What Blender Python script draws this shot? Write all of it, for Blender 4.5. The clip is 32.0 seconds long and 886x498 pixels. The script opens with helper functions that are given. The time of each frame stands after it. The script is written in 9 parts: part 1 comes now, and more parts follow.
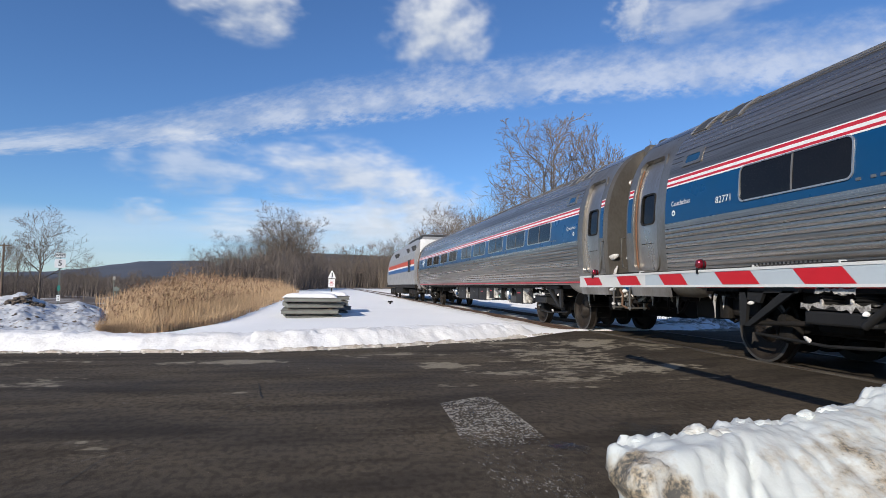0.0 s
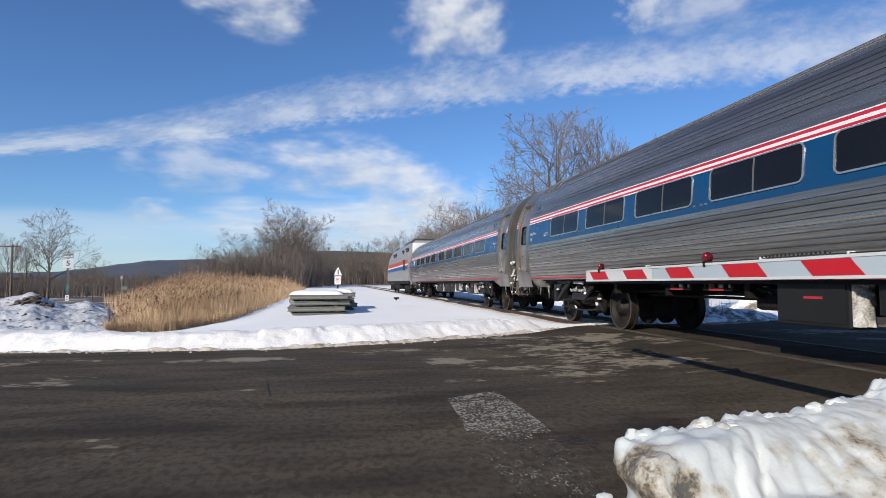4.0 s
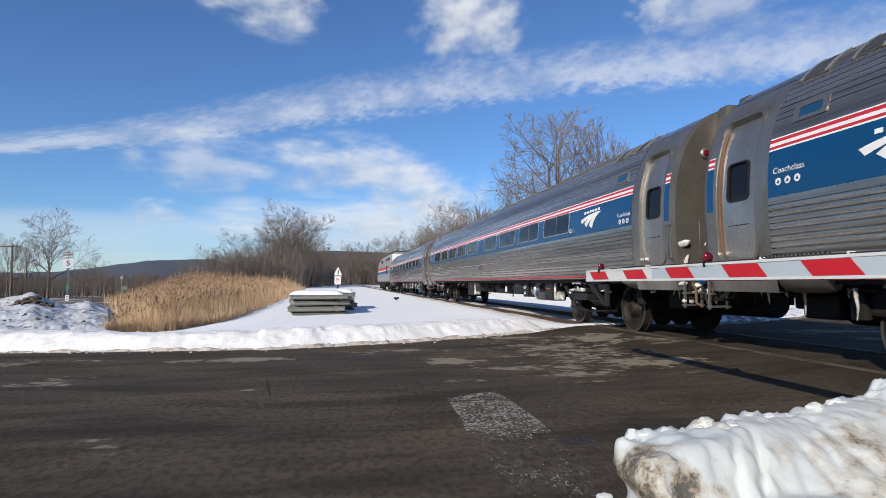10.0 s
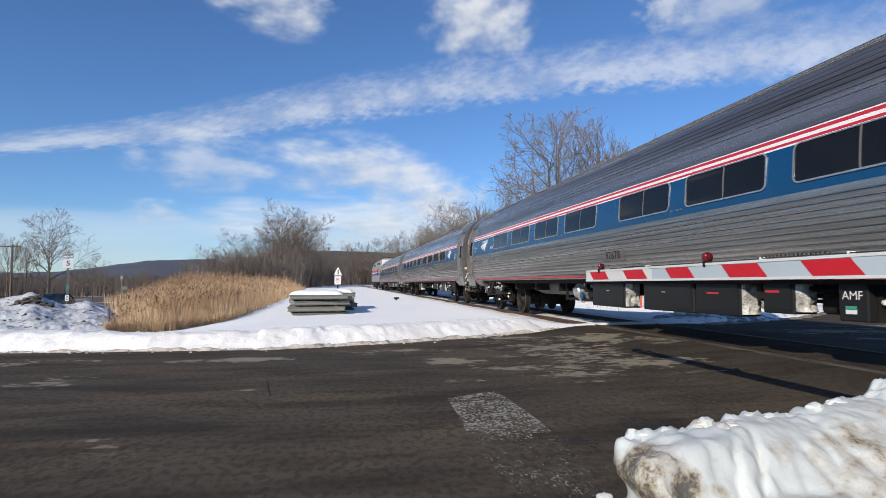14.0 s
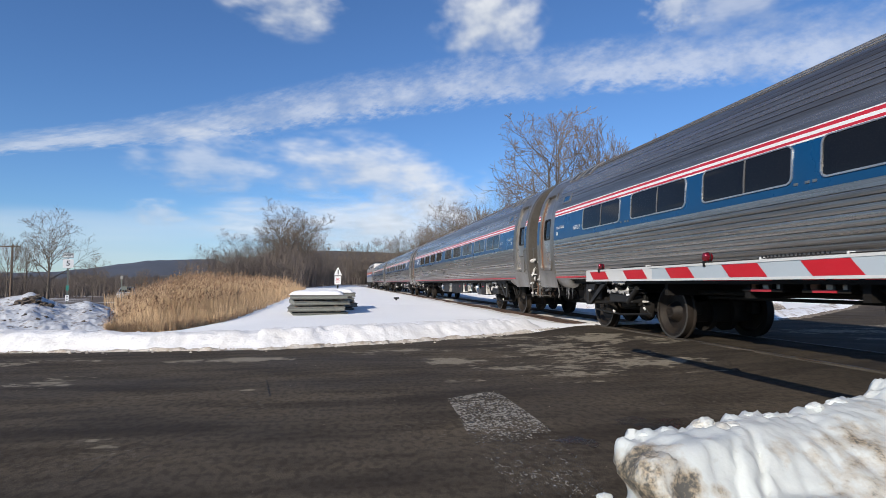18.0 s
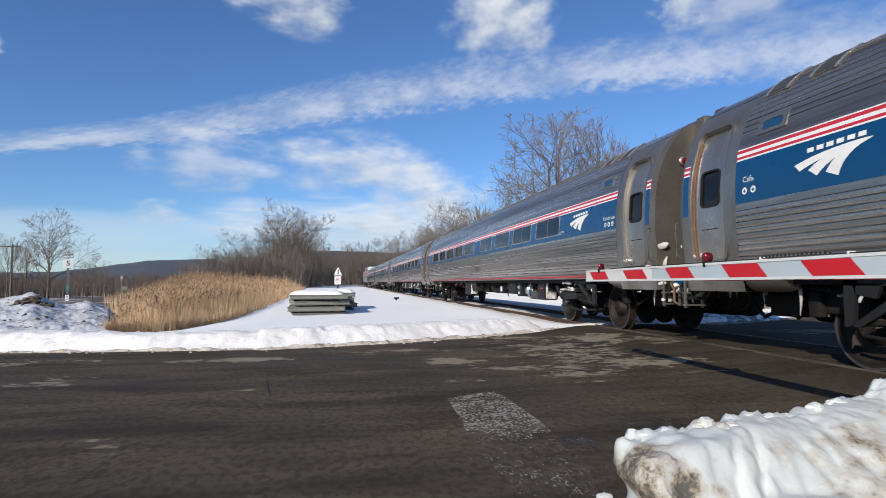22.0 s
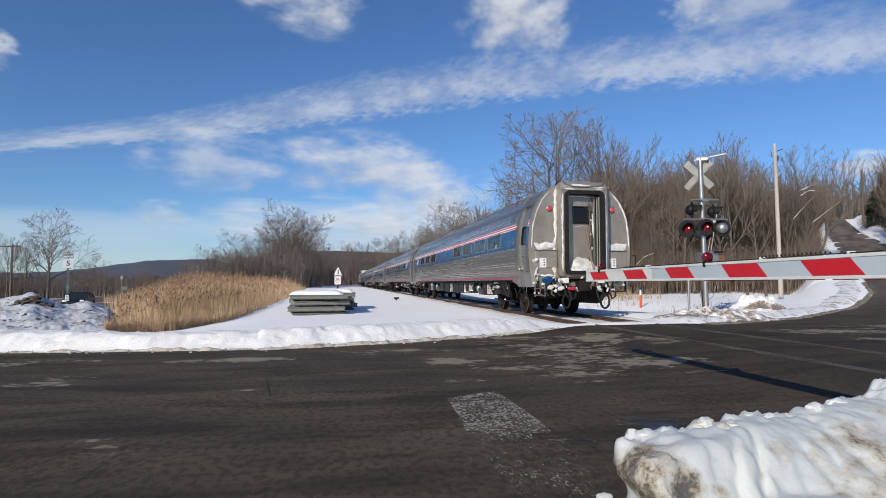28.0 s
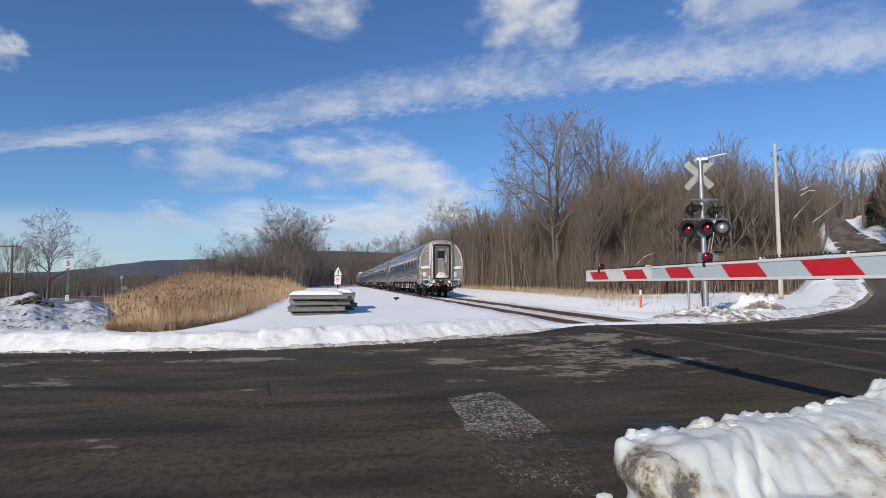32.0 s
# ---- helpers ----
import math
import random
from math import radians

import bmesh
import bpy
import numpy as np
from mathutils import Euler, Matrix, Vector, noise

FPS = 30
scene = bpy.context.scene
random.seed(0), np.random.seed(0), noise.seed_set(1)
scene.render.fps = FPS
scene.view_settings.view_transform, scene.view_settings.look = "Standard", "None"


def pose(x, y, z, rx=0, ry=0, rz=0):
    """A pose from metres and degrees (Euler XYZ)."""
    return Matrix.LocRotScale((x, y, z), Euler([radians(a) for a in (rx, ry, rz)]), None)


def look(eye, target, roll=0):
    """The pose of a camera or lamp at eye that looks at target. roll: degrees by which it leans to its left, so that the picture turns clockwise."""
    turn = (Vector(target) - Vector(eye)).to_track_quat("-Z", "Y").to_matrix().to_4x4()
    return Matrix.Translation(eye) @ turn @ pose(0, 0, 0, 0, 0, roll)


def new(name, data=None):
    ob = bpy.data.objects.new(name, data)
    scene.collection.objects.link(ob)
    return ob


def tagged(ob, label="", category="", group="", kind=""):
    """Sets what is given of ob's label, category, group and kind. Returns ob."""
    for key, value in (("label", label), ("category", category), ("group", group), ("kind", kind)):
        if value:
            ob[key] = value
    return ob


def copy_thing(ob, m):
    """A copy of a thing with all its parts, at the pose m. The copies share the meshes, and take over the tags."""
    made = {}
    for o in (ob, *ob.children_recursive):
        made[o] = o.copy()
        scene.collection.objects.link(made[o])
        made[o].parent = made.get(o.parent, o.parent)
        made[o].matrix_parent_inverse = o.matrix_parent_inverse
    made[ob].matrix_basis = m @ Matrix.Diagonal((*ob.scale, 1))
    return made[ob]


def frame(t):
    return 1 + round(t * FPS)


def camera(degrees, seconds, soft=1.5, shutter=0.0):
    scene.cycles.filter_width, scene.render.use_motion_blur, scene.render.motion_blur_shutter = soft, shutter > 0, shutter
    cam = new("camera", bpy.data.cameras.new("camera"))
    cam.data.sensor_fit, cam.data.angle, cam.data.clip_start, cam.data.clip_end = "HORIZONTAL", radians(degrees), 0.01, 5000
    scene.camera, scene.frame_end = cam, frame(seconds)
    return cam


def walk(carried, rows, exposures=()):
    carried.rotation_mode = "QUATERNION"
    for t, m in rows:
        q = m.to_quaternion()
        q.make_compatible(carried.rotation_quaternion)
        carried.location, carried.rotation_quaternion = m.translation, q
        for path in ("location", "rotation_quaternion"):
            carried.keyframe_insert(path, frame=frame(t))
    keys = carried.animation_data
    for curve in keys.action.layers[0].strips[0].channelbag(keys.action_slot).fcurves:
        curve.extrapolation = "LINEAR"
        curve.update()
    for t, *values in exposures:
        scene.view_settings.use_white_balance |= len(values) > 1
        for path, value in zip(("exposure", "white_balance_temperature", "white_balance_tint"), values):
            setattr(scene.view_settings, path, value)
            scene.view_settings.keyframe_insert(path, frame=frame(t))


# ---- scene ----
# ---- camera ----
EYE = (0.0, 0.0, 1.03)
TURN, TILT = -10.26, 3.405
cam = camera(76.19, 32.0, soft=0.6, shutter=0.1)
walk(cam, [
    (0.0, pose(*EYE, 90 + TILT + 0.42, 0, TURN - 0.55) @ pose(0, 0, 0, 0, 0, 0.62)),
    (0.3, pose(*EYE, 90 + TILT + 0.33, 0, TURN - 0.36) @ pose(0, 0, 0, 0, 0, 0.42)),
    (0.5, pose(*EYE, 90 + TILT + 0.22, 0, TURN - 0.17) @ pose(0, 0, 0, 0, 0, 0.20)),
    (0.8, pose(*EYE, 90 + TILT + 0.06, 0, TURN - 0.07) @ pose(0, 0, 0, 0, 0, 0.06)),
    (1.2, pose(*EYE, 90 + TILT, 0, TURN)),
    (1.5, pose(*EYE, 90 + TILT, 0, TURN)),
    (32.0, pose(*EYE, 90 + TILT, 0, TURN)),
], exposures=[(0.0, 0.05), (24.0, 0.05), (28.0, -0.12), (32.0, -0.12)])

# ---- sky, sun, exposure ----
SUN_UP, SUN_X, SUN_Y = 25.5, -0.66, -0.75      # from the ground towards the sun
world = bpy.data.worlds.new("sky")
scene.world = world
world.use_nodes = True
wn = world.node_tree.nodes
sky = wn.new("ShaderNodeTexSky")
sky.sky_type, sky.sun_disc = "NISHITA", False
sky.sun_elevation, sky.sun_rotation = radians(SUN_UP), math.atan2(SUN_X, SUN_Y)
sky.air_density, sky.dust_density, sky.ozone_density = 1.0, 0.0, 4.0
wn["Background"].inputs[1].default_value = 0.101
tint = wn.new("ShaderNodeMix")
tint.data_type, tint.blend_type = "RGBA", "MULTIPLY"
tint.inputs["Factor"].default_value = 1.0
tint.inputs["B"].default_value = (0.74, 0.955, 1.225, 1)
world.node_tree.links.new(sky.outputs[0], tint.inputs["A"])
world.node_tree.links.new(tint.outputs["Result"], wn["Background"].inputs[0])
sun = new("sun", bpy.data.lights.new("sun", "SUN"))
sun.data.energy, sun.data.angle, sun.data.color = 4.8, radians(0.53), (1.0, 0.92, 0.80)
n_h = math.hypot(SUN_X, SUN_Y)
c_u = math.cos(radians(SUN_UP))
sun.matrix_world = look((SUN_X / n_h * c_u * 60, SUN_Y / n_h * c_u * 60, math.sin(radians(SUN_UP)) * 60), (0, 0, 0))

# ---- mesh helpers ----


def part(name, bm, material, parent=None, label="", smooth=None):
    """Link a bmesh as one mesh object; smooth: the angle below which edges are soft."""
    me = bpy.data.meshes.new(name)
    bmesh.ops.recalc_face_normals(bm, faces=bm.faces[:])
    bm.to_mesh(me)
    bm.free()
    if smooth:
        me.shade_smooth()
        me.set_sharp_from_angle(angle=radians(smooth))
    me.materials.append(material)
    ob = new(name, me)
    if parent:
        ob.parent = parent
    if label:
        tagged(ob, label)
    return ob


def raw(name, verts, faces, material, parent=None, label="", smooth=None):
    """The same from plain lists."""
    me = bpy.data.meshes.new(name)
    me.from_pydata(verts, [], faces)
    if smooth:
        me.shade_smooth()
        me.set_sharp_from_angle(angle=radians(smooth))
    me.materials.append(material)
    ob = new(name, me)
    if parent:
        ob.parent = parent
    if label:
        tagged(ob, label)
    return ob


def thing(name, m, label, category, group="", kind=""):
    ob = new(name)
    ob.empty_display_size = 0.2
    ob.matrix_world = m
    return tagged(ob, label, category, group, kind)


def same(name, ob, m, parent):
    """Another part on the mesh of ob."""
    o = new(name, ob.data)
    o.parent = parent
    o.matrix_basis = m
    return o


def box(bm, c, s, turn=(0, 0, 0), bevel=0.0):
    m = pose(*c, *turn) @ Matrix.Diagonal((*s, 1))
    r = bmesh.ops.create_cube(bm, size=1, matrix=m)
    if bevel:
        es = list({e for v in r["verts"] for e in v.link_edges})
        bmesh.ops.bevel(bm, geom=es, offset=bevel, segments=2, profile=0.5, affect="EDGES")


def rod(bm, a, b, r0, r1=None, n=10, caps=True):
    a, b = Vector(a), Vector(b)
    d = b - a
    m = Matrix.Translation((a + b) / 2) @ d.to_track_quat("Z", "Y").to_matrix().to_4x4()
    bmesh.ops.create_cone(bm, cap_ends=caps, segments=n, radius1=r0, radius2=r0 if r1 is None else r1, depth=d.length, matrix=m)


def tube(bm, pts, r, n=7):
    """A bent hose or bar."""
    rings = []
    pts = [Vector(p) for p in pts]
    for i, p in enumerate(pts):
        d = (pts[min(i + 1, len(pts) - 1)] - pts[max(i - 1, 0)]).normalized()
        q = d.to_track_quat("Z", "Y").to_matrix()
        rings.append([bm.verts.new(p + q @ Vector((math.cos(6.2832 * k / n) * r, math.sin(6.2832 * k / n) * r, 0))) for k in range(n)])
    for a, b in zip(rings, rings[1:]):
        for k in range(n):
            bm.faces.new((a[k], a[(k + 1) % n], b[(k + 1) % n], b[k]))
    bm.faces.new(rings[0][::-1])
    bm.faces.new(rings[-1])


def lathe(bm, rz, m, n=24):
    """A turned shape: pairs of radius and height, about m's z axis."""
    rings = [[bm.verts.new(m @ Vector((r * math.cos(6.2832 * k / n), r * math.sin(6.2832 * k / n), z))) for k in range(n)] for r, z in rz]
    for a, b in zip(rings, rings[1:]):
        for k in range(n):
            bm.faces.new((a[k], a[(k + 1) % n], b[(k + 1) % n], b[k]))
    bm.faces.new(rings[0][::-1])
    bm.faces.new(rings[-1])


def prism(bm, poly, m, depth):
    """A flat outline (x, y) pushed along z by depth."""
    lo = [bm.verts.new(m @ Vector((x, y, 0))) for x, y in poly]
    hi = [bm.verts.new(m @ Vector((x, y, depth))) for x, y in poly]
    k = len(poly)
    bm.faces.new(lo[::-1])
    bm.faces.new(hi)
    for i in range(k):
        bm.faces.new((lo[i], lo[(i + 1) % k], hi[(i + 1) % k], hi[i]))


def letters(text, size, spacing=1.0, bold=0.0):
    """Flat letters as vertices and faces, in the x-y plane, centred."""
    cu = bpy.data.curves.new("letters", "FONT")
    cu.body, cu.size, cu.align_x, cu.align_y, cu.space_character, cu.resolution_u = text, size, "CENTER", "CENTER", spacing, 3
    cu.offset = bold
    ob = bpy.data.objects.new("letters", cu)
    me = bpy.data.meshes.new_from_object(ob)
    out = [v.co.copy() for v in me.vertices], [list(p.vertices) for p in me.polygons]
    bpy.data.objects.remove(ob)
    bpy.data.meshes.remove(me)
    return out


def fbm(x, y, z=0.0, octaves=4):
    v, a, f = 0.0, 0.5, 1.0
    for _ in range(octaves):
        v += a * noise.noise((x * f, y * f, z + f * 3.1))
        a, f = a * 0.5, f * 2.03
    return v


def sm(a, b, v):
    t = min(1.0, max(0.0, (v - a) / (b - a)))
    return t * t * (3 - 2 * t)


# ---- materials ----


def material(name, base, rough=0.6, metal=0.0, second=None, scale=6.0, amount=0.5, fine=60.0, bump=0.2, depth=0.01, stretch=(1, 1, 1), island=0.0, rough_var=0.15, **more):
    """A surface: two colours mixed by a coarse and a fine noise, with relief and uneven gloss."""
    m = bpy.data.materials.new(name)
    m.use_nodes = True
    n, l = m.node_tree.nodes, m.node_tree.links
    b = n["Principled BSDF"]
    co = n.new("ShaderNodeTexCoord")
    mp = n.new("ShaderNodeMapping")
    mp.inputs["Scale"].default_value = stretch
    l.new(co.outputs["Object"], mp.inputs[0])
    big, small = n.new("ShaderNodeTexNoise"), n.new("ShaderNodeTexNoise")
    big.inputs["Scale"].default_value, small.inputs["Scale"].default_value = scale, fine
    big.inputs["Detail"].default_value, small.inputs["Detail"].default_value = 5, 4
    l.new(mp.outputs[0], big.inputs[0])
    l.new(mp.outputs[0], small.inputs[0])
    add = n.new("ShaderNodeMath")
    add.operation = "MULTIPLY_ADD"
    l.new(small.outputs["Fac"], add.inputs[0])
    add.inputs[1].default_value = 0.45
    l.new(big.outputs["Fac"], add.inputs[2])
    ramp = n.new("ShaderNodeMapRange")
    ramp.inputs["From Min"].default_value, ramp.inputs["From Max"].default_value = 0.5, 0.95
    ramp.inputs["To Max"].default_value = amount
    l.new(add.outputs[0], ramp.inputs[0])
    mix = n.new("ShaderNodeMix")
    mix.data_type = "RGBA"
    second = second or tuple(c * 0.6 for c in base)
    mix.inputs["A"].default_value, mix.inputs["B"].default_value = (*base, 1), (*second, 1)
    l.new(ramp.outputs[0], mix.inputs["Factor"])
    colour = mix.outputs["Result"]
    if island:
        ge = n.new("ShaderNodeNewGeometry")
        oi = n.new("ShaderNodeObjectInfo")
        sumr = n.new("ShaderNodeMath")
        l.new(ge.outputs["Random Per Island"], sumr.inputs[0])
        l.new(oi.outputs["Random"], sumr.inputs[1])
        mr = n.new("ShaderNodeMapRange")
        mr.inputs["From Max"].default_value = 2
        mr.inputs["To Min"].default_value, mr.inputs["To Max"].default_value = 1 - island, 1 + island
        l.new(sumr.outputs[0], mr.inputs[0])
        hs = n.new("ShaderNodeHueSaturation")
        l.new(mr.outputs[0], hs.inputs["Value"])
        l.new(colour, hs.inputs["Color"])
        colour = hs.outputs[0]
    l.new(colour, b.inputs["Base Color"])
    rr = n.new("ShaderNodeMapRange")
    rr.inputs["To Min"].default_value, rr.inputs["To Max"].default_value = max(0.02, rough - rough_var), min(1, rough + rough_var)
    l.new(big.outputs["Fac"], rr.inputs[0])
    l.new(rr.outputs[0], b.inputs["Roughness"])
    b.inputs["Metallic"].default_value = metal
    if bump:
        bu = n.new("ShaderNodeBump")
        bu.inputs["Strength"].default_value, bu.inputs["Distance"].default_value = bump, depth
        l.new(small.outputs["Fac"], bu.inputs["Height"])
        l.new(bu.outputs[0], b.inputs["Normal"])
    for key, value in more.items():
        b.inputs[key.replace("_", " ")].default_value = value
    return m


def glow(name, colour, strength):
    m = bpy.data.materials.new(name)
    m.use_nodes = True
    b = m.node_tree.nodes["Principled BSDF"]
    b.inputs["Base Color"].default_value = (*colour, 1)
    b.inputs["Roughness"].default_value = 0.12
    b.inputs["Emission Color"].default_value = (*colour, 1)
    b.inputs["Emission Strength"].default_value = strength
    return m


# the long streaks of the dark second colour are painted reflections
STEEL = material("stainless_steel", (0.47, 0.44, 0.405), 0.28, 0.82, (0.125, 0.11, 0.095), 1.3, 0.95, 24, 0.08, 0.004, (1, 0.06, 4.0))
STEEL_DULL = material("dull_stainless_steel", (0.31, 0.295, 0.27), 0.40, 0.78, (0.15, 0.125, 0.095), 2.2, 0.7, 30, 0.08, 0.004, (1, 1, 0.5))
STEEL_DOOR = material("brushed_door_steel", (0.42, 0.41, 0.40), 0.30, 0.8, (0.17, 0.14, 0.11), 1.6, 0.55, 40, 0.04, 0.003, (1, 1, 0.4))
RUST_EDGE = material("rusty_edge", (0.22, 0.11, 0.06), 0.7, 0.2, (0.16, 0.08, 0.045), 8, 0.8, 60, 0.2)
BLUE = material("blue_paint", (0.002, 0.052, 0.145), 0.30, 0.0, (0.005, 0.045, 0.11), 2.0, 0.4, 40, 0.02, 0.003)
RED = material("red_paint", (0.48, 0.02, 0.035), 0.4, 0.0, (0.38, 0.03, 0.04), 4, 0.5, 40, 0.03)
WHITE = material("white_paint", (0.74, 0.73, 0.71), 0.45, 0.0, (0.6, 0.57, 0.52), 4, 0.5, 40, 0.03)
DARK = material("dark_underframe", (0.007, 0.0065, 0.006), 0.8, 0.0, (0.026, 0.021, 0.017), 3, 0.6, 40, 0.3, Specular_IOR_Level=0.25)
DARK_BOX = material("black_equipment_paint", (0.012, 0.012, 0.0125), 0.6, 0.0, (0.022, 0.02, 0.018), 2.5, 0.5, 50, 0.1, Specular_IOR_Level=0.3)
BLACK = material("black_rubber", (0.010, 0.010, 0.010), 0.65, 0.0, (0.024, 0.022, 0.02), 6, 0.5, 60, 0.2, Specular_IOR_Level=0.25)
WHEEL = material("wheel_steel", (0.011, 0.009, 0.008), 0.6, 0.0, (0.036, 0.027, 0.02), 5, 0.7, 50, 0.3, Specular_IOR_Level=0.2)
TREAD = material("polished_tread", (0.055, 0.052, 0.048), 0.5, 0.4, (0.13, 0.115, 0.10), 6, 0.5, 50, 0.05)
BRIGHT = material("bright_window_trim", (0.50, 0.49, 0.47), 0.3, 0.7, (0.30, 0.285, 0.265), 5, 0.5, 40, 0.03)
GLASS_CAR = material("tinted_glass", (0.007, 0.007, 0.007), 0.06, 0.0, (0.014, 0.013, 0.012), 2, 0.4, 30, 0.0, rough_var=0.03, Specular_IOR_Level=0.3)
GLASS_BLUE = material("blue_sign_glass", (0.01, 0.05, 0.12), 0.15, 0.0, (0.02, 0.06, 0.1), 3, 0.4, 30, 0.0)
SNOW = material("clean_snow", (0.95, 0.935, 0.905), 0.75, 0.0, (0.88, 0.87, 0.845), 1.2, 0.5, 30, 0.35, 0.02, Subsurface_Weight=0.0)
SNOW_TRAIN = material("frozen_snow", (0.78, 0.77, 0.75), 0.6, 0.0, (0.30, 0.27, 0.23), 6, 0.9, 40, 0.4, 0.02)
END_STEEL = material("weathered_end_steel", (0.37, 0.325, 0.265), 0.33, 0.45, (0.21, 0.18, 0.14), 2.6, 0.75, 26, 0.06, 0.004, (1, 1, 0.5))
# for ends between cars: grime and the gap's shade, both in the colour
END_DARK = material("grimy_shaded_end_steel", (0.17, 0.155, 0.135), 0.5, 0.6, (0.09, 0.075, 0.06), 2.0, 0.8, 26, 0.1, 0.005, (1, 1, 0.6))
LAMP_RED = glow("red_lamp_glass", (0.12, 0.002, 0.006), 0.03)
MARKER_RED = glow("lit_marker_glass", (0.75, 0.015, 0.03), 0.7)
LENS_RED = glow("red_lens", (0.16, 0.003, 0.008), 0.10)
LED_RED = glow("lit_red_diode", (1.0, 0.2, 0.25), 2.5)

# ---- ground, road ----
XC, ZR = 6.52, 0.07                         # the track's centre line, along y, and its rails' height
# edges of the asphalt: the far one from west to the hill road, then back along the near one
FAR_EDGE = [(-60, 9.6), (-20, 9.6), (-5, 9.35), (-1.2, 9.1), (0.95, 9.7), (3.8, 11.1), (5.3, 12.0), (7.3, 12.1), (9.8, 12.75), (13.0, 14.2), (15.0, 15.65), (18.2, 18.0), (21.3, 19.9), (24.5, 22.4), (28.4, 26.4), (38.5, 37.2), (49.7, 49.4), (67.8, 68.9), (87.4, 89.1), (111.5, 121.7)]
NEAR_EDGE = [(113.0, 120.6), (104.0, 101.5), (91.8, 89.2), (86.3, 83.4), (76.0, 72.4), (65.7, 61.5), (56.0, 49.9), (46.1, 38.4), (39.4, 30.8), (34.5, 24.0), (29, 17), (22, 9.5), (14, 4.0), (8, 2.0), (4.5, 1.2), (2.5, 0.6), (1.5, -0.6), (0.5, -2.5), (-3, -5), (-20, -6), (-60, -6)]
ROAD_POLY = np.array(FAR_EDGE + NEAR_EDGE, float)


def road_dist(x, y):
    """Signed distance from the asphalt's outline, negative on it (arrays)."""
    a, b = ROAD_POLY, np.roll(ROAD_POLY, -1, 0)
    best = np.full(x.shape, 1e9)
    inside = np.zeros(x.shape, bool)
    for (ax, ay), (bx, by) in zip(a, b):
        ex, ey = bx - ax, by - ay
        t = np.clip(((x - ax) * ex + (y - ay) * ey) / (ex * ex + ey * ey), 0, 1)
        best = np.minimum(best, np.hypot(x - ax - t * ex, y - ay - t * ey))
        if ay != by:
            inside ^= ((ay > y) != (by > y)) & (x < ex * (y - ay) / ey + ax)
    return np.where(inside, -best, best)


def smooth(a, b, v):
    t = np.clip((v - a) / (b - a), 0, 1)
    return t * t * (3 - 2 * t)


def relief(x, y):
    """The lie of the land under snow and road (arrays)."""
    bear = np.degrees(np.arctan2(x, np.maximum(y, 0.1)))
    hill = np.interp(np.hypot(x, y), [27, 45, 70, 130, 170, 300, 700], [0, 1.6, 4.5, 13.0, 15.5, 15.5, 0]) * smooth(41.5, 44.4, bear)
    bank = 1.0 * smooth(15, 40, x - XC) * smooth(12, 40, y) * smooth(44, 36, bear)
    west = smooth(-1.5, -9, x + 0.045 * (y - 12)) * smooth(10.5, 15.5, y)
    crown = ZR * smooth(3.0, 1.1, np.abs(x - XC))
    swale = 0.55 * np.exp(-((x - 12.7) / 2.6) ** 2) * smooth(15.5, 20.5, y) * smooth(70, 48, y) * smooth(37.5, 32.5, bear)
    return crown + hill + bank - swale - 1.2 * west - 3.5 * smooth(-60, -300, x) * smooth(20, 200, y)


def land(x, y):
    """The ground's height: the land, sunk under the asphalt and under the ballast."""
    s = road_dist(x, y)
    z = relief(x, y) + np.where(s > 0, 0.10 * smooth(0.0, 0.9, s), -0.12)
    t = np.abs(x - XC)
    z = z - 0.25 * smooth(1.9, 1.2, t) * smooth(0.3, 1.2, s)
    return z


def land1(x, y):
    return float(land(np.array([float(x)]), np.array([float(y)]))[0])


def ground():
    def axis(lo, hi, step, far):
        core = list(np.arange(lo, hi + step / 2, step))
        grow = step
        while core[-1] < far:
            grow *= 1.16
            core.append(core[-1] + grow)
        grow = step
        while core[0] > -far:
            grow *= 1.16
            core.insert(0, core[0] - grow)
        return np.array(core)
    xs, ys = axis(-22, 30, 0.45, 4200), axis(-4, 48, 0.45, 4200)
    gx, gy = np.meshgrid(xs, ys)
    gz = land(gx, gy)
    near = np.hypot(gx, gy) < 70
    for i, j in zip(*np.nonzero(near)):
        gz[i, j] += 0.06 * fbm(gx[i, j] * 0.35, gy[i, j] * 0.35) + 0.02 * fbm(gx[i, j] * 1.7, gy[i, j] * 1.7)
    nx = len(xs)
    verts = np.stack([gx.ravel(), gy.ravel(), gz.ravel()], 1).tolist()
    faces = [(r * nx + c, r * nx + c + 1, (r + 1) * nx + c + 1, (r + 1) * nx + c) for r in range(len(ys) - 1) for c in range(nx - 1)]
    # far off, under the woods, dead grass and brush show through the snow
    m = SNOW_GROUND
    tagged(raw("ground", verts, faces, m, smooth=60), "level snow cover with dead grass under the woods", "snow", kind="structure")


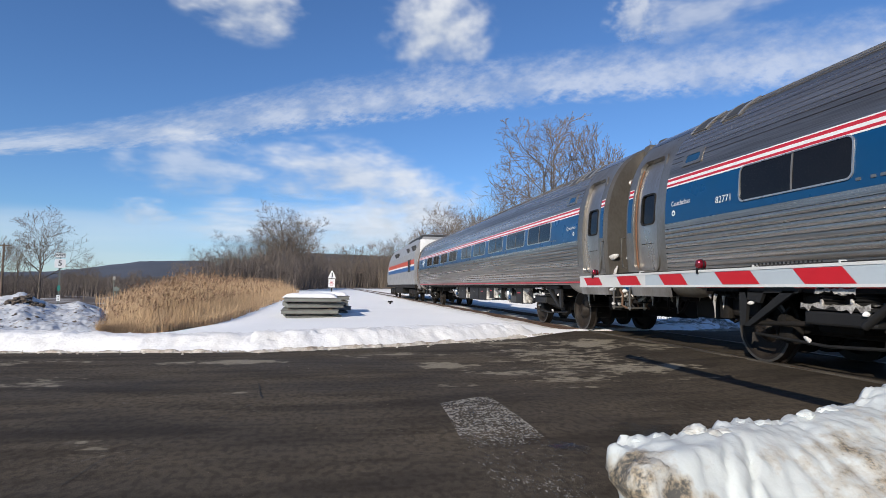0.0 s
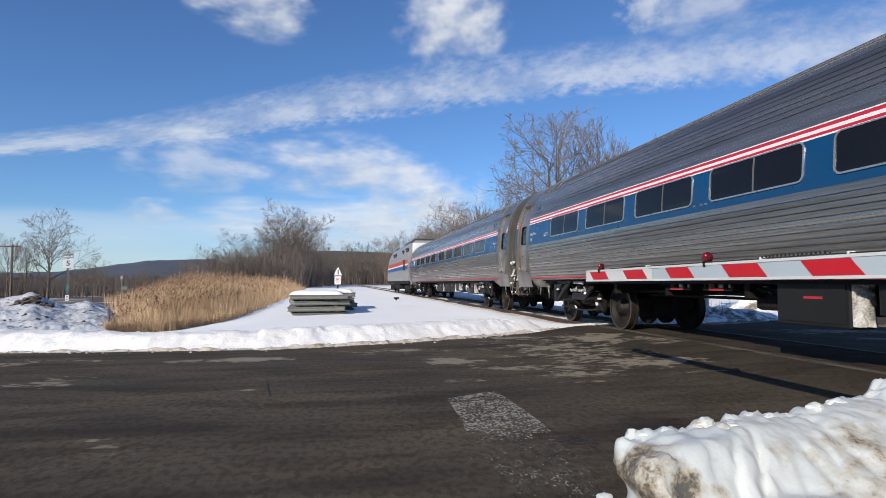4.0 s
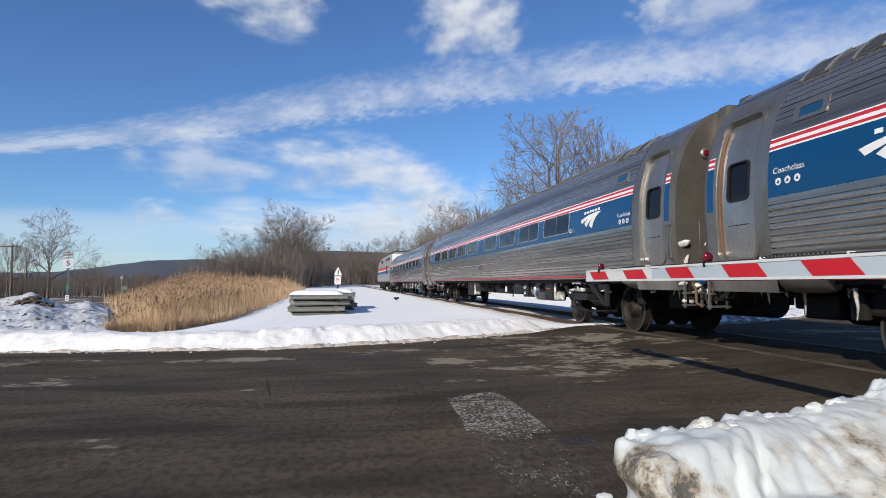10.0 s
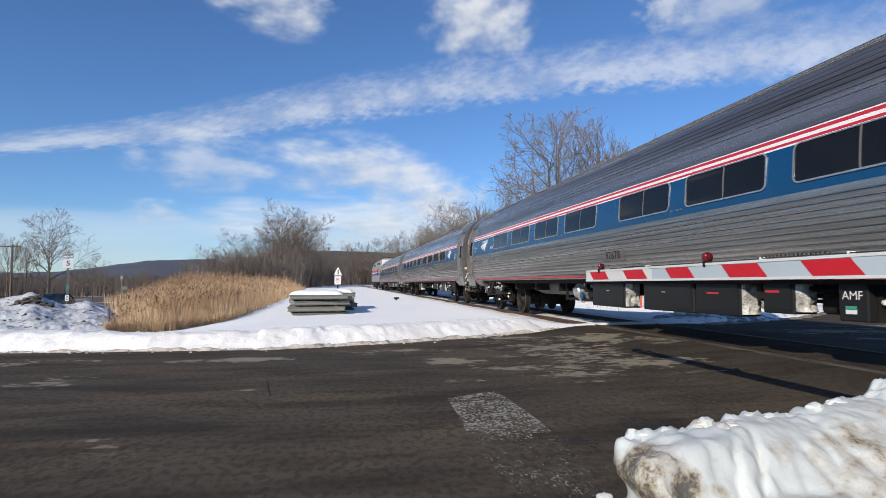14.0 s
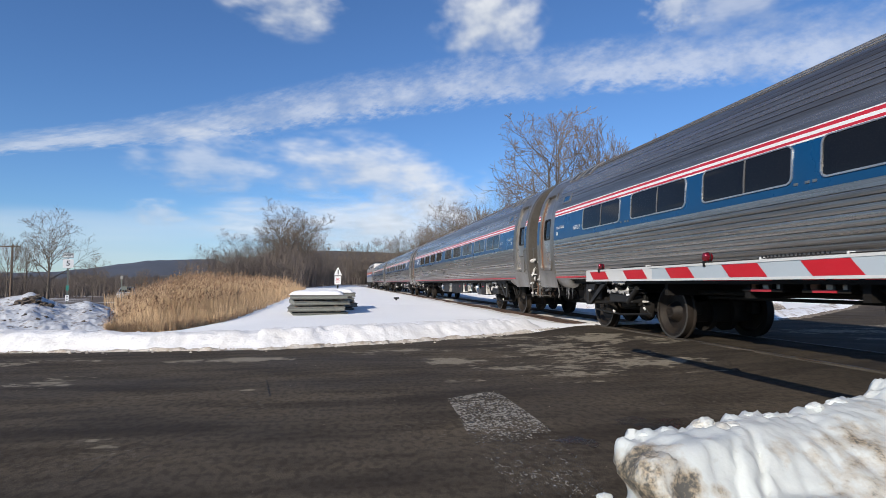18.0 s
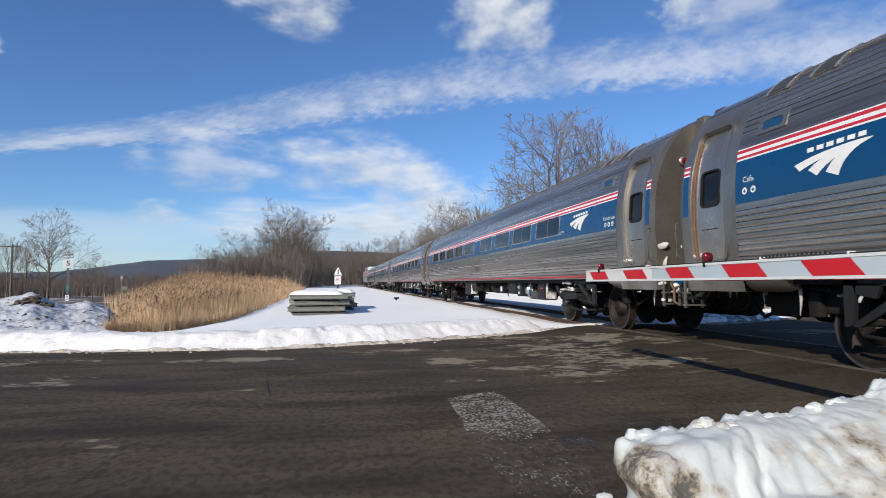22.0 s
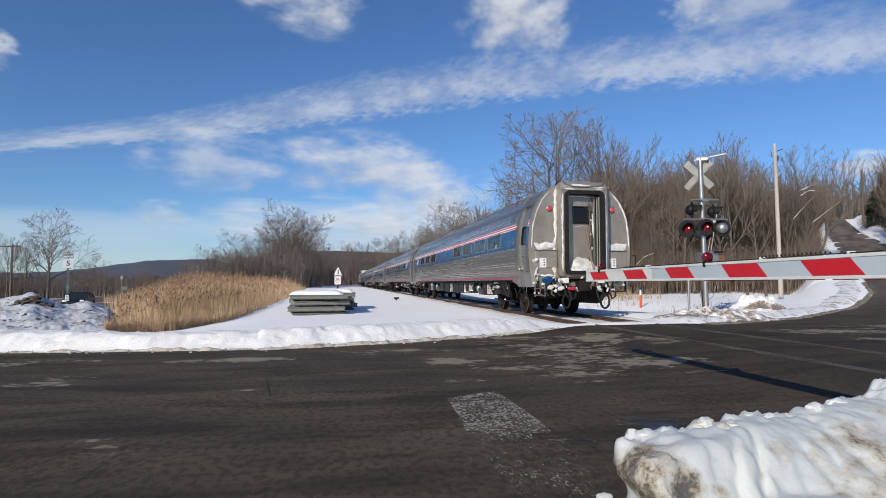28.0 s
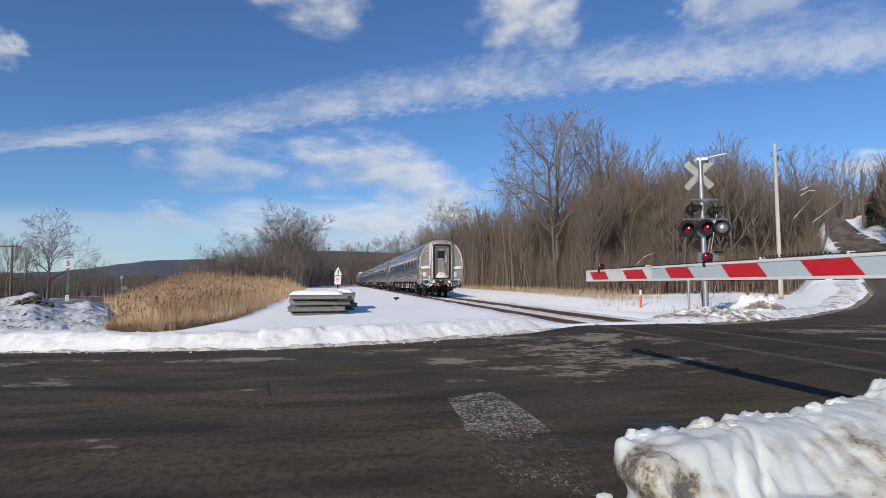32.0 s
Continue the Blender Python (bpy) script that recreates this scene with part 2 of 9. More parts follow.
def snow_ground_material():
    m = material("snow_cover", (0.96, 0.945, 0.91), 0.8, 0.0, (0.89, 0.88, 0.85), 0.5, 0.5, 14, 0.25, 0.02)
    n, l = m.node_tree.nodes, m.node_tree.links
    b = n["Principled BSDF"]
    old = b.inputs["Base Color"].links[0].from_socket
    ge = n.new("ShaderNodeNewGeometry")
    sep = n.new("ShaderNodeSeparateXYZ")
    l.new(ge.outputs["Position"], sep.inputs[0])
    # brush land: beyond 34 m east of the track, and beyond 30 m in the west
    wob = n.new("ShaderNodeTexNoise")
    wob.inputs["Scale"].default_value, wob.inputs["Detail"].default_value = 0.25, 6
    l.new(ge.outputs["Position"], wob.inputs[0])
    def rng(sock, a, c):
        r = n.new("ShaderNodeMapRange")
        r.inputs["From Min"].default_value, r.inputs["From Max"].default_value = a, c
        l.new(sock, r.inputs[0])
        return r.outputs[0]
    def op(kind, p, q):
        o = n.new("ShaderNodeMath")
        o.operation = kind
        for i, v in enumerate((p, q)):
            if isinstance(v, float):
                o.inputs[i].default_value = v
            else:
                l.new(v, o.inputs[i])
        return o.outputs[0]
    east = op("MULTIPLY", rng(sep.outputs[0], 18.0, 24.0), rng(sep.outputs[1], 38.0, 46.0))
    east = op("MULTIPLY", east, rng(op("DIVIDE", sep.outputs[0], sep.outputs[1]), 0.95, 0.88))
    west = op("MULTIPLY", rng(sep.outputs[0], -10.0, -16.0), rng(sep.outputs[1], 44.0, 52.0))
    far = rng(sep.outputs[1], 160.0, 220.0)
    where = op("MAXIMUM", op("MAXIMUM", east, west), far)
    patch = op("MULTIPLY", where, rng(wob.outputs["Fac"], 0.24, 0.46))
    mix = n.new("ShaderNodeMix")
    mix.data_type = "RGBA"
    mix.inputs["B"].default_value = (0.10, 0.07, 0.045, 1)
    l.new(patch, mix.inputs["Factor"])
    l.new(old, mix.inputs["A"])
    l.new(mix.outputs["Result"], b.inputs["Base Color"])
    return m


def asphalt_material():
    """Wet, worn asphalt: dark damp areas, dried pale smears drawn along the road, aggregate."""
    m = bpy.data.materials.new("wet_asphalt")
    m.use_nodes = True
    n, l = m.node_tree.nodes, m.node_tree.links
    b = n["Principled BSDF"]
    ge = n.new("ShaderNodeNewGeometry")
    def tex(scale, detail=5, stretch=(1, 1, 1), turn=0):
        mp = n.new("ShaderNodeMapping")
        mp.inputs["Scale"].default_value = stretch
        at = ge.outputs["Position"]
        if turn:
            spin = n.new("ShaderNodeVectorRotate")
            spin.rotation_type = "Z_AXIS"
            spin.inputs["Angle"].default_value = radians(turn)
            l.new(at, spin.inputs["Vector"])
            at = spin.outputs[0]
        l.new(at, mp.inputs[0])
        t = n.new("ShaderNodeTexNoise")
        t.inputs["Scale"].default_value, t.inputs["Detail"].default_value = scale, detail
        l.new(mp.outputs[0], t.inputs[0])
        return t.outputs["Fac"]
    def rng(sock, a, c, lo=0.0, hi=1.0):
        r = n.new("ShaderNodeMapRange")
        r.inputs["From Min"].default_value, r.inputs["From Max"].default_value = a, c
        r.inputs["To Min"].default_value, r.inputs["To Max"].default_value = lo, hi
        l.new(sock, r.inputs[0])
        return r.outputs[0]
    def mixc(f, a, c):
        x = n.new("ShaderNodeMix")
        x.data_type = "RGBA"
        for s, v in (("A", a), ("B", c)):
            if isinstance(v, tuple):
                x.inputs[s].default_value = v
            else:
                l.new(v, x.inputs[s])
        l.new(f, x.inputs["Factor"])
        return x.outputs["Result"]
    def op(kind, p, q):
        o = n.new("ShaderNodeMath")
        o.operation = kind
        for i, v in enumerate((p, q)):
            if isinstance(v, float):
                o.inputs[i].default_value = v
            else:
                l.new(v, o.inputs[i])
        return o.outputs[0]
    damp = tex(0.55, 6, (0.7, 1.3, 1))
    grain = tex(120, 3)
    vor = n.new("ShaderNodeTexVoronoi")
    vor.inputs["Scale"].default_value = 95
    l.new(ge.outputs["Position"], vor.inputs["Vector"])
    base = mixc(rng(grain, 0.34, 0.70), (0.055, 0.044, 0.032, 1), (0.108, 0.088, 0.064, 1))
    brown = mixc(rng(grain, 0.34, 0.70), (0.080, 0.063, 0.044, 1), (0.146, 0.117, 0.082, 1))
    base = mixc(rng(damp, 0.44, 0.62), base, brown)
    sep = n.new("ShaderNodeSeparateXYZ")
    l.new(ge.outputs["Position"], sep.inputs[0])
    worn = tex(0.8, 6, (1, 0.06, 1), 45)
    dry = mixc(rng(worn, 0.42, 0.6), (0.10, 0.085, 0.072, 1), (0.19, 0.165, 0.14, 1))
    tar = tex(0.9, 7, (0.35, 1.7, 1))
    base = mixc(rng(tar, 0.54, 0.70, 0.0, 0.6), base, (0.024, 0.019, 0.0145, 1))
    mott = tex(2.1, 8, (0.35, 1.5, 1))
    base = mixc(rng(mott, 0.46, 0.62, 0.0, 0.5), base, (0.028, 0.0215, 0.0155, 1))
    fleck = tex(26, 5, (0.8, 0.5, 1))
    base = mixc(rng(fleck, 0.46, 0.60, 0.0, 0.42), base, (0.020, 0.0155, 0.011, 1))
    # loose grain showing in drifts
    drift = tex(0.45, 5, (1, 1.6, 1))
    chips = n.new("ShaderNodeTexVoronoi")
    chips.inputs["Scale"].default_value = 48
    l.new(ge.outputs["Position"], chips.inputs["Vector"])
    sp = n.new("ShaderNodeSeparateColor")
    l.new(chips.outputs["Color"], sp.inputs[0])
    speck = op("MULTIPLY", rng(sp.outputs[0], 0.88, 0.99, 0.0, 0.34), rng(drift, 0.46, 0.60))
    base = mixc(speck, base, (0.19, 0.172, 0.148, 1))
    # darker over the crossing: from x 2 on, fading out between y 9.5 and 13
    darker = op("MULTIPLY", rng(sep.outputs[0], 2.0, 5.0), rng(sep.outputs[1], 13.0, 9.5, 0.0, 0.4))
    base = mixc(darker, base, (0.022, 0.0185, 0.015, 1))
    # dried salt and mud, left by the tyres in broken smears
    shape = tex(3.4, 9, (0.62, 0.9, 1))
    fray = tex(12.0, 6, (0.6, 0.9, 1))
    amount = None
    for x, y, rx, ry, much in SALT:
        mp = n.new("ShaderNodeMapping")
        mp.inputs["Scale"].default_value = (1 / rx, 1 / ry, 0)
        mp.inputs["Location"].default_value = (-x / rx, -y / ry, 0)
        l.new(ge.outputs["Position"], mp.inputs[0])
        ln = n.new("ShaderNodeVectorMath")
        ln.operation = "LENGTH"
        l.new(mp.outputs[0], ln.inputs[0])
        one = rng(ln.outputs["Value"], 1.5, 0.25, 0.0, much)
        amount = one if amount is None else op("MAXIMUM", amount, one)
    frayed = op("ADD", op("MULTIPLY", op("SUBTRACT", shape, 0.5), 1.9), op("MULTIPLY", op("SUBTRACT", fray, 0.5), 1.5))
    salt = op("MULTIPLY", rng(op("ADD", amount, frayed), 0.28, 0.52, 0.0, 0.9), rng(amount, 0.02, 0.12))
    pale = mixc(rng(grain, 0.35, 0.65), (0.18, 0.152, 0.11, 1), (0.34, 0.293, 0.214, 1))
    base = mixc(salt, base, pale)
    # the hill road has dried off
    base = mixc(rng(sep.outputs[1], 15.0, 26.0, 0.0, 0.9), base, dry)
    b.inputs["Specular IOR Level"].default_value = 0.08
    l.new(base, b.inputs["Base Color"])
    l.new(rng(damp, 0.36, 0.62, 0.72, 0.94), b.inputs["Roughness"])
    bu = n.new("ShaderNodeBump")
    bu.inputs["Strength"].default_value, bu.inputs["Distance"].default_value = 0.55, 0.004
    l.new(op("MULTIPLY", vor.outputs["Distance"], rng(drift, 0.35, 0.62, 0.25, 1.0)), bu.inputs["Height"])
    l.new(bu.outputs[0], b.inputs["Normal"])
    return m


# dried smears: place, half sizes, how solid
SALT = [(3.35, 8.2, 0.95, 1.6, 0.46), (4.55, 9.6, 0.62, 0.75, 0.72), (4.0, 6.75, 0.55, 0.42, 0.62), (1.42, 7.35, 0.36, 0.36, 0.80), (2.0, 6.62, 0.36, 0.20, 0.52), (1.28, 5.85, 0.22, 0.10, 0.50),
        (2.75, 6.5, 0.7, 0.55, 0.46), (2.5, 5.62, 0.28, 0.07, 0.5), (-1.35, 8.0, 0.68, 0.24, 0.74), (-3.0, 6.6, 0.34, 0.40, 0.40), (-1.4, 4.0, 0.24, 0.2, 0.30), (10.4, 10.4, 1.5, 0.6, 0.55), (13.4, 11.4, 1.8, 0.5, 0.5), (9.5, 8.9, 0.5, 0.3, 0.45),
        (5.2, 8.9, 0.45, 0.5, 0.45), (3.1, 10.1, 0.8, 0.45, 0.48), (0.8, 8.6, 0.9, 0.3, 0.36), (-0.85, 5.75, 0.14, 0.05, 0.5), (-4.6, 8.2, 1.6, 0.3, 0.32), (4.1, 5.9, 0.5, 0.1, 0.3), (16.5, 13.0, 1.3, 0.4, 0.45)]
SNOW_GROUND = snow_ground_material()
ASPHALT = asphalt_material()
SLUSH = material("dirty_slush", (0.74, 0.69, 0.61), 0.7, 0.0, (0.27, 0.20, 0.13), 7, 0.95, 30, 0.6, 0.03)
SLUSH_DARK = material("dark_slush", (0.34, 0.28, 0.21), 0.7, 0.0, (0.10, 0.075, 0.05), 4, 0.95, 30, 0.6, 0.03)
CONCRETE = material("weathered_concrete", (0.22, 0.225, 0.20), 0.85, 0.0, (0.12, 0.125, 0.11), 2.5, 0.7, 40, 0.3, 0.01)
RAIL = material("rusty_rail", (0.10, 0.062, 0.042), 0.65, 0.4, (0.16, 0.09, 0.055), 4, 0.7, 40, 0.2)
RAIL_TOP = material("worn_rail_head", (0.085, 0.072, 0.058), 0.55, 0.3, (0.05, 0.04, 0.031), 4, 0.6, 30, 0.05)
TIMBER = material("weathered_timber", (0.16, 0.115, 0.08), 0.85, 0.0, (0.08, 0.055, 0.04), 6, 0.8, 40, 0.4, 0.01, (1, 0.15, 1), island=0.3)


def breakup(m, scale, lo, hi):
    """Lets a thin layer wear through in patches."""
    n, l = m.node_tree.nodes, m.node_tree.links
    ge, t, r = n.new("ShaderNodeNewGeometry"), n.new("ShaderNodeTexNoise"), n.new("ShaderNodeMapRange")
    mp = n.new("ShaderNodeMapping")
    mp.inputs["Scale"].default_value = (0.6, 1.8, 1)
    l.new(ge.outputs["Position"], mp.inputs[0])
    l.new(mp.outputs[0], t.inputs[0])
    t.inputs["Scale"].default_value, t.inputs["Detail"].default_value, t.inputs["Roughness"].default_value = scale, 7, 0.65
    r.inputs["From Min"].default_value, r.inputs["From Max"].default_value = lo, hi
    r.inputs["To Max"].default_value = 0.85
    l.new(t.outputs["Fac"], r.inputs[0])
    l.new(r.outputs[0], n["Principled BSDF"].inputs["Alpha"])


def road():
    pts = [(float(x), float(y)) for x, y in ROAD_POLY]
    bm = bmesh.new()
    step = 1.5
    # rows of a grid clipped to the outline
    xs = np.arange(-60, 126, step)
    geom_v = [bm.verts.new((x, y, 0)) for x, y in pts]
    f = bm.faces.new(geom_v)
    bmesh.ops.triangulate(bm, faces=[f])
    for k in range(-40, 84):
        for no in ((1, 0, 0), (0, 1, 0)):
            bmesh.ops.bisect_plane(bm, geom=bm.verts[:] + bm.edges[:] + bm.faces[:], plane_co=(k * step, k * step, 0), plane_no=no)
    for d in (-3.0, -2.5, -2.05, -1.6, -1.1, 1.1, 1.6, 2.05, 2.5, 3.0):
        bmesh.ops.bisect_plane(bm, geom=bm.verts[:] + bm.edges[:] + bm.faces[:], plane_co=(XC + d, 0, 0), plane_no=(1, 0, 0))
    xy = np.array([v.co[:2] for v in bm.verts])
    zz = relief(xy[:, 0], xy[:, 1])
    for v, z in zip(bm.verts, zz):
        v.co.z = z
    ob = part("road", bm, ASPHALT, smooth=60)
    tagged(ob, "wet dark asphalt road over the level crossing", "road", kind="structure")
    return ob


def blob(cx, cy, rx, ry, turn, z, seed, n=26):
    """An uneven flat patch, as vertices and one face fan."""
    rnd = random.Random(seed)
    ph = [rnd.uniform(0, 6.28) for _ in range(4)]
    vs = []
    c, s = math.cos(turn), math.sin(turn)
    for k in range(n):
        a = 6.2832 * k / n
        r = 1 + 0.22 * math.sin(2 * a + ph[0]) + 0.16 * math.sin(3 * a + ph[1]) + 0.12 * math.sin(5 * a + ph[2]) + 0.1 * math.sin(9 * a + ph[3]) + rnd.uniform(-0.07, 0.07)
        x, y = rx * r * math.cos(a), ry * r * math.sin(a)
        vs.append((cx + c * x - s * y, cy + s * x + c * y, z))
    return vs

# ---- train ----
TOP, BELT, HALF = 3.79, 1.90, 1.49


def half(z):
    """Half the body's width at a height."""
    if z < BELT:
        return HALF - 0.10 * (BELT - z) ** 2
    t = min(1.0, (z - BELT) / (TOP - BELT))
    return HALF * (1 - t ** 2.5) ** (1 / 2.4)


def skin(y, z, off=0.0, side=-1):
    """A point on the body's flank, off metres proud of it. y counts from the front coupling towards the rear."""
    d = (half(z + 0.004) - half(z - 0.004)) / 0.008
    k = 1 / math.hypot(1, d)
    return Vector((side * (half(z) + off * k), -y, z - off * d * k))


def flank(bm, y0, y1, levels, side=-1):
    """A strip of the flank through (z, off) levels."""
    a = [bm.verts.new(skin(y0, z, o, side)) for z, o in levels]
    b = [bm.verts.new(skin(y1, z, o, side)) for z, o in levels]
    for i in range(len(levels) - 1):
        bm.faces.new((a[i], b[i], b[i + 1], a[i + 1]))


def lv(z0, z1, off=0.0, n=6):
    return [(z0 + (z1 - z0) * k / n, off) for k in range(n + 1)]


def fluted(z0, z1, pitch, groove, deep):
    """Flat sheet laid in boards: each is a little crowned and ends in a narrow groove."""
    out = [(z0, 0.0)]
    k = max(1, round((z1 - z0) / pitch))
    p = (z1 - z0) / k
    for i in range(k):
        a = z0 + i * p
        out += [(a + 0.002, 0.0), (a + p * 0.28, 0.0032), (a + p * 0.60, 0.0044), (a + p - groove, 0.0016), (a + p - groove * 0.85, -deep), (a + p - groove * 0.15, -deep)]
    return out + [(z1, 0.0)]


def slab(bm, y0, y1, z0, z1, off, thick, n=4):
    """A thin plate on the flank, with edges."""
    ys, zs = (y0, y1), [z0 + (z1 - z0) * k / n for k in range(n + 1)]
    o = [[bm.verts.new(skin(y, z, off)) for z in zs] for y in ys]
    i = [[bm.verts.new(skin(y, z, off - thick)) for z in zs] for y in ys]
    for k in range(n):
        bm.faces.new((o[0][k], o[1][k], o[1][k + 1], o[0][k + 1]))
        bm.faces.new((o[0][k], o[0][k + 1], i[0][k + 1], i[0][k]))
        bm.faces.new((o[1][k], i[1][k], i[1][k + 1], o[1][k + 1]))
    for k in (0, n):
        bm.faces.new((o[0][k], i[0][k], i[1][k], o[1][k]))


def rounded(y0, y1, z0, z1, r, n=5):
    """A rounded rectangle's outline in (y, z)."""
    out = []
    for cy, cz, a0 in ((y1 - r, z1 - r, 0), (y0 + r, z1 - r, 90), (y0 + r, z0 + r, 180), (y1 - r, z0 + r, 270)):
        for k in range(n + 1):
            a = radians(a0 + 90 * k / n)
            out.append((cy + r * math.cos(a), cz + r * math.sin(a)))
    return out


def hoop(bm, outer, inner, off_o, off_i):
    """A band between two outlines of the same count, with a lip inwards."""
    a = [bm.verts.new(skin(y, z, off_o)) for y, z in outer]
    b = [bm.verts.new(skin(y, z, off_o)) for y, z in inner]
    c = [bm.verts.new(skin(y, z, off_i)) for y, z in inner]
    d = [bm.verts.new(skin(y, z, off_i)) for y, z in outer]
    k = len(outer)
    for i in range(k):
        j = (i + 1) % k
        bm.faces.new((a[i], a[j], b[j], b[i]))
        bm.faces.new((b[i], b[j], c[j], c[i]))
        bm.faces.new((d[i], d[j], a[j], a[i]))


def sheet(bm, outline, off):
    """A pane that follows the flank: rows across a rounded outline."""
    zs = sorted({round(z, 4) for _, z in outline})
    rows = []
    for z in zs:
        ys = [y for y, q in outline if abs(q - z) < 1e-3]
        rows.append((bm.verts.new(skin(min(ys), z, off)), bm.verts.new(skin(max(ys), z, off))))
    for a, b in zip(rows, rows[1:]):
        bm.faces.new((a[0], a[1], b[1], b[0]))


def lettering(name, text, size, y, z, mat, parent, off=0.008, spacing=1.0):
    vs, fs = letters(text, size, spacing)
    raw(name, [skin(y + v.x, z + v.y, off) for v in vs], fs, mat, parent)


W0, W1 = 2.088, 2.53            # window band
S0, S1 = 2.524, 2.678            # stripes
B0 = 1.968                      # lower edge of the blue
STRIPES = ((2.524, 2.545, "white"), (2.545, 2.579, "red"), (2.579, 2.620, "white"), (2.620, 2.663, "red"), (2.663, 2.678, "white"))


def wheel_mesh():
    bm = bmesh.new()
    m = Matrix.Rotation(math.pi / 2, 4, "Y")
    lathe(bm, [(0.0, -0.11), (0.10, -0.11), (0.125, -0.09), (0.15, -0.05), (0.19, 0.02), (0.30, 0.025), (0.36, -0.02), (0.385, -0.062), (0.455, -0.065), (0.457, 0.05), (0.485, 0.065), (0.485, 0.09), (0.37, 0.09), (0.33, 0.05), (0.13, 0.04), (0.0, 0.04)], m, 32)
    for k in range(6):
        a = k * 1.0472
        rod(bm, (-0.125, 0.055 * math.cos(a), 0.055 * math.sin(a)), (-0.09, 0.055 * math.cos(a), 0.055 * math.sin(a)), 0.012, n=6)
    return part("wheel", bm, WHEEL, smooth=35)


def tread_mesh():
    bm = bmesh.new()
    m = Matrix.Rotation(math.pi / 2, 4, "Y")
    n, prof = 36, ((0.425, -0.062), (0.425, -0.0685), (0.458, -0.0675), (0.459, -0.06))
    rings = [[bm.verts.new(m @ Vector((r * math.cos(6.2832 * k / n), r * math.sin(6.2832 * k / n), z))) for k in range(n)] for r, z in prof]
    for p, q in zip(rings, rings[1:]):
        for k in range(n):
            bm.faces.new((p[k], p[(k + 1) % n], q[(k + 1) % n], q[k]))
    return part("tread", bm, TREAD, smooth=35)


def crumple(bm):
    for v in bm.verts:
        c = v.co * 11
        v.co += Vector((fbm(c.x, c.y, c.z), fbm(c.y, c.z, c.x), fbm(c.z, c.x, c.y))) * 0.05


def lump(car, c, sz, rnd, label="frozen snow"):
    """One clod of packed snow."""
    bm = bmesh.new()
    bmesh.ops.create_icosphere(bm, subdivisions=2, radius=1, matrix=pose(*c, rnd.uniform(0, 90), rnd.uniform(0, 90), rnd.uniform(0, 90)) @ Matrix.Diagonal((*sz, 1)))
    crumple(bm)
    return part("packed_snow", bm, SNOW_TRAIN, car, label, smooth=60)


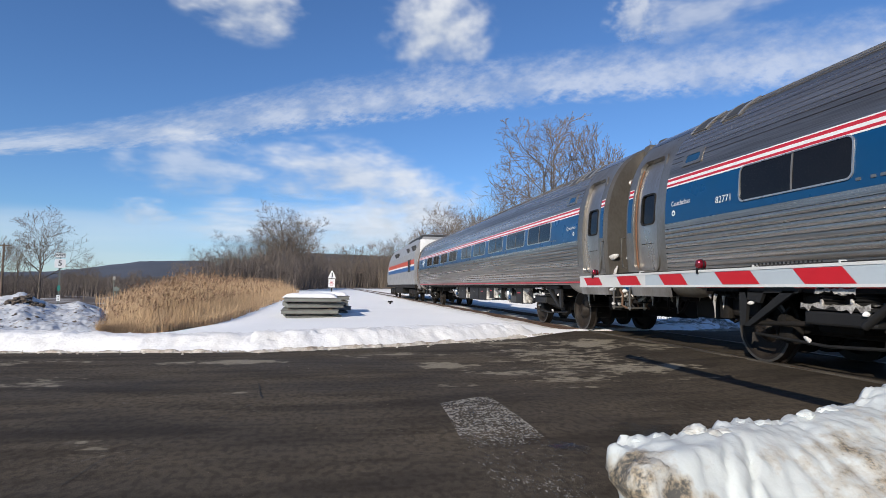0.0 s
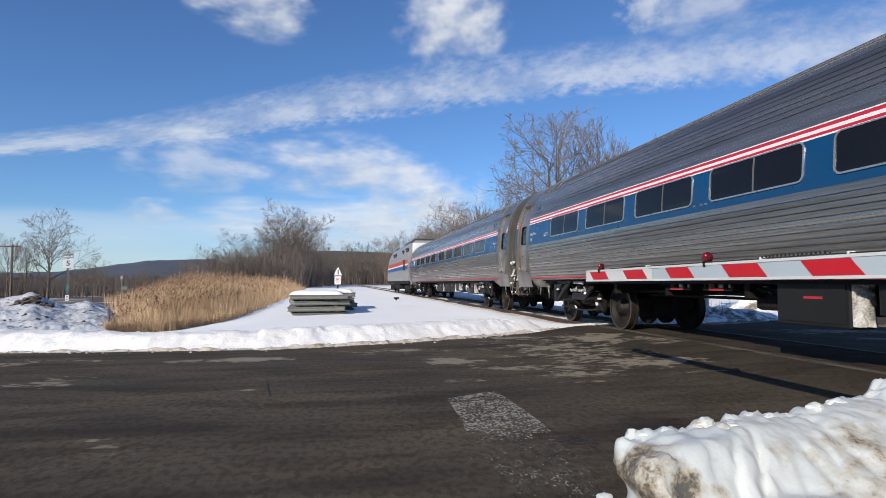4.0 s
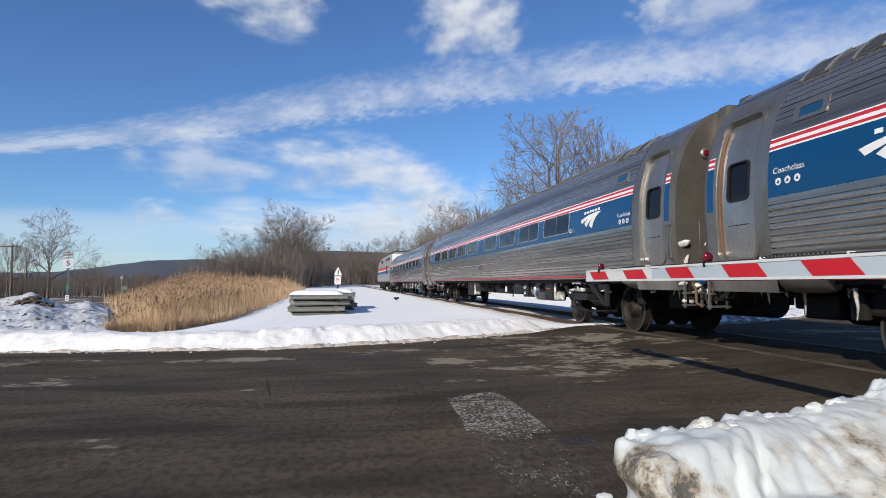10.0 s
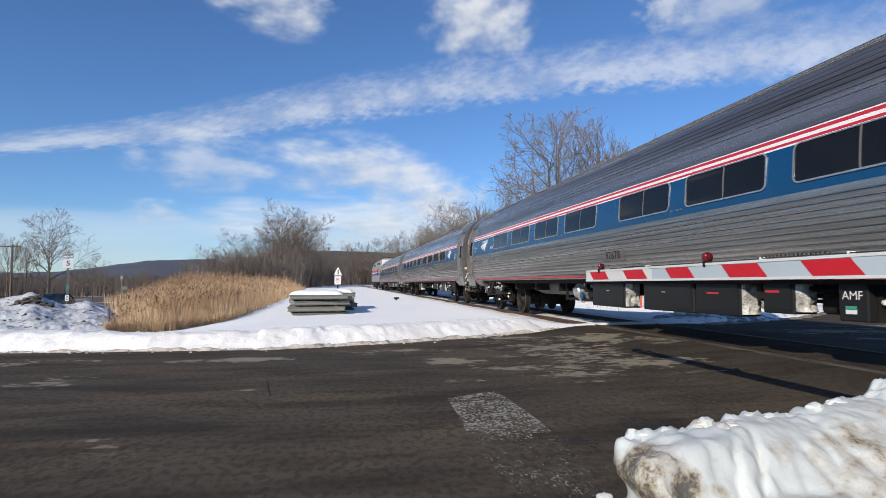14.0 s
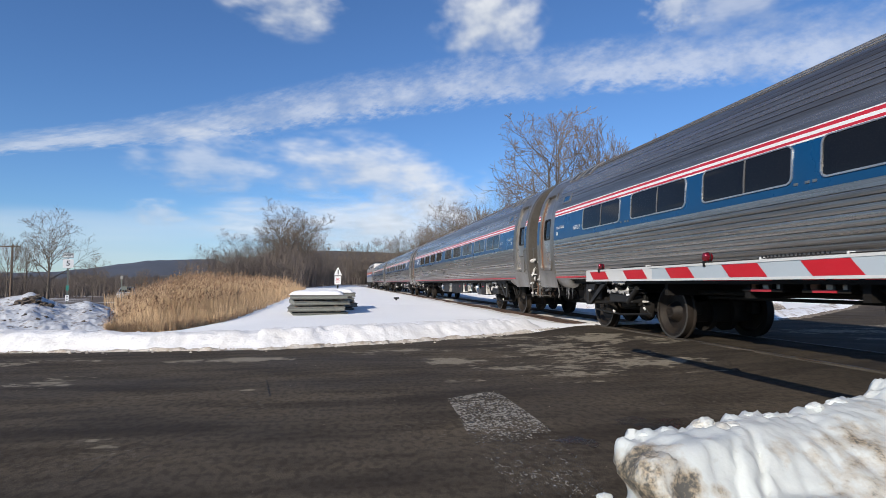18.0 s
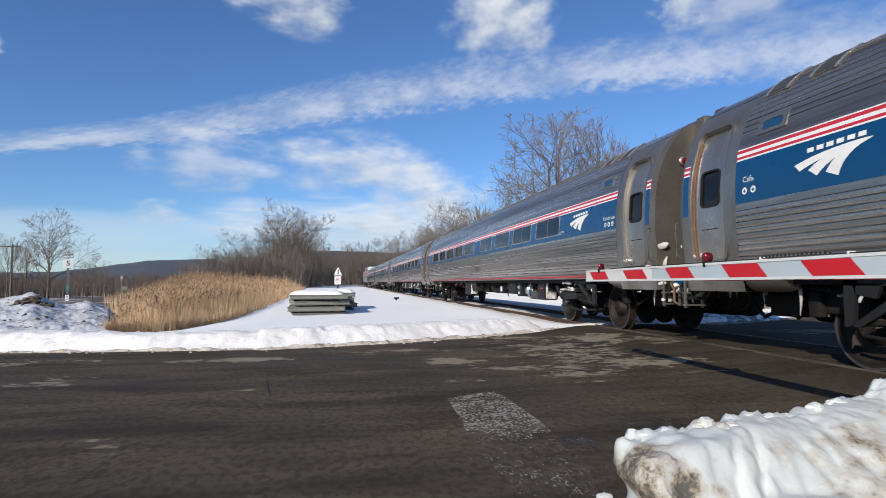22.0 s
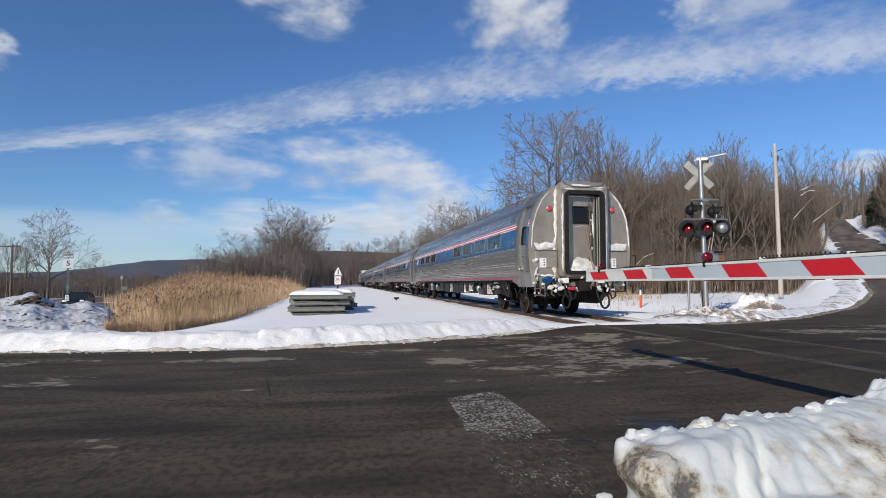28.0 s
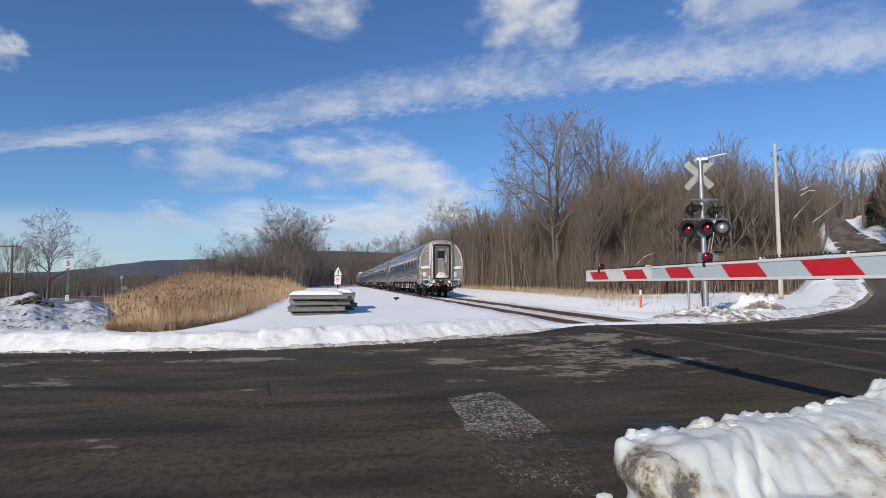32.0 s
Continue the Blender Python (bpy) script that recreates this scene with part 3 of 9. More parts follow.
def truck(car, y, rnd):
    """A two-axle bogie; returns its wheels with their places. Its bolster hanger points to the car's near end."""
    wheels = []
    e = 1 if y < 13 else -1
    at = lambda d: -y + e * d             # d metres towards the car's end
    bm = bmesh.new()
    for s in (-1, 1):
        box(bm, (s * 0.56, -y, 0.52), (0.16, 3.3, 0.22), bevel=0.03)
    for d in (-1.28, 1.28):
        box(bm, (0, -y + d, 0.46), (1.2, 0.46, 0.36), bevel=0.04)
    box(bm, (0, -y, 0.60), (1.9, 0.60, 0.26), bevel=0.05)
    box(bm, (0, -y, 0.86), (2.2, 0.7, 0.18), bevel=0.04)
    part("truck_frame", bm, DARK, car, "black bogie frame", smooth=30)
    for s in (-1, 1):
        # triangular hanger plate with a hole, and its tie rod
        m = Matrix(((0, 0, s, s * 1.24), (e, 0, 0, -y), (0, 1, 0, 0), (0, 0, 0, 1)))
        bm = bmesh.new()
        for poly in (((1.06, 0.50), (1.16, 0.50), (1.16, 1.0), (1.0, 1.0)), ((1.16, 0.93), (1.16, 1.0), (0.15, 1.0), (0.20, 0.93)), ((0.98, 0.50), (1.10, 0.50), (0.42, 0.96), (0.22, 0.96)), ((1.02, 0.84), (1.06, 0.95), (0.72, 0.95), (0.80, 0.80))):
            prism(bm, poly, m, 0.05)
        part("bolster_hanger", bm, DARK_BOX, car, "black triangular hanger plate")
        bm = bmesh.new()
        rod(bm, (s * 1.2, at(1.05), 0.54), (s * 1.16, at(0.1), 0.58), 0.032, n=10)
        part("tie_rod", bm, DARK, car, smooth=40)
        # spring seat, spring, lift block
        bm = bmesh.new()
        box(bm, (s * 1.10, at(-0.30), 0.66), (0.36, 0.86, 0.16), bevel=0.03)
        box(bm, (s * 1.14, at(-0.30), 0.77), (0.30, 0.96, 0.04), bevel=0.01)
        part("spring_plank", bm, DARK_BOX, car, "black spring plank")
        for d in (-0.10, -0.52):
            bm = bmesh.new()
            lathe(bm, [(0.11, 0.0), (0.15, 0.02), (0.12, 0.04), (0.15, 0.06), (0.12, 0.08), (0.15, 0.10), (0.12, 0.12), (0.15, 0.14), (0.11, 0.16)], pose(s * 1.08, at(d), 0.80), 16)
            part("coil_spring", bm, BLACK, car, smooth=40)
        bm = bmesh.new()
        rod(bm, (s * 1.28, at(-0.62), 0.60), (s * 1.28, at(-0.95), 0.86), 0.045, n=10)
        part("damper", bm, DARK_BOX, car, smooth=40)
        # brake unit and slack adjuster by each wheel
        for d in (-0.72, 0.66):
            bm = bmesh.new()
            box(bm, (s * 0.96, at(d), 0.46), (0.20, 0.22, 0.30), (12 * e, 0, 0), bevel=0.05)
            rod(bm, (s * 0.98, at(d), 0.58), (s * 1.10, at(d), 0.60), 0.07, n=12)
            part("brake_unit", bm, DARK, car, smooth=35)
            bm = bmesh.new()
            tube(bm, [(s * 0.98, at(d), 0.75), (s * 1.08, at(d * 1.15), 0.55), (s * 1.0, at(d * 1.3), 0.34)], 0.018)
            part("brake_pipe", bm, BLACK, car)
        bm = bmesh.new()
        tube(bm, [(s * 1.10, -y - 1.1, 0.40), (s * 1.10, -y, 0.34), (s * 1.10, -y + 1.1, 0.40)], 0.02)
        part("brake_pipe", bm, BLACK, car)
    # ice crusted over the plank and the spring seats
    for d, z, w in ((-0.28, 0.80, 0.86), (-0.30, 0.965, 0.50)):
        bm = bmesh.new()
        n = 16
        top = [[bm.verts.new((-1.30 + 0.30 * j / 5, at(d + w * (i / n - 0.5)), z + 0.012 + max(-0.02, 0.07 * fbm(i * 0.45 + y, j * 0.7, z * 9)))) for j in range(6)] for i in range(n + 1)]
        skirt = [bm.verts.new((-1.305, at(d + w * (i / n - 0.5)), z - max(0.0, 0.03 + 0.12 * fbm(i * 0.8 + y, 2.0, z * 5)))) for i in range(n + 1)]
        for i in range(n):
            bm.faces.new((skirt[i], skirt[i + 1], top[i + 1][0], top[i][0]))
            for j in range(5):
                bm.faces.new((top[i][j], top[i + 1][j], top[i + 1][j + 1], top[i][j + 1]))
        part("ice_crust", bm, CAKED, car, "grey ice crusted on the bogie", smooth=60)
    # packed snow: on the plank, the hanger, the brake units
    for d, z, x, sz in ((-0.12, 0.82, -1.25, (0.05, 0.09, 0.03)), (-0.45, 0.84, -1.2, (0.05, 0.08, 0.04)), (-0.05, 0.95, -1.2, (0.04, 0.10, 0.03)), (-0.3, 0.93, -1.22, (0.03, 0.07, 0.04)), (-0.68, 0.74, -1.27, (0.03, 0.05, 0.07)), (1.0, 0.80, -1.28, (0.02, 0.04, 0.08)), (-0.78, 0.5, -1.08, (0.04, 0.06, 0.05)), (0.25, 0.40, -1.12, (0.05, 0.07, 0.03)), (-0.92, 0.62, -1.1, (0.03, 0.04, 0.09))):
        lump(car, (x, at(d + rnd.uniform(-0.05, 0.05)), z), [v * 0.7 for v in sz], rnd)
    for d in (-1.295, 1.295):
        for s in (-1, 1):
            o = new("wheel", WHEEL_MESH)
            o.parent = car
            t = new("tread", TREAD_MESH)
            t.parent = o
            tagged(o, "dark steel railway wheel")
            wheels.append((o, (s * 0.755, -y + d, 0.457), s))
        bm = bmesh.new()
        rod(bm, (-0.72, -y + d, 0.457), (0.72, -y + d, 0.457), 0.085, n=10)
        rod(bm, (-0.25, -y + d, 0.457), (-0.15, -y + d, 0.457), 0.34, n=20)
        rod(bm, (0.15, -y + d, 0.457), (0.25, -y + d, 0.457), 0.34, n=20)
        part("axle", bm, DARK, car, smooth=40)
    return wheels


def underbelly(car, gear, rnd):
    """Boxes, tanks and machines below the floor: (kind, from, to, bottom)."""
    bm = bmesh.new()
    box(bm, (0, -13.0, 0.99), (2.5, 22.5, 0.10))
    box(bm, (0, -13.0, 0.86), (0.5, 18.0, 0.22))
    part("floor_frame", bm, DARK, car)
    for k in range(9):
        y = 5.9 + 1.75 * k + rnd.uniform(-0.2, 0.2)
        bm = bmesh.new()
        box(bm, (0, -y, 0.86), (2.3, 0.10, 0.22))
        part("cross_bearer", bm, DARK, car)
    for x, z, r in ((-0.62, 0.80, 0.035), (-0.45, 0.72, 0.025), (0.6, 0.76, 0.04), (0.85, 0.84, 0.03)):
        bm = bmesh.new()
        rod(bm, (x, -5.9, z), (x, -20.1, z), r, n=8)
        part("air_pipe", bm, DARK, car, smooth=40)
    for e in (1, -1):
        # dark fill added between bogie and car end, plus brake rigging and hanging pipes
        at = lambda y: -13.005 + e * (13.005 - y)
        bm = bmesh.new()
        box(bm, (0, at(1.75), 0.80), (0.62, 2.2, 0.40), bevel=0.03)
        part("gap_block", bm, DARK, car, "black block added to fill the gap under the end sill")
        bm = bmesh.new()
        box(bm, (-0.50, at(1.5), 0.66), (0.42, 0.55, 0.30), bevel=0.04)
        part("gap_box", bm, DARK, car)
        bm = bmesh.new()
        rod(bm, (0.62, at(0.75), 0.62), (0.62, at(2.45), 0.60), 0.25, 0.25, n=16)
        part("gap_drum", bm, DARK, car, "black drum added to fill the gap under the car end", smooth=40)
        # upright plates added on the far side, to keep the gap dark
        for y0, x, deep in ((0.75, 0.95, 0.42), (1.35, 0.90, 0.52), (1.95, 0.98, 0.46)):
            bm = bmesh.new()
            box(bm, (x, at(y0 + 0.28), 1.0 - deep / 2), (0.10, 0.52, deep), (0, 0, rnd.uniform(-4, 4)), bevel=0.02)
            part("gap_plate", bm, DARK, car, "black plate added to close the view under the car end")
        # icicles along the end sill
        for k in range(7):
            bm = bmesh.new()
            x, y, tip = rnd.uniform(-1.2, -0.7), rnd.uniform(0.55, 2.6), rnd.choice((0.08, 0.12, 0.16, 0.22, 0.34))
            pts = [Vector((x + rnd.gauss(0, 0.008), at(y) + rnd.gauss(0, 0.008), 0.90 - tip * u)) for u in (0, 0.3, 0.65, 1.0)]
            for a, b, r0, r1 in zip(pts, pts[1:], (0.026, 0.020, 0.012), (0.020, 0.012, 0.003)):
                rod(bm, a, b, r0, r1, n=7)
            part("icicle", bm, CAKED, car, "dirty white icicle", smooth=50)
        for k in range(5):
            bm = bmesh.new()
            x, y = rnd.uniform(-1.15, 0.9), rnd.uniform(0.7, 2.6)
            tube(bm, [(x, at(y), 0.95), (x + rnd.uniform(-0.1, 0.1), at(y + 0.15), 0.68), (x + rnd.uniform(-0.1, 0.1), at(y + 0.35), 0.46 + 0.1 * rnd.random()), (x + 0.05, at(y + 0.6), 0.62), (x, at(y + 0.7), 0.9)], rnd.uniform(0.018, 0.032))
            part("brake_pipe", bm, DARK, car, smooth=50)
        bm = bmesh.new()
        rod(bm, (-0.9, at(2.3), 0.60), (0.9, at(2.3), 0.60), 0.05, n=8)
        box(bm, (-0.95, at(2.28), 0.70), (0.10, 0.18, 0.30), bevel=0.02)
        part("brake_beam", bm, DARK, car, smooth=40)
    before = set(car.children)
    for kind, a, b, lo in gear:
        c, w = -(a + b) / 2, b - a
        red = kind == "frosted" and w < 1.2
        if kind in ("box", "frosted"):
            bm = bmesh.new()
            box(bm, (-1.24 if kind == "frosted" else -0.98, c, (lo + 1.02) / 2), (0.32 if kind == "frosted" else 0.84, w, 1.02 - lo), bevel=0.02)
            box(bm, (-1.405, c, (lo + 1.0) / 2), (0.012, w - 0.10, 0.90 - lo))
            cab = part("equipment_box", bm, DARK_BOX, car, "black painted equipment box")
            bm = bmesh.new()
            box(bm, (-1.414, c + rnd.uniform(-0.1, 0.1), (lo + 1.0) / 2 + 0.06), (0.006, min(0.26, w * 0.45) if red else 0.10, 0.028 if red else 0.016))
            part("warning_label", bm, RED if red else LABEL_GREY, cab)
            if kind == "frosted":
                bm = bmesh.new()
                n = 9
                vs = [[bm.verts.new((-1.39 + 0.29 * i / n, c - w / 2 - 0.012 - max(0.0, 0.05 + 0.16 * fbm(i * 0.5, j * 0.5, c)) * math.sin(math.pi * i / n) ** 0.4, lo + 0.03 + (0.97 - lo) * j / n)) for i in range(n + 1)] for j in range(n + 1)]
                for j in range(n):
                    for i in range(n):
                        bm.faces.new((vs[j][i], vs[j][i + 1], vs[j + 1][i + 1], vs[j + 1][i]))
                part("frosted_end", bm, CAKED, cab, "box end caked in white frost", smooth=60)
        elif kind == "tank":
            bm = bmesh.new()
            r = (1.0 - lo) / 2
            lathe(bm, [(0.02, 0), (r * 0.6, 0.04), (r * 0.92, 0.13), (r, 0.24), (r, w - 0.24), (r * 0.92, w - 0.13), (r * 0.6, w - 0.04), (0.02, w)], pose(-0.95, -a, lo + r, 90, 0, 0), 24)
            part("air_tank", bm, DARK_BOX, car, "long black air tank", smooth=40)
            for k in (0.25, 0.75):
                bm = bmesh.new()
                lathe(bm, [(r * 0.9, 0), (r * 1.02, 0), (r * 1.02, 0.04), (r * 0.9, 0.04)], pose(-0.95, -a - w * k, lo + r, 90, 0, 0), 24)
                part("tank_strap", bm, DARK, car)
            bm = bmesh.new()
            rod(bm, (-0.95, -b + 0.1, lo + 0.02), (-0.95, -b + 0.1, lo - 0.10), 0.02, n=6)
            part("drain_cock", bm, DARK, car)
        elif kind == "machine":
            bm = bmesh.new()
            lathe(bm, [(0.05, 0), (0.2, 0.02), (0.22, 0.3), (0.17, 0.33), (0.17, 0.5), (0.05, 0.52)], pose(-1.14, c + 0.28, 0.75, 90, 0, 0), 18)
            rod(bm, (-1.15, c + 0.25, 0.86), (-1.15, c - 0.1, 0.9), 0.13, n=14)
            box(bm, (-0.9, c, 0.72), (0.4, w, 0.4), bevel=0.05)
            tube(bm, [(-1.2, c + 0.3, 0.86), (-1.33, c + 0.1, 0.7), (-1.3, c - 0.15, 0.52), (-1.2, c - 0.3, 0.56)], 0.03)
            part("compressor", bm, BRIGHT, car, "silver compressor with pipes", smooth=40)
            for k in range(6):
                lump(car, (-1.18 + rnd.uniform(-0.1, 0.08), c + rnd.uniform(-w / 2, w / 2), rnd.uniform(0.64, 0.98)), (rnd.uniform(0.03, 0.07), rnd.uniform(0.05, 0.13), rnd.uniform(0.03, 0.08)), rnd, "frozen snow on the compressor")
            bm = bmesh.new()
            rod(bm, (-1.32, c - 0.24, 0.67), (-1.36, c - 0.24, 0.67), 0.075, n=16)
            part("motor_cap", bm, BLUE, car, "blue motor end cap", smooth=40)
            bm = bmesh.new()
            for y in (a, b):
                box(bm, (-1.28, -y, 0.80), (0.05, 0.06, 0.50))
            box(bm, (-1.1, c, 0.575), (0.4, w, 0.05))
            part("machine_frame", bm, DARK, car)
        elif kind == "amf":
            bm = bmesh.new()
            box(bm, (-1.05, c, 0.78), (0.7, w, 0.46), bevel=0.015)
            cab = part("control_box", bm, DARK_BOX, car, "black control box with lettering")
            vs, fs = letters("AMF", 0.13)
            raw("box_lettering", [(-1.408, c - v.x, 0.82 + v.y) for v in vs], fs, WHITE, cab)
            bm = bmesh.new()
            box(bm, (-1.404, c + 0.02, 0.695), (0.006, 0.13, 0.035))
            part("green_sticker", bm, STICKER, cab)
            bm = bmesh.new()
            box(bm, (-1.404, c + 0.02, 0.65), (0.006, 0.13, 0.045))
            part("white_sticker", bm, WHITE, cab)
        elif kind == "rack":
            bm = bmesh.new()
            box(bm, (-1.22, c, 0.985), (0.30, w, 0.03))
            box(bm, (-1.22, c, lo + 0.02), (0.30, w, 0.04), bevel=0.008)
            for y in (-a - 0.03, -b + 0.03):
                box(bm, (-1.30, y, (lo + 1.0) / 2), (0.10, 0.05, 1.0 - lo))
            rack = part("isolator_rack", bm, DARK, car, "open black rack of brake cocks")
            for k in range(3):
                bm = bmesh.new()
                lathe(bm, [(0.02, -0.06), (0.05, -0.05), (0.055, 0.0), (0.04, 0.04), (0.02, 0.06)], pose(-1.28, -a - w * (k + 0.5) / 3, 0.925), 12)
                part("brake_cock", bm, STEEL_DULL if k else RUST_EDGE, rack, smooth=50)
            bm = bmesh.new()
            box(bm, (-1.378, c, lo + 0.02), (0.006, w * 0.5, 0.032))
            part("warning_label", bm, RED, rack)
        elif kind == "plate":
            bm = bmesh.new()
            box(bm, (-1.30, c, (lo + 0.84) / 2), (0.02, w * 0.8, 0.84 - lo))
            part("white_plate", bm, WHITE, car, "white plate under the floor")
        elif kind == "low":
            bm = bmesh.new()
            box(bm, (-1.1, c, lo + 0.11), (0.6, w, 0.22), bevel=0.012)
            part("tool_box", bm, LOW_GREY, car, "low grey tool box")
            bm = bmesh.new()
            tube(bm, [(-1.2, -a, 0.94), (-1.28, c + 0.05, 0.84), (-1.25, c - 0.1, 0.80), (-1.15, -b, 0.86)], 0.03)
            part("air_hose", bm, BLACK, car, smooth=50)
            bm = bmesh.new()
            lathe(bm, [(0.02, 0), (0.13, 0.03), (0.15, 0.12), (0.15, w - 0.1), (0.02, w)], pose(-0.95, -a, 0.86, 90, 0, 0), 16)
            part("silver_tank", bm, ALU_TANK, car, "dull silver tank", smooth=40)
        elif kind == "duct":
            bm = bmesh.new()
            lathe(bm, [(0.05, 0.0), (0.16, 0.1), (0.22, 0.5), (0.22, w - 0.6), (0.16, w - 0.1), (0.05, w)], pose(-0.75, -a, 0.86, 90, 0, 0), 18)
            part("air_duct", bm, ALU_TANK, car, "dull grey air duct", smooth=50)
        elif kind == "pipes":
            for k in range(4):
                y = -a - w * (k + 0.5) / 4
                bm = bmesh.new()
                tube(bm, [(-1.2, y + 0.25, 0.98), (-1.25, y + 0.1, 0.90 - 0.03 * k), (-1.2, y - 0.15, 0.88), (-1.1, y - 0.3, 0.97)], 0.022)
                part("brake_pipe", bm, DARK, car)
            bm = bmesh.new()
            box(bm, (-0.72, c, 0.78), (0.8, w * 0.9, 0.38), bevel=0.05)
            part("valve_block", bm, DARK, car)
            bm = bmesh.new()
            box(bm, (0.6, c, 0.74), (0.9, w * 1.1, 0.46), bevel=0.05)
            part("reservoir_box", bm, DARK, car)
            lump(car, (-1.15, c, 0.86), (0.04, 0.10, 0.04), rnd)
    for ob in set(car.children) - before:
        ob.location.x = 0.2


ALU_TANK = material("dull_grey_tank", (0.16, 0.155, 0.15), 0.6, 0.2, (0.08, 0.075, 0.07), 3, 0.6, 40, 0.1)
LOW_GREY = material("grey_box_paint", (0.05, 0.05, 0.05), 0.6, 0.0, (0.03, 0.03, 0.028), 3, 0.6, 40, 0.1)
CAKED = material("caked_grey_frost", (0.66, 0.64, 0.60), 0.7, 0.0, (0.10, 0.09, 0.08), 5, 1.0, 40, 0.5, 0.02)
LABEL_GREY = material("small_grey_label", (0.4, 0.4, 0.4), 0.6)
STICKER = material("green_sticker", (0.05, 0.30, 0.22), 0.5)


def vestibule(car, front):
    """The smooth end of a coach: jambs, door, skirt, stripes, step, grab rail. front: at y 0.45, else at 25.56."""
    g = (lambda y: y) if front else (lambda y: 26.01 - y)
    def span(a, b):
        return (g(a), g(b)) if front else (g(b), g(a))
    d0, d1, z0, z1 = 0.66, 1.38, 1.26, 3.12
    bm = bmesh.new()
    flank(bm, *span(0.45, d0), lv(0.84, 3.45, 0, 22))
    flank(bm, *span(d1, 1.62), lv(0.84, 3.45, 0, 22))
    flank(bm, *span(d0, d1), lv(0.84, z0, 0, 5))
    flank(bm, *span(d0, d1), lv(z1, 3.45, 0, 5))
    # reveals of the doorway
    for y in (d0, d1):
        a = [bm.verts.new(skin(g(y), z, 0)) for z, _ in lv(z0, z1, 0, 12)]
        b = [bm.verts.new(skin(g(y), z, -0.07)) for z, _ in lv(z0, z1, 0, 12)]
        for i in range(12):
            bm.faces.new((a[i], a[i + 1], b[i + 1], b[i]))
    for z in (z0, z1):
        bm.faces.new([bm.verts.new(skin(g(y), z, o)) for y, o in ((d0, 0), (d1, 0), (d1, -0.07), (d0, -0.07))])
    # lower edge turned in
    bm.faces.new([bm.verts.new(p) for p in (skin(g(0.45), 0.84), skin(g(1.62), 0.84), skin(g(1.62), 0.84) + Vector((0.5, 0, 0)), skin(g(0.45), 0.84) + Vector((0.5, 0, 0)))])
    part("vestibule_panel", bm, STEEL_DULL, car, "smooth weathered stainless end panel", smooth=25)
    # door leaf with its window
    bm = bmesh.new()
    wy0, wy1 = span(0.83, 1.21)
    o = rounded(wy0, wy1, 2.04, 2.53, 0.07)
    flank(bm, *span(d0, 0.83), lv(z0, z1, -0.06, 14))
    flank(bm, *span(1.21, d1), lv(z0, z1, -0.06, 14))
    flank(bm, wy0, wy1, lv(z0, 1.70, -0.06, 4))
    flank(bm, wy0, wy1, lv(1.71, 2.04, -0.06, 3))
    flank(bm, wy0, wy1, lv(2.53, z1, -0.06, 5))
    sq = []
    for y, z in o:
        sq.append((wy0 if y < (wy0 + wy1) / 2 else wy1, 2.04 if z < 2.285 else 2.53))
    a = [bm.verts.new(skin(y, z, -0.06)) for y, z in sq]
    b = [bm.verts.new(skin(y, z, -0.06)) for y, z in o]
    for i in range(len(o)):
        j = (i + 1) % len(o)
        q = [a[i], a[j], b[j], b[i]]
        bm.faces.new(q)
    door = part("door", bm, STEEL_DOOR, car, "brushed steel sliding door", smooth=25)
    bm = bmesh.new()
    sheet(bm, o, -0.075)
    part("door_window", bm, GLASS_CAR, door, "dark door window")
    bm = bmesh.new()
    hoop(bm, rounded(wy0 - 0.022, wy1 + 0.022, 2.018, 2.552, 0.085), rounded(wy0 + 0.004, wy1 - 0.004, 2.044, 2.526, 0.07), -0.048, -0.07)
    part("window_gasket", bm, BLACK, door, smooth=30)
    # worn, rust-stained door surround
    bm = bmesh.new()
    rim_o, rim_i = [], []
    for y, z in rounded(*span(d0 - 0.05, d1 + 0.05), z0 - 0.02, z1 + 0.06, 0.16):
        rim_o.append((y, z))
    for y, z in rounded(*span(d0 + 0.004, d1 - 0.004), z0 + 0.01, z1 + 0.006, 0.12):
        rim_i.append((y, z))
    hoop(bm, rim_o, rim_i, 0.022, -0.05)
    part("door_frame", bm, STEEL_DULL, car, smooth=35)
    bm = bmesh.new()
    e = d0 + 0.012 if not front else d0 + 0.012
    slab(bm, *span(d0 + 0.006, d0 + 0.026), z0 + 0.05, z1 - 0.10, -0.035, 0.02, 12)
    part("rust_streak", bm, RUST_EDGE, car, "rust-stained door edge")
    # stripes and blue on the end jamb
    for lo, hi, c in STRIPES:
        bm = bmesh.new()
        slab(bm, *span(0.47, d0 - 0.06), lo, hi, 0.004, 0.003, 1)
        part("stripe", bm, RED if c == "red" else WHITE, car)
    bm = bmesh.new()
    slab(bm, *span(0.47, d0 - 0.06), B0 - 0.04, S0, 0.004, 0.003)
    part("blue_panel", bm, BLUE, car)
    # grab rail
    bm = bmesh.new()
    for s, y in ((-1, 0.40),):
        tube(bm, [skin(g(y), 1.86, 0.02), skin(g(y), 1.84, 0.09), skin(g(y), 1.35, 0.09), skin(g(y), 1.32, 0.02)], 0.014)
    part("grab_rail", bm, STEEL_DULL, car, smooth=50)
    # rounded lower valance behind the skirt
    bm = bmesh.new()
    va = [[bm.verts.new((-HALF + 0.10 + 0.25 * (1 - math.cos(a)) , -g(yy), 1.06 - 0.22 * math.sin(a) * k)) for a in (0, 0.3, 0.6, 0.9, 1.2, 1.57)] for yy, k in ((1.60, 1.0), (2.0, 1.0), (2.15, 0.93), (2.24, 0.75), (2.28, 0.3))]
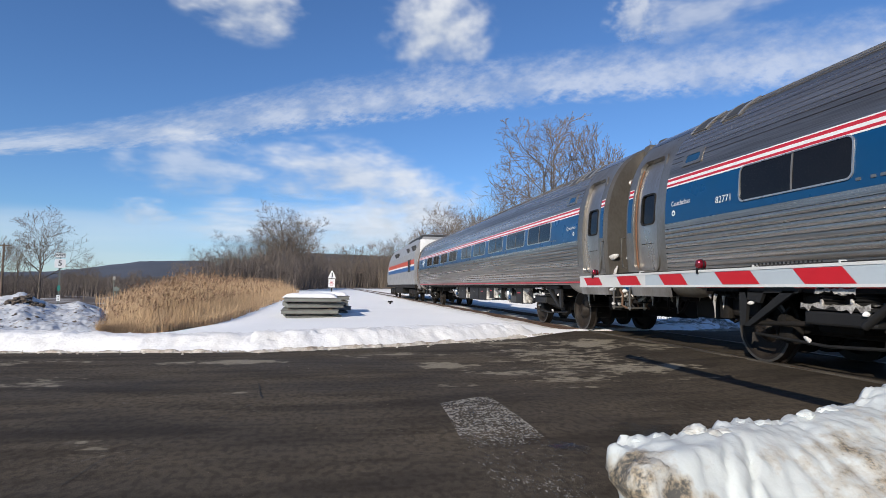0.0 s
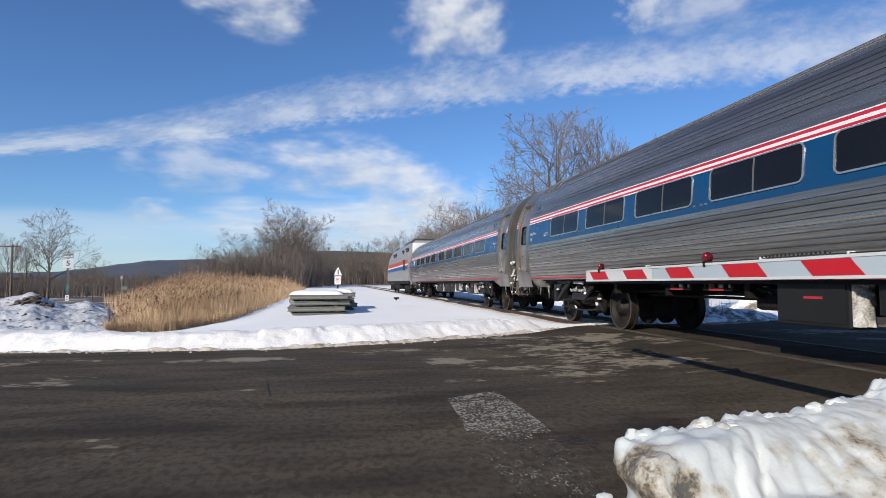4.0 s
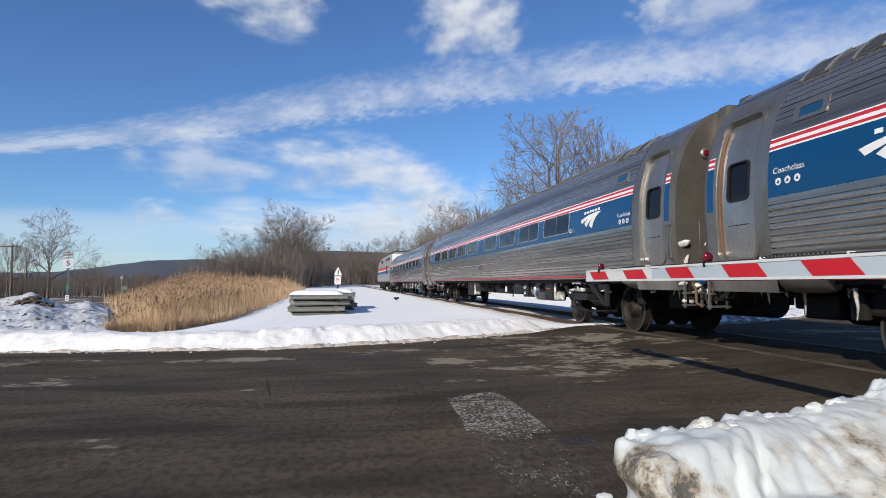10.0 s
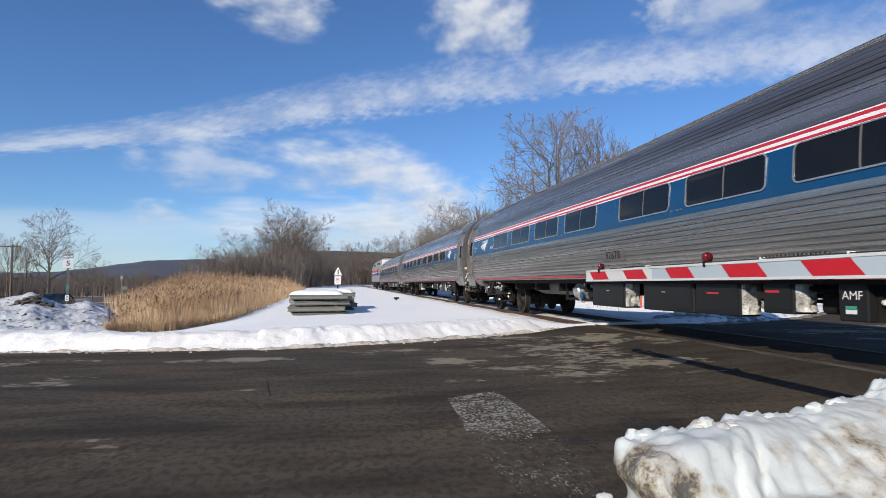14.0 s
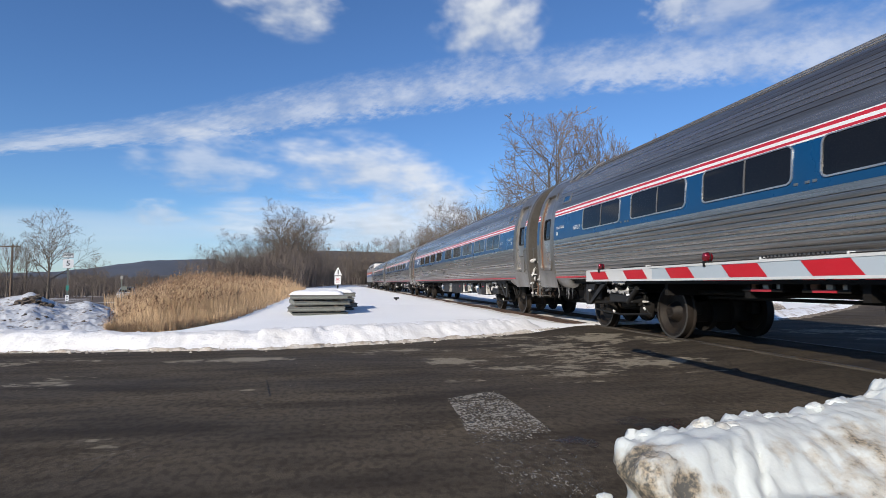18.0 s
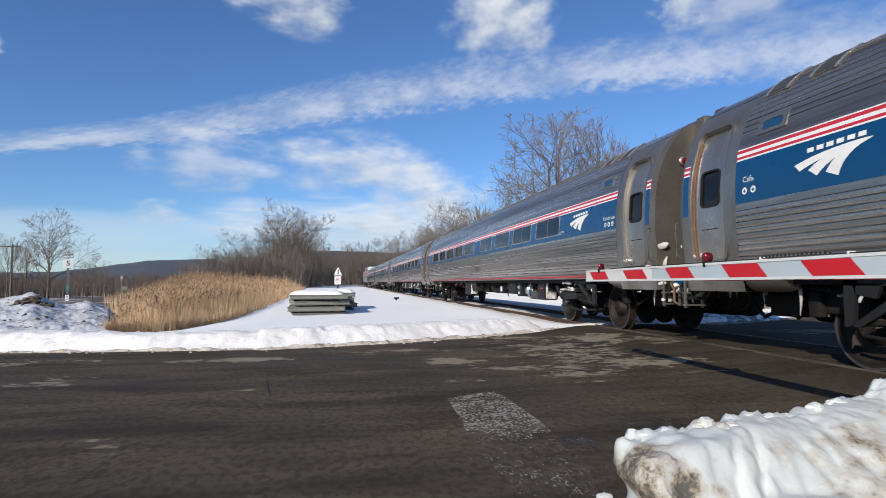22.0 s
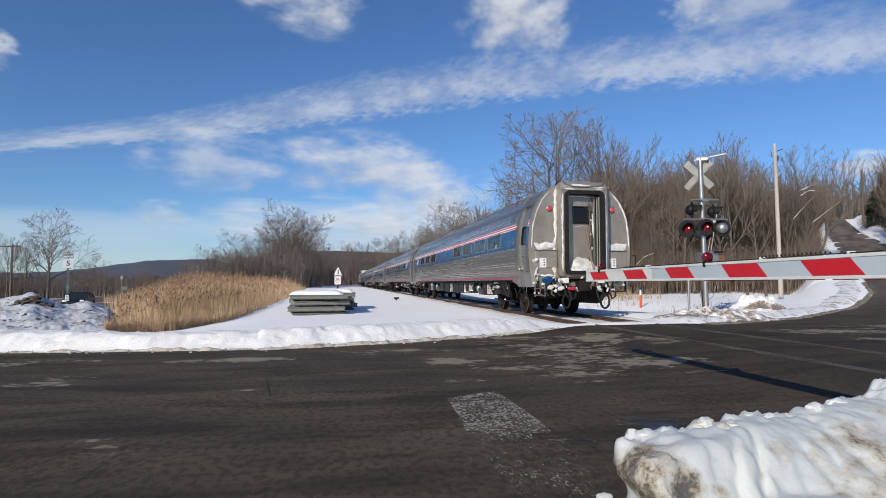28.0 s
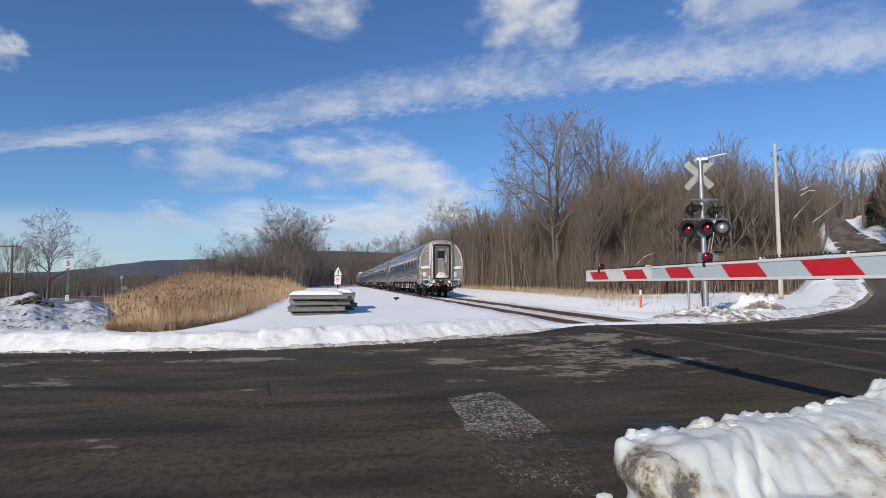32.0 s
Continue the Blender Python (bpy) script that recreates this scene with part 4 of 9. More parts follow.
    for p, q in zip(va, va[1:]):
        for i in range(5):
            bm.faces.new((p[i], p[i + 1], q[i + 1], q[i]))
    part("valance", bm, STEEL_DULL, car, "rounded steel valance", smooth=50)
    # sill plate between jamb and skirt
    bm = bmesh.new()
    slab(bm, *span(d0 - 0.1, 1.60), 1.20, 1.245, 0.018, 0.02, 1)
    part("door_sill", bm, STEEL_DULL, car)


TIMBER_BROWN = material("rusty_cable_cover", (0.13, 0.075, 0.045), 0.8)


def end_wall(car, y, out, full=False):
    """The flat end with its rounded shoulders and the gangway. out: +1 faces forward, -1 faces the rear."""
    zs = [0.84 + (3.3 - 0.84) * k / 16 for k in range(17)]
    pts = [(-half(z) + 0.0, z) for z in zs]
    for k in range(1, 10):
        a = k / 10
        z = 3.3 + (TOP - 3.3) * math.sin(a * math.pi / 2)
        pts.append((-half(z), z))
    outline = pts + [(-x, z) for x, z in pts[::-1]]
    bm = bmesh.new()
    o = [bm.verts.new((x, -y, z)) for x, z in outline]
    i = [bm.verts.new((x * 0.975, -y + out * 0.10, 1.9 + (z - 1.9) * 0.985)) for x, z in outline]
    k = len(outline)
    for a in range(k - 1):
        bm.faces.new((o[a], o[a + 1], i[a + 1], i[a]))
    bm.faces.new(i)
    part("end_wall", bm, END_STEEL if full else END_DARK, car, "weathered stainless steel car end", smooth=40)
    # gangway collar and rubber diaphragm
    f = -y + out * 0.10
    bm = bmesh.new()
    for sx in (-1, 1):
        box(bm, (sx * 0.62, f + out * 0.11, 2.33), (0.16, 0.26, 2.40), bevel=0.03)
    box(bm, (0, f + out * 0.11, 3.565), (1.36, 0.26, 0.31), bevel=0.06)
    box(bm, (0, f + out * 0.07, 1.18), (1.3, 0.2, 0.16), bevel=0.02)
    part("gangway_collar", bm, END_STEEL if full else END_DARK, car, smooth=35)
    bm = bmesh.new()
    a = rounded(-0.575, 0.575, 1.18, 3.47, 0.16)
    b = rounded(-0.475, 0.475, 1.28, 3.37, 0.09)
    va = [bm.verts.new((x, f + out * 0.30, z)) for x, z in a]
    vb = [bm.verts.new((x, f + out * 0.30, z)) for x, z in b]
    vc = [bm.verts.new((x, f + out * 0.02, z)) for x, z in b]
    vd = [bm.verts.new((x, f + out * 0.02, z)) for x, z in a]
    n = len(a)
    for p in range(n):
        q = (p + 1) % n
        bm.faces.new((va[p], va[q], vb[q], vb[p]))
        bm.faces.new((vb[p], vb[q], vc[q], vc[p]))
        bm.faces.new((vd[p], vd[q], va[q], va[p]))
    part("diaphragm", bm, BLACK, car, "black rubber gangway frame", smooth=35)
    # marker lamps
    for sx in (-1, 1):
        bm = bmesh.new()
        lathe(bm, [(0.085, 0), (0.085, 0.03), (0.06, 0.05), (0.0, 0.05)], pose(sx * 0.92, f, 2.98, -90 * out, 0, 0), 18)
        housing = part("marker_lamp", bm, STEEL_DULL, car, smooth=40)
        bm = bmesh.new()
        lathe(bm, [(0.055, 0.045), (0.05, 0.062), (0.03, 0.074), (0.0, 0.078)], pose(sx * 0.92, f, 2.98, -90 * out, 0, 0), 18)
        part("lens", bm, MARKER_RED if full else LAMP_RED, housing, "lit red marker lens" if full else "dark red marker lens", smooth=60)
    # coupler, draft gear, hoses
    bm = bmesh.new()
    box(bm, (0, -y + out * 0.12, 0.88), (0.36, 0.55, 0.28), bevel=0.04)
    box(bm, (0, -y + out * 0.34, 0.88), (0.26, 0.24, 0.30), bevel=0.06)
    box(bm, (0, -y, 1.02), (2.2, 0.2, 0.14), bevel=0.02)
    part("coupler", bm, DARK, car, "dark cast coupler", smooth=35)
    if full or out > 0:
        for sx, sag in ((-0.55, 0.30), (-0.42, 0.36), (0.38, 0.40), (0.55, 0.28), (0.75, 0.34)):
            bm = bmesh.new()
            tube(bm, [(sx, f, 0.98), (sx - 0.02, f + out * 0.12, 0.80), (sx + 0.04, f + out * 0.20, 0.86 - sag), (sx + 0.16, f + out * 0.16, 0.92 - sag), (sx + 0.22, f + out * 0.06, 0.78)], 0.026)
            part("brake_hose", bm, BLACK, car, smooth=60)
    # jumper cables, connector caps, frost on the near corner
    rnd = random.Random(int(y * 7) + 3)
    bm = bmesh.new()
    rod(bm, (-1.08, f, 1.02), (-1.10, f + out * 0.13, 1.0), 0.075, 0.065, n=14)
    part("connector_cap", bm, BLUE, car, "blue cable connector cap", smooth=40)
    for k in range(4):
        bm = bmesh.new()
        x = -1.25 + 0.16 * k
        tube(bm, [(x, f, 1.0), (x + 0.03, f + out * 0.13, 0.86 - 0.04 * k), (x - 0.03, f + out * 0.22, 0.66 + 0.05 * (k % 2)), (x + 0.05, f + out * 0.24, 0.60)], 0.022)
        part("jumper_cable", bm, BLACK if k % 2 else TIMBER_BROWN, car, smooth=60)
    bm = bmesh.new()
    for z in (0.62, 0.80):
        box(bm, (-1.22, f + out * 0.06, z), (0.30, 0.12, 0.025))
    for dx in (-0.14, 0.14):
        box(bm, (-1.22 + dx, f + out * 0.06, 0.78), (0.025, 0.04, 0.40))
    part("end_ladder", bm, STEEL_DULL, car, "small steel end step")
    for k in range(9):
        x = rnd.uniform(-1.38, -0.85)
        lump(car, (x, f + out * rnd.uniform(0.02, 0.10), rnd.uniform(0.68, 1.18)), (rnd.uniform(0.02, 0.05), rnd.uniform(0.02, 0.05), rnd.uniform(0.03, 0.09)), rnd, "white frost on the car end")
    for z, h in ((1.25, 0.16), (1.55, 0.12), (1.06, 0.10)):
        lump(car, (-1.33 + rnd.uniform(-0.03, 0.05), f + out * 0.03, z), (0.05, 0.03, h), rnd, "white frost on the car end")
    for sx in (-1, 1):
        bm = bmesh.new()
        box(bm, (sx * 1.08, f + out * 0.04, 0.72), (0.42, 0.1, 0.03))
        box(bm, (sx * 1.27, f + out * 0.04, 0.88), (0.03, 0.06, 0.34))
        box(bm, (sx * 0.89, f + out * 0.04, 0.88), (0.03, 0.06, 0.34))
        part("end_step", bm, DARK, car)


def coach(name, label, spec, rnd):
    car = thing(name, pose(XC, 0, ZR), label, "railway car", "cars of the train")
    L0, L1 = 1.62, 24.39
    bm = bmesh.new()
    # roof and far flank in one run, near flank in strips
    flank(bm, L0, L1, [(1.06, 0.0)] + fluted(1.073, 1.884, 0.0737, 0.0105, 0.026) + [(B0, 0.0)])
    roof = [(S1, 0.0)] + lv(S1 + 0.004, 2.835, 0, 2) + fluted(2.835, 3.46, 0.078, 0.0105, 0.022)[1:]
    flank(bm, L0, L1, roof)
    part("fluted_side", bm, STEEL, car, "fluted stainless steel side sheet", smooth=25)
    bm = bmesh.new()
    ang = [(3.46 + (TOP - 3.46) * math.sin(k / 8 * math.pi / 2)) for k in range(9)]
    ring = [(-half(z), z) for z in ang] + [(half(z), z) for z in ang[::-1][1:]] + [(half(z), z) for z in [3.4 - 2.36 * k / 24 for k in range(25)]]
    a = [bm.verts.new((x, -0.45, z)) for x, z in ring]
    b = [bm.verts.new((x, -25.56, z)) for x, z in ring]
    for k in range(len(ring) - 1):
        bm.faces.new((a[k], b[k], b[k + 1], a[k + 1]))
    part("roof", bm, STEEL, car, "ribbed grey steel roof", smooth=25)
    # long ribs over the crown
    for k in range(5):
        z = 3.50 + 0.07 * k
        p = skin(0, z, 0.004)
        bm = bmesh.new()
        rod(bm, (p.x, -1.8, p.z), (p.x, -24.2, p.z), 0.011, n=5)
        part("roof_rib", bm, STEEL, car)
    # red line above the sill, and the sill
    bm = bmesh.new()
    slab(bm, L0, L1, 1.075, 1.105, 0.016, 0.012, 1)
    part("sill_stripe", bm, RED, car, "thin red line along the sill")
    bm = bmesh.new()
    flank(bm, L0, L1, [(1.075, 0.0), (1.06, 0.012), (1.035, 0.0)])
    part("side_sill", bm, STEEL_DULL, car)
    # stripes
    for lo, hi, c in STRIPES:
        bm = bmesh.new()
        flank(bm, L0, L1, lv(lo, hi, 0.004, 1))
        part("stripe", bm, RED if c == "red" else WHITE, car)
    # blue band between the windows
    bm = bmesh.new()
    wins = spec["windows"]
    wide = 1.60
    flank(bm, L0, L1, lv(B0, W0, 0.002, 2))
    edge = L0
    for y in wins + [None]:
        if y is None:
            flank(bm, edge, L1, lv(W0, S0 + 0.001, 0.002, 5))
            break
        flank(bm, edge, y, lv(W0, S0 + 0.001, 0.002, 5))
        edge = y + wide
        o = rounded(y, y + wide, W0, S0 + 0.001, 0.075)
        sq = [(y if p < y + wide / 2 else y + wide, W0 if q < 2.31 else S0 + 0.001) for p, q in o]
        va = [bm.verts.new(skin(p, q, 0.002)) for p, q in sq]
        vb = [bm.verts.new(skin(p, q, 0.002)) for p, q in o]
        for i in range(len(o)):
            j = (i + 1) % len(o)
            if (sq[i], sq[j]) != (o[i], o[j]):
                bm.faces.new((va[i], va[j], vb[j], vb[i]))
    part("blue_band", bm, BLUE, car, "glossy blue window band", smooth=25)
    for y in wins:
        o = rounded(y, y + wide, W0, W1 - 0.01, 0.075)
        bm = bmesh.new()
        sheet(bm, o, 0.0055)
        w = part("window", bm, GLASS_CAR, car, "dark tinted window")
        bm = bmesh.new()
        hoop(bm, rounded(y - 0.016, y + wide + 0.016, W0 - 0.018, W1 + 0.004, 0.085), rounded(y + 0.002, y + wide - 0.002, W0 + 0.002, W1 - 0.012, 0.075), 0.016, 0.0)
        part("window_frame", bm, BRIGHT, w, "bright metal frame", smooth=30)
        bm = bmesh.new()
        slab(bm, y + wide * 0.52 - 0.012, y + wide * 0.52 + 0.012, W0, W1 - 0.01, 0.011, 0.006, 3)
        part("mullion", bm, ALU_TANK, w)
    # small vents under some windows
    for y in wins[::2]:
        for k in (-0.16, 0.0, 0.10):
            bm = bmesh.new()
            slab(bm, y + wide + 0.2 + k, y + wide + 0.25 + k, 2.045, 2.075, 0.012, 0.01, 1)
            part("rivet_plate", bm, STEEL_DULL, car)
    # destination glass and roof hatches near both ends
    for y in (1.98, 26.01 - 2.32):
        bm = bmesh.new()
        hoop(bm, rounded(y - 0.07, y + 0.41, 2.80, 3.02, 0.02), rounded(y, y + 0.34, 2.845, 2.965, 0.045), 0.014, 0.0)
        f = part("sign_frame", bm, STEEL_DULL, car, smooth=30)
        bm = bmesh.new()
        sheet(bm, rounded(y, y + 0.34, 2.845, 2.965, 0.045), 0.006)
        part("sign_glass", bm, GLASS_BLUE, f, "blue glass")
    for y in spec["hatches"]:
        bm = bmesh.new()
        slab(bm, y, y + 0.40, 3.36, 3.63, 0.022, 0.03, 4)
        hatch = part("roof_hatch", bm, STEEL_DULL, car, "grey roof hatch with pale edges")
        bm = bmesh.new()
        slab(bm, y + 0.05, y + 0.35, 3.385, 3.605, 0.027, 0.012, 4)
        part("hatch_grille", bm, LOW_GREY, hatch, "dark grille")
        for q in (y + 0.02, y + 0.37):
            bm = bmesh.new()
            slab(bm, q - 0.014, q + 0.014, 3.35, 3.64, 0.034, 0.02, 4)
            part("hatch_edge", bm, BRIGHT, hatch)
    # lettering
    for text, size, y, z in spec["text"]:
        lettering("lettering", text, size, y, z, WHITE, car)
    for y in spec["logo"]:
        # emblem: a bar over three curved bands
        bm = bmesh.new()
        for ex, ez, hx, hz in ((-0.46, 2.235, 0.035, 0.034), (-0.25, 2.150, 0.055, 0.034), (0.0, 2.095, 0.075, 0.026)):
            va, vb = [], []
            for i in range(9):
                t = i / 8
                w = (1 - t) ** 0.7
                px = (1 - t) ** 2 * ex + 2 * t * (1 - t) * (ex * 0.45 + 0.10) + t * t * 0.46
                pz = (1 - t) ** 2 * ez + 2 * t * (1 - t) * (ez + 0.85 * (2.375 - ez)) + t * t * 2.375
                va.append(bm.verts.new(skin(y + px - hx * w - 0.004, pz + hz * w + 0.005, 0.008)))
                vb.append(bm.verts.new(skin(y + px + hx * w, pz - hz * w - 0.005, 0.008)))
            for i in range(8):
                bm.faces.new((va[i], va[i + 1], vb[i + 1], vb[i]))
        for k in range(6):
            u = y - 0.33 + 0.125 * k
            slab(bm, u, u + 0.085, 2.385 + 0.004 * k, 2.435 + 0.004 * k, 0.008, 0.004, 1)
        part("emblem", bm, WHITE, car, "white railway emblem")
    for y, z in spec["icons"]:
        bm = bmesh.new()
        o = [(y + 0.045 * math.cos(6.2832 * k / 16), z + 0.045 * math.sin(6.2832 * k / 16)) for k in range(16)]
        bm.faces.new([bm.verts.new(skin(p, q, 0.008)) for p, q in o])
        icon = part("icon", bm, WHITE, car, "small white round pictogram")
        bm = bmesh.new()
        slab(bm, y - 0.010, y + 0.010, z - 0.022, z + 0.016, 0.011, 0.003, 1)
        slab(bm, y - 0.022, y + 0.022, z - 0.012, z - 0.002, 0.012, 0.003, 1)
        part("pictogram", bm, BLUE, icon)
    if spec["plate"]:
        text, y = spec["plate"]
        bm = bmesh.new()
        slab(bm, y - 0.42, y + 0.42, 1.37, 1.57, 0.02, 0.02, 1)
        plate = part("number_plate", bm, STEEL, car, "steel plate with the car number")
        vs, fs = letters(text, 0.20, 1.15)
        raw("plate_number", [skin(y + v.x, 1.47 + v.y, 0.025) for v in vs], fs, BLACK, plate)
    vestibule(car, True)
    vestibule(car, False)
    end_wall(car, 0.45, 1)
    end_wall(car, 25.56, -1, spec.get("last", False))
    underbelly(car, spec["gear"], rnd)
    wheels = truck(car, 4.13, rnd) + truck(car, 21.87, rnd)
    return car, wheels


GEAR = [("pipes", 2.3, 2.95, 0.6), ("rack", 7.65, 8.35, 0.84), ("rack", 8.65, 9.3, 0.84), ("pipes", 9.4, 10.1, 0.5), ("frosted", 10.15, 11.18, 0.46), ("box", 11.5, 12.2, 0.62), ("pipes", 12.2, 13.2, 0.5), ("tank", 13.35, 15.15, 0.58), ("plate", 15.3, 15.5, 0.66), ("pipes", 15.55, 16.5, 0.5), ("box", 16.55, 17.34, 0.64), ("amf", 17.49, 17.85, 0.55), ("machine", 17.9, 18.64, 0.5), ("low", 18.74, 19.28, 0.5), ("frosted", 19.31, 19.91, 0.5)]
TAIL = [("frosted", 11.45, 12.86, 0.48), ("box", 13.53, 14.98, 0.49), ("frosted", 15.03, 16.02, 0.50), ("frosted", 16.43, 16.94, 0.58), ("pipes", 17.0, 17.4, 0.5), ("amf", 17.55, 17.9, 0.55), ("machine", 17.95, 18.7, 0.5), ("low", 18.84, 19.37, 0.5), ("frosted", 19.4, 20.0, 0.5)]
GEAR_B = [("pipes", 2.3, 2.95, 0.6), ("duct", 6.4, 9.4, 0.7), ("machine", 9.8, 11.3, 0.5)] + TAIL
GEAR_CAFE = [("pipes", 2.3, 2.95, 0.6), ("frosted", 6.0, 6.9, 0.5), ("amf", 7.48, 7.93, 0.55), ("machine", 8.1, 8.9, 0.5), ("low", 9.0, 9.7, 0.5), ("box", 10.0, 11.0, 0.66)] + TAIL
WIN_A = [3.27 + 2.02 * k for k in range(5)] + [13.97 + 2.015 * k for k in range(4)]
WIN_B = [4.53, 6.57, 8.63, 10.67] + [13.24 + 2.04 * k for k in range(4)] + [21.25]
WIN_C = [4.53, 6.54, 8.62, 15.13, 17.16, 19.19, 21.22]
HATCH = [1.75, 2.45, 26.01 - 2.2, 26.01 - 2.9]


def spec_a(number):
    return dict(windows=WIN_A, hatches=HATCH, logo=[22.75], plate=(number, 13.55), gear=GEAR,
                text=[(number, 0.13, 2.97, 2.16), (number, 0.12, 21.8, 2.10), ("Coachclass", 0.105, 2.02, 2.25), ("Coachclass", 0.105, 24.12, 2.19)],
                icons=[(1.85, 2.11), (23.98, 2.07), (24.12, 2.07), (24.26, 2.07)])


def spec_b(number):
    t = [("Coachclass", 0.105, 1.94, 2.27), ("Coachclass", 0.105, 24.05, 2.26)]
    if number:
        t += [(number, 0.13, 4.29, 2.15), (number, 0.12, 23.12, 2.19)]
    return dict(windows=WIN_B, hatches=HATCH, logo=[3.33], plate=(number, 12.97) if number else None, gear=GEAR_B, text=t,
                icons=[(1.79, 2.14), (1.93, 2.14), (2.07, 2.14), (24.2, 2.13)])


def spec_cafe(number):
    return dict(windows=WIN_C, hatches=HATCH + [11.4], logo=[3.1], plate=(number, 12.86), gear=GEAR_CAFE, last=True,
                text=[("Cafe", 0.105, 1.86, 2.26), (number, 0.12, 4.26, 2.15), (number, 0.12, 22.3, 2.13)], icons=[(1.80, 2.12), (1.95, 2.12), (24.2, 2.13)])


def rear_details(car):
    """What only the last car's open end shows: the recessed end door, cocks, hoses, handholds, frost."""
    f = -25.56 - 0.10
    bm = bmesh.new()
    box(bm, (0, f - 0.02, 2.35), (0.92, 0.02, 2.1))
    d = part("end_door", bm, END_STEEL, car, "frosted stainless steel gangway door")
    bm = bmesh.new()
    box(bm, (-0.02, f - 0.035, 2.82), (0.40, 0.02, 0.42), bevel=0.008)
    w = part("door_window", bm, GLASS_CAR, d, "dark square door window")
    bm = bmesh.new()
    for sx, sz, wx, wz in ((-0.23, 2.82, 0.035, 0.5), (0.19, 2.82, 0.035, 0.5), (-0.02, 3.05, 0.45, 0.035), (-0.02, 2.59, 0.45, 0.035)):
        box(bm, (sx, f - 0.045, sz), (wx, 0.03, wz), bevel=0.006)
    part("window_frame", bm, BLACK, w)
    for x, top, foot, r in ((0.22, 3.2, 1.5, 0.011), (0.27, 3.1, 1.36, 0.013)):
        bm = bmesh.new()
        tube(bm, [(x, f - 0.05, top), (x + 0.02, f - 0.10, 0.6 * top + 0.4 * foot), (x - 0.05, f - 0.12, 0.3 * top + 0.7 * foot), (x - 0.03, f - 0.09, foot)], r)
        part("chain", bm, TIMBER, car, "hanging rusty chain", smooth=60)
    # folded gate panels at one side of the doorway
    for x, w, deep in ((0.345, 0.05, 0.10), (0.415, 0.035, 0.14), (0.455, 0.03, 0.19)):
        bm = bmesh.new()
        box(bm, (x, f - deep, 2.31), (w, 0.03, 2.02), bevel=0.008)
        part("folded_gate", bm, STEEL_DULL if w > 0.04 else END_STEEL, car, "folded steel gangway gate")
    for k in range(9):
        bm = bmesh.new()
        box(bm, (0.27 + random.uniform(-0.05, 0.03), f - 0.08, 1.9 + 0.13 * k), (0.04, 0.05, random.uniform(0.04, 0.08)), (random.uniform(0, 40), 0, random.uniform(0, 40)), bevel=0.01)
        part("latch", bm, STEEL_DULL if k % 3 else WHITE, car)
    # crumpled rubber canopy over the gangway
    bm = bmesh.new()
    tube(bm, [(-0.60, f - 0.235, 3.70), (-0.52, f - 0.24, 3.62), (-0.3, f - 0.245, 3.575), (0.1, f - 0.245, 3.57), (0.42, f - 0.245, 3.60), (0.56, f - 0.24, 3.66), (0.60, f - 0.235, 3.71)], 0.022)
    part("canopy_fold", bm, STEEL_DULL, car, "drooping edge of the gangway canopy", smooth=60)
    # handholds over the roof edge
    for sx in (-1, 1):
        bm = bmesh.new()
        tube(bm, [(sx * 0.72, f + 0.1, 3.62), (sx * 0.70, f + 0.02, 3.70), (sx * 0.54, f + 0.02, 3.76), (sx * 0.50, f + 0.1, 3.70)], 0.016)
        part("handhold", bm, DARK, car, smooth=60)
    bm = bmesh.new()
    tube(bm, [(1.52, f, 1.30), (1.60, f - 0.03, 1.30), (1.60, f - 0.03, 1.72), (1.52, f, 1.72)], 0.014)
    part("handhold", bm, DARK, car, smooth=60)
    # lower corner panels with plates, blue connector caps
    for sx in (-1, 1):
        bm = bmesh.new()
        box(bm, (sx * 1.02, f - 0.012, 1.60), (0.62, 0.03, 0.46), bevel=0.012)
        p = part("corner_panel", bm, END_STEEL, car)
        bm = bmesh.new()
        box(bm, (sx * 1.02 - 0.1, f - 0.03, 1.50), (0.19, 0.01, 0.26))
        q = part("notice", bm, WHITE, p, "white notice plate")
        bm = bmesh.new()
        for k in range(3):
            box(bm, (sx * 1.02 - 0.07, f - 0.037, 1.58 - 0.07 * k), (0.035, 0.006, 0.035))
        part("notice_mark", bm, LOW_GREY, q)
        bm = bmesh.new()
        box(bm, (sx * 1.02, f - 0.03, 1.84), (0.66, 0.05, 0.02))
        part("ledge", bm, STEEL_DULL, car)
        bm = bmesh.new()
        rod(bm, (sx * 0.98, f, 1.05), (sx * 0.98, f - 0.14, 1.04), 0.10, 0.09, n=16)
        part("connector_cap", bm, BLUE, car, "blue cable connector cap", smooth=40)
        bm = bmesh.new()
        box(bm, (sx * 0.52, f - 0.1, 1.02), (0.2, 0.12, 0.16), bevel=0.03)
        part("connector_box", bm, WHITE, car, "white cable connector box")
    bm = bmesh.new()
    box(bm, (-0.35, f - 0.16, 0.80), (0.22, 0.10, 0.08), bevel=0.02)
    part("cut_lever", bm, RED, car, "red uncoupling lever")
    bm = bmesh.new()
    ring = [(0.62 + 0.13 * math.cos(k * 0.5236), f - 0.12, 0.46 + 0.2 * math.sin(k * 0.5236)) for k in range(13)]
    tube(bm, ring, 0.028)
    ring = [(-0.50 + 0.11 * math.cos(k * 0.5236), f - 0.12, 0.46 + 0.18 * math.sin(k * 0.5236)) for k in range(13)]
    tube(bm, ring, 0.028)
    part("looped_cable", bm, BLACK, car, "looped black power cable", smooth=60)
    # frost blown into the corners, along the collar, the ledges and the outer rim
    rnd = random.Random(5)
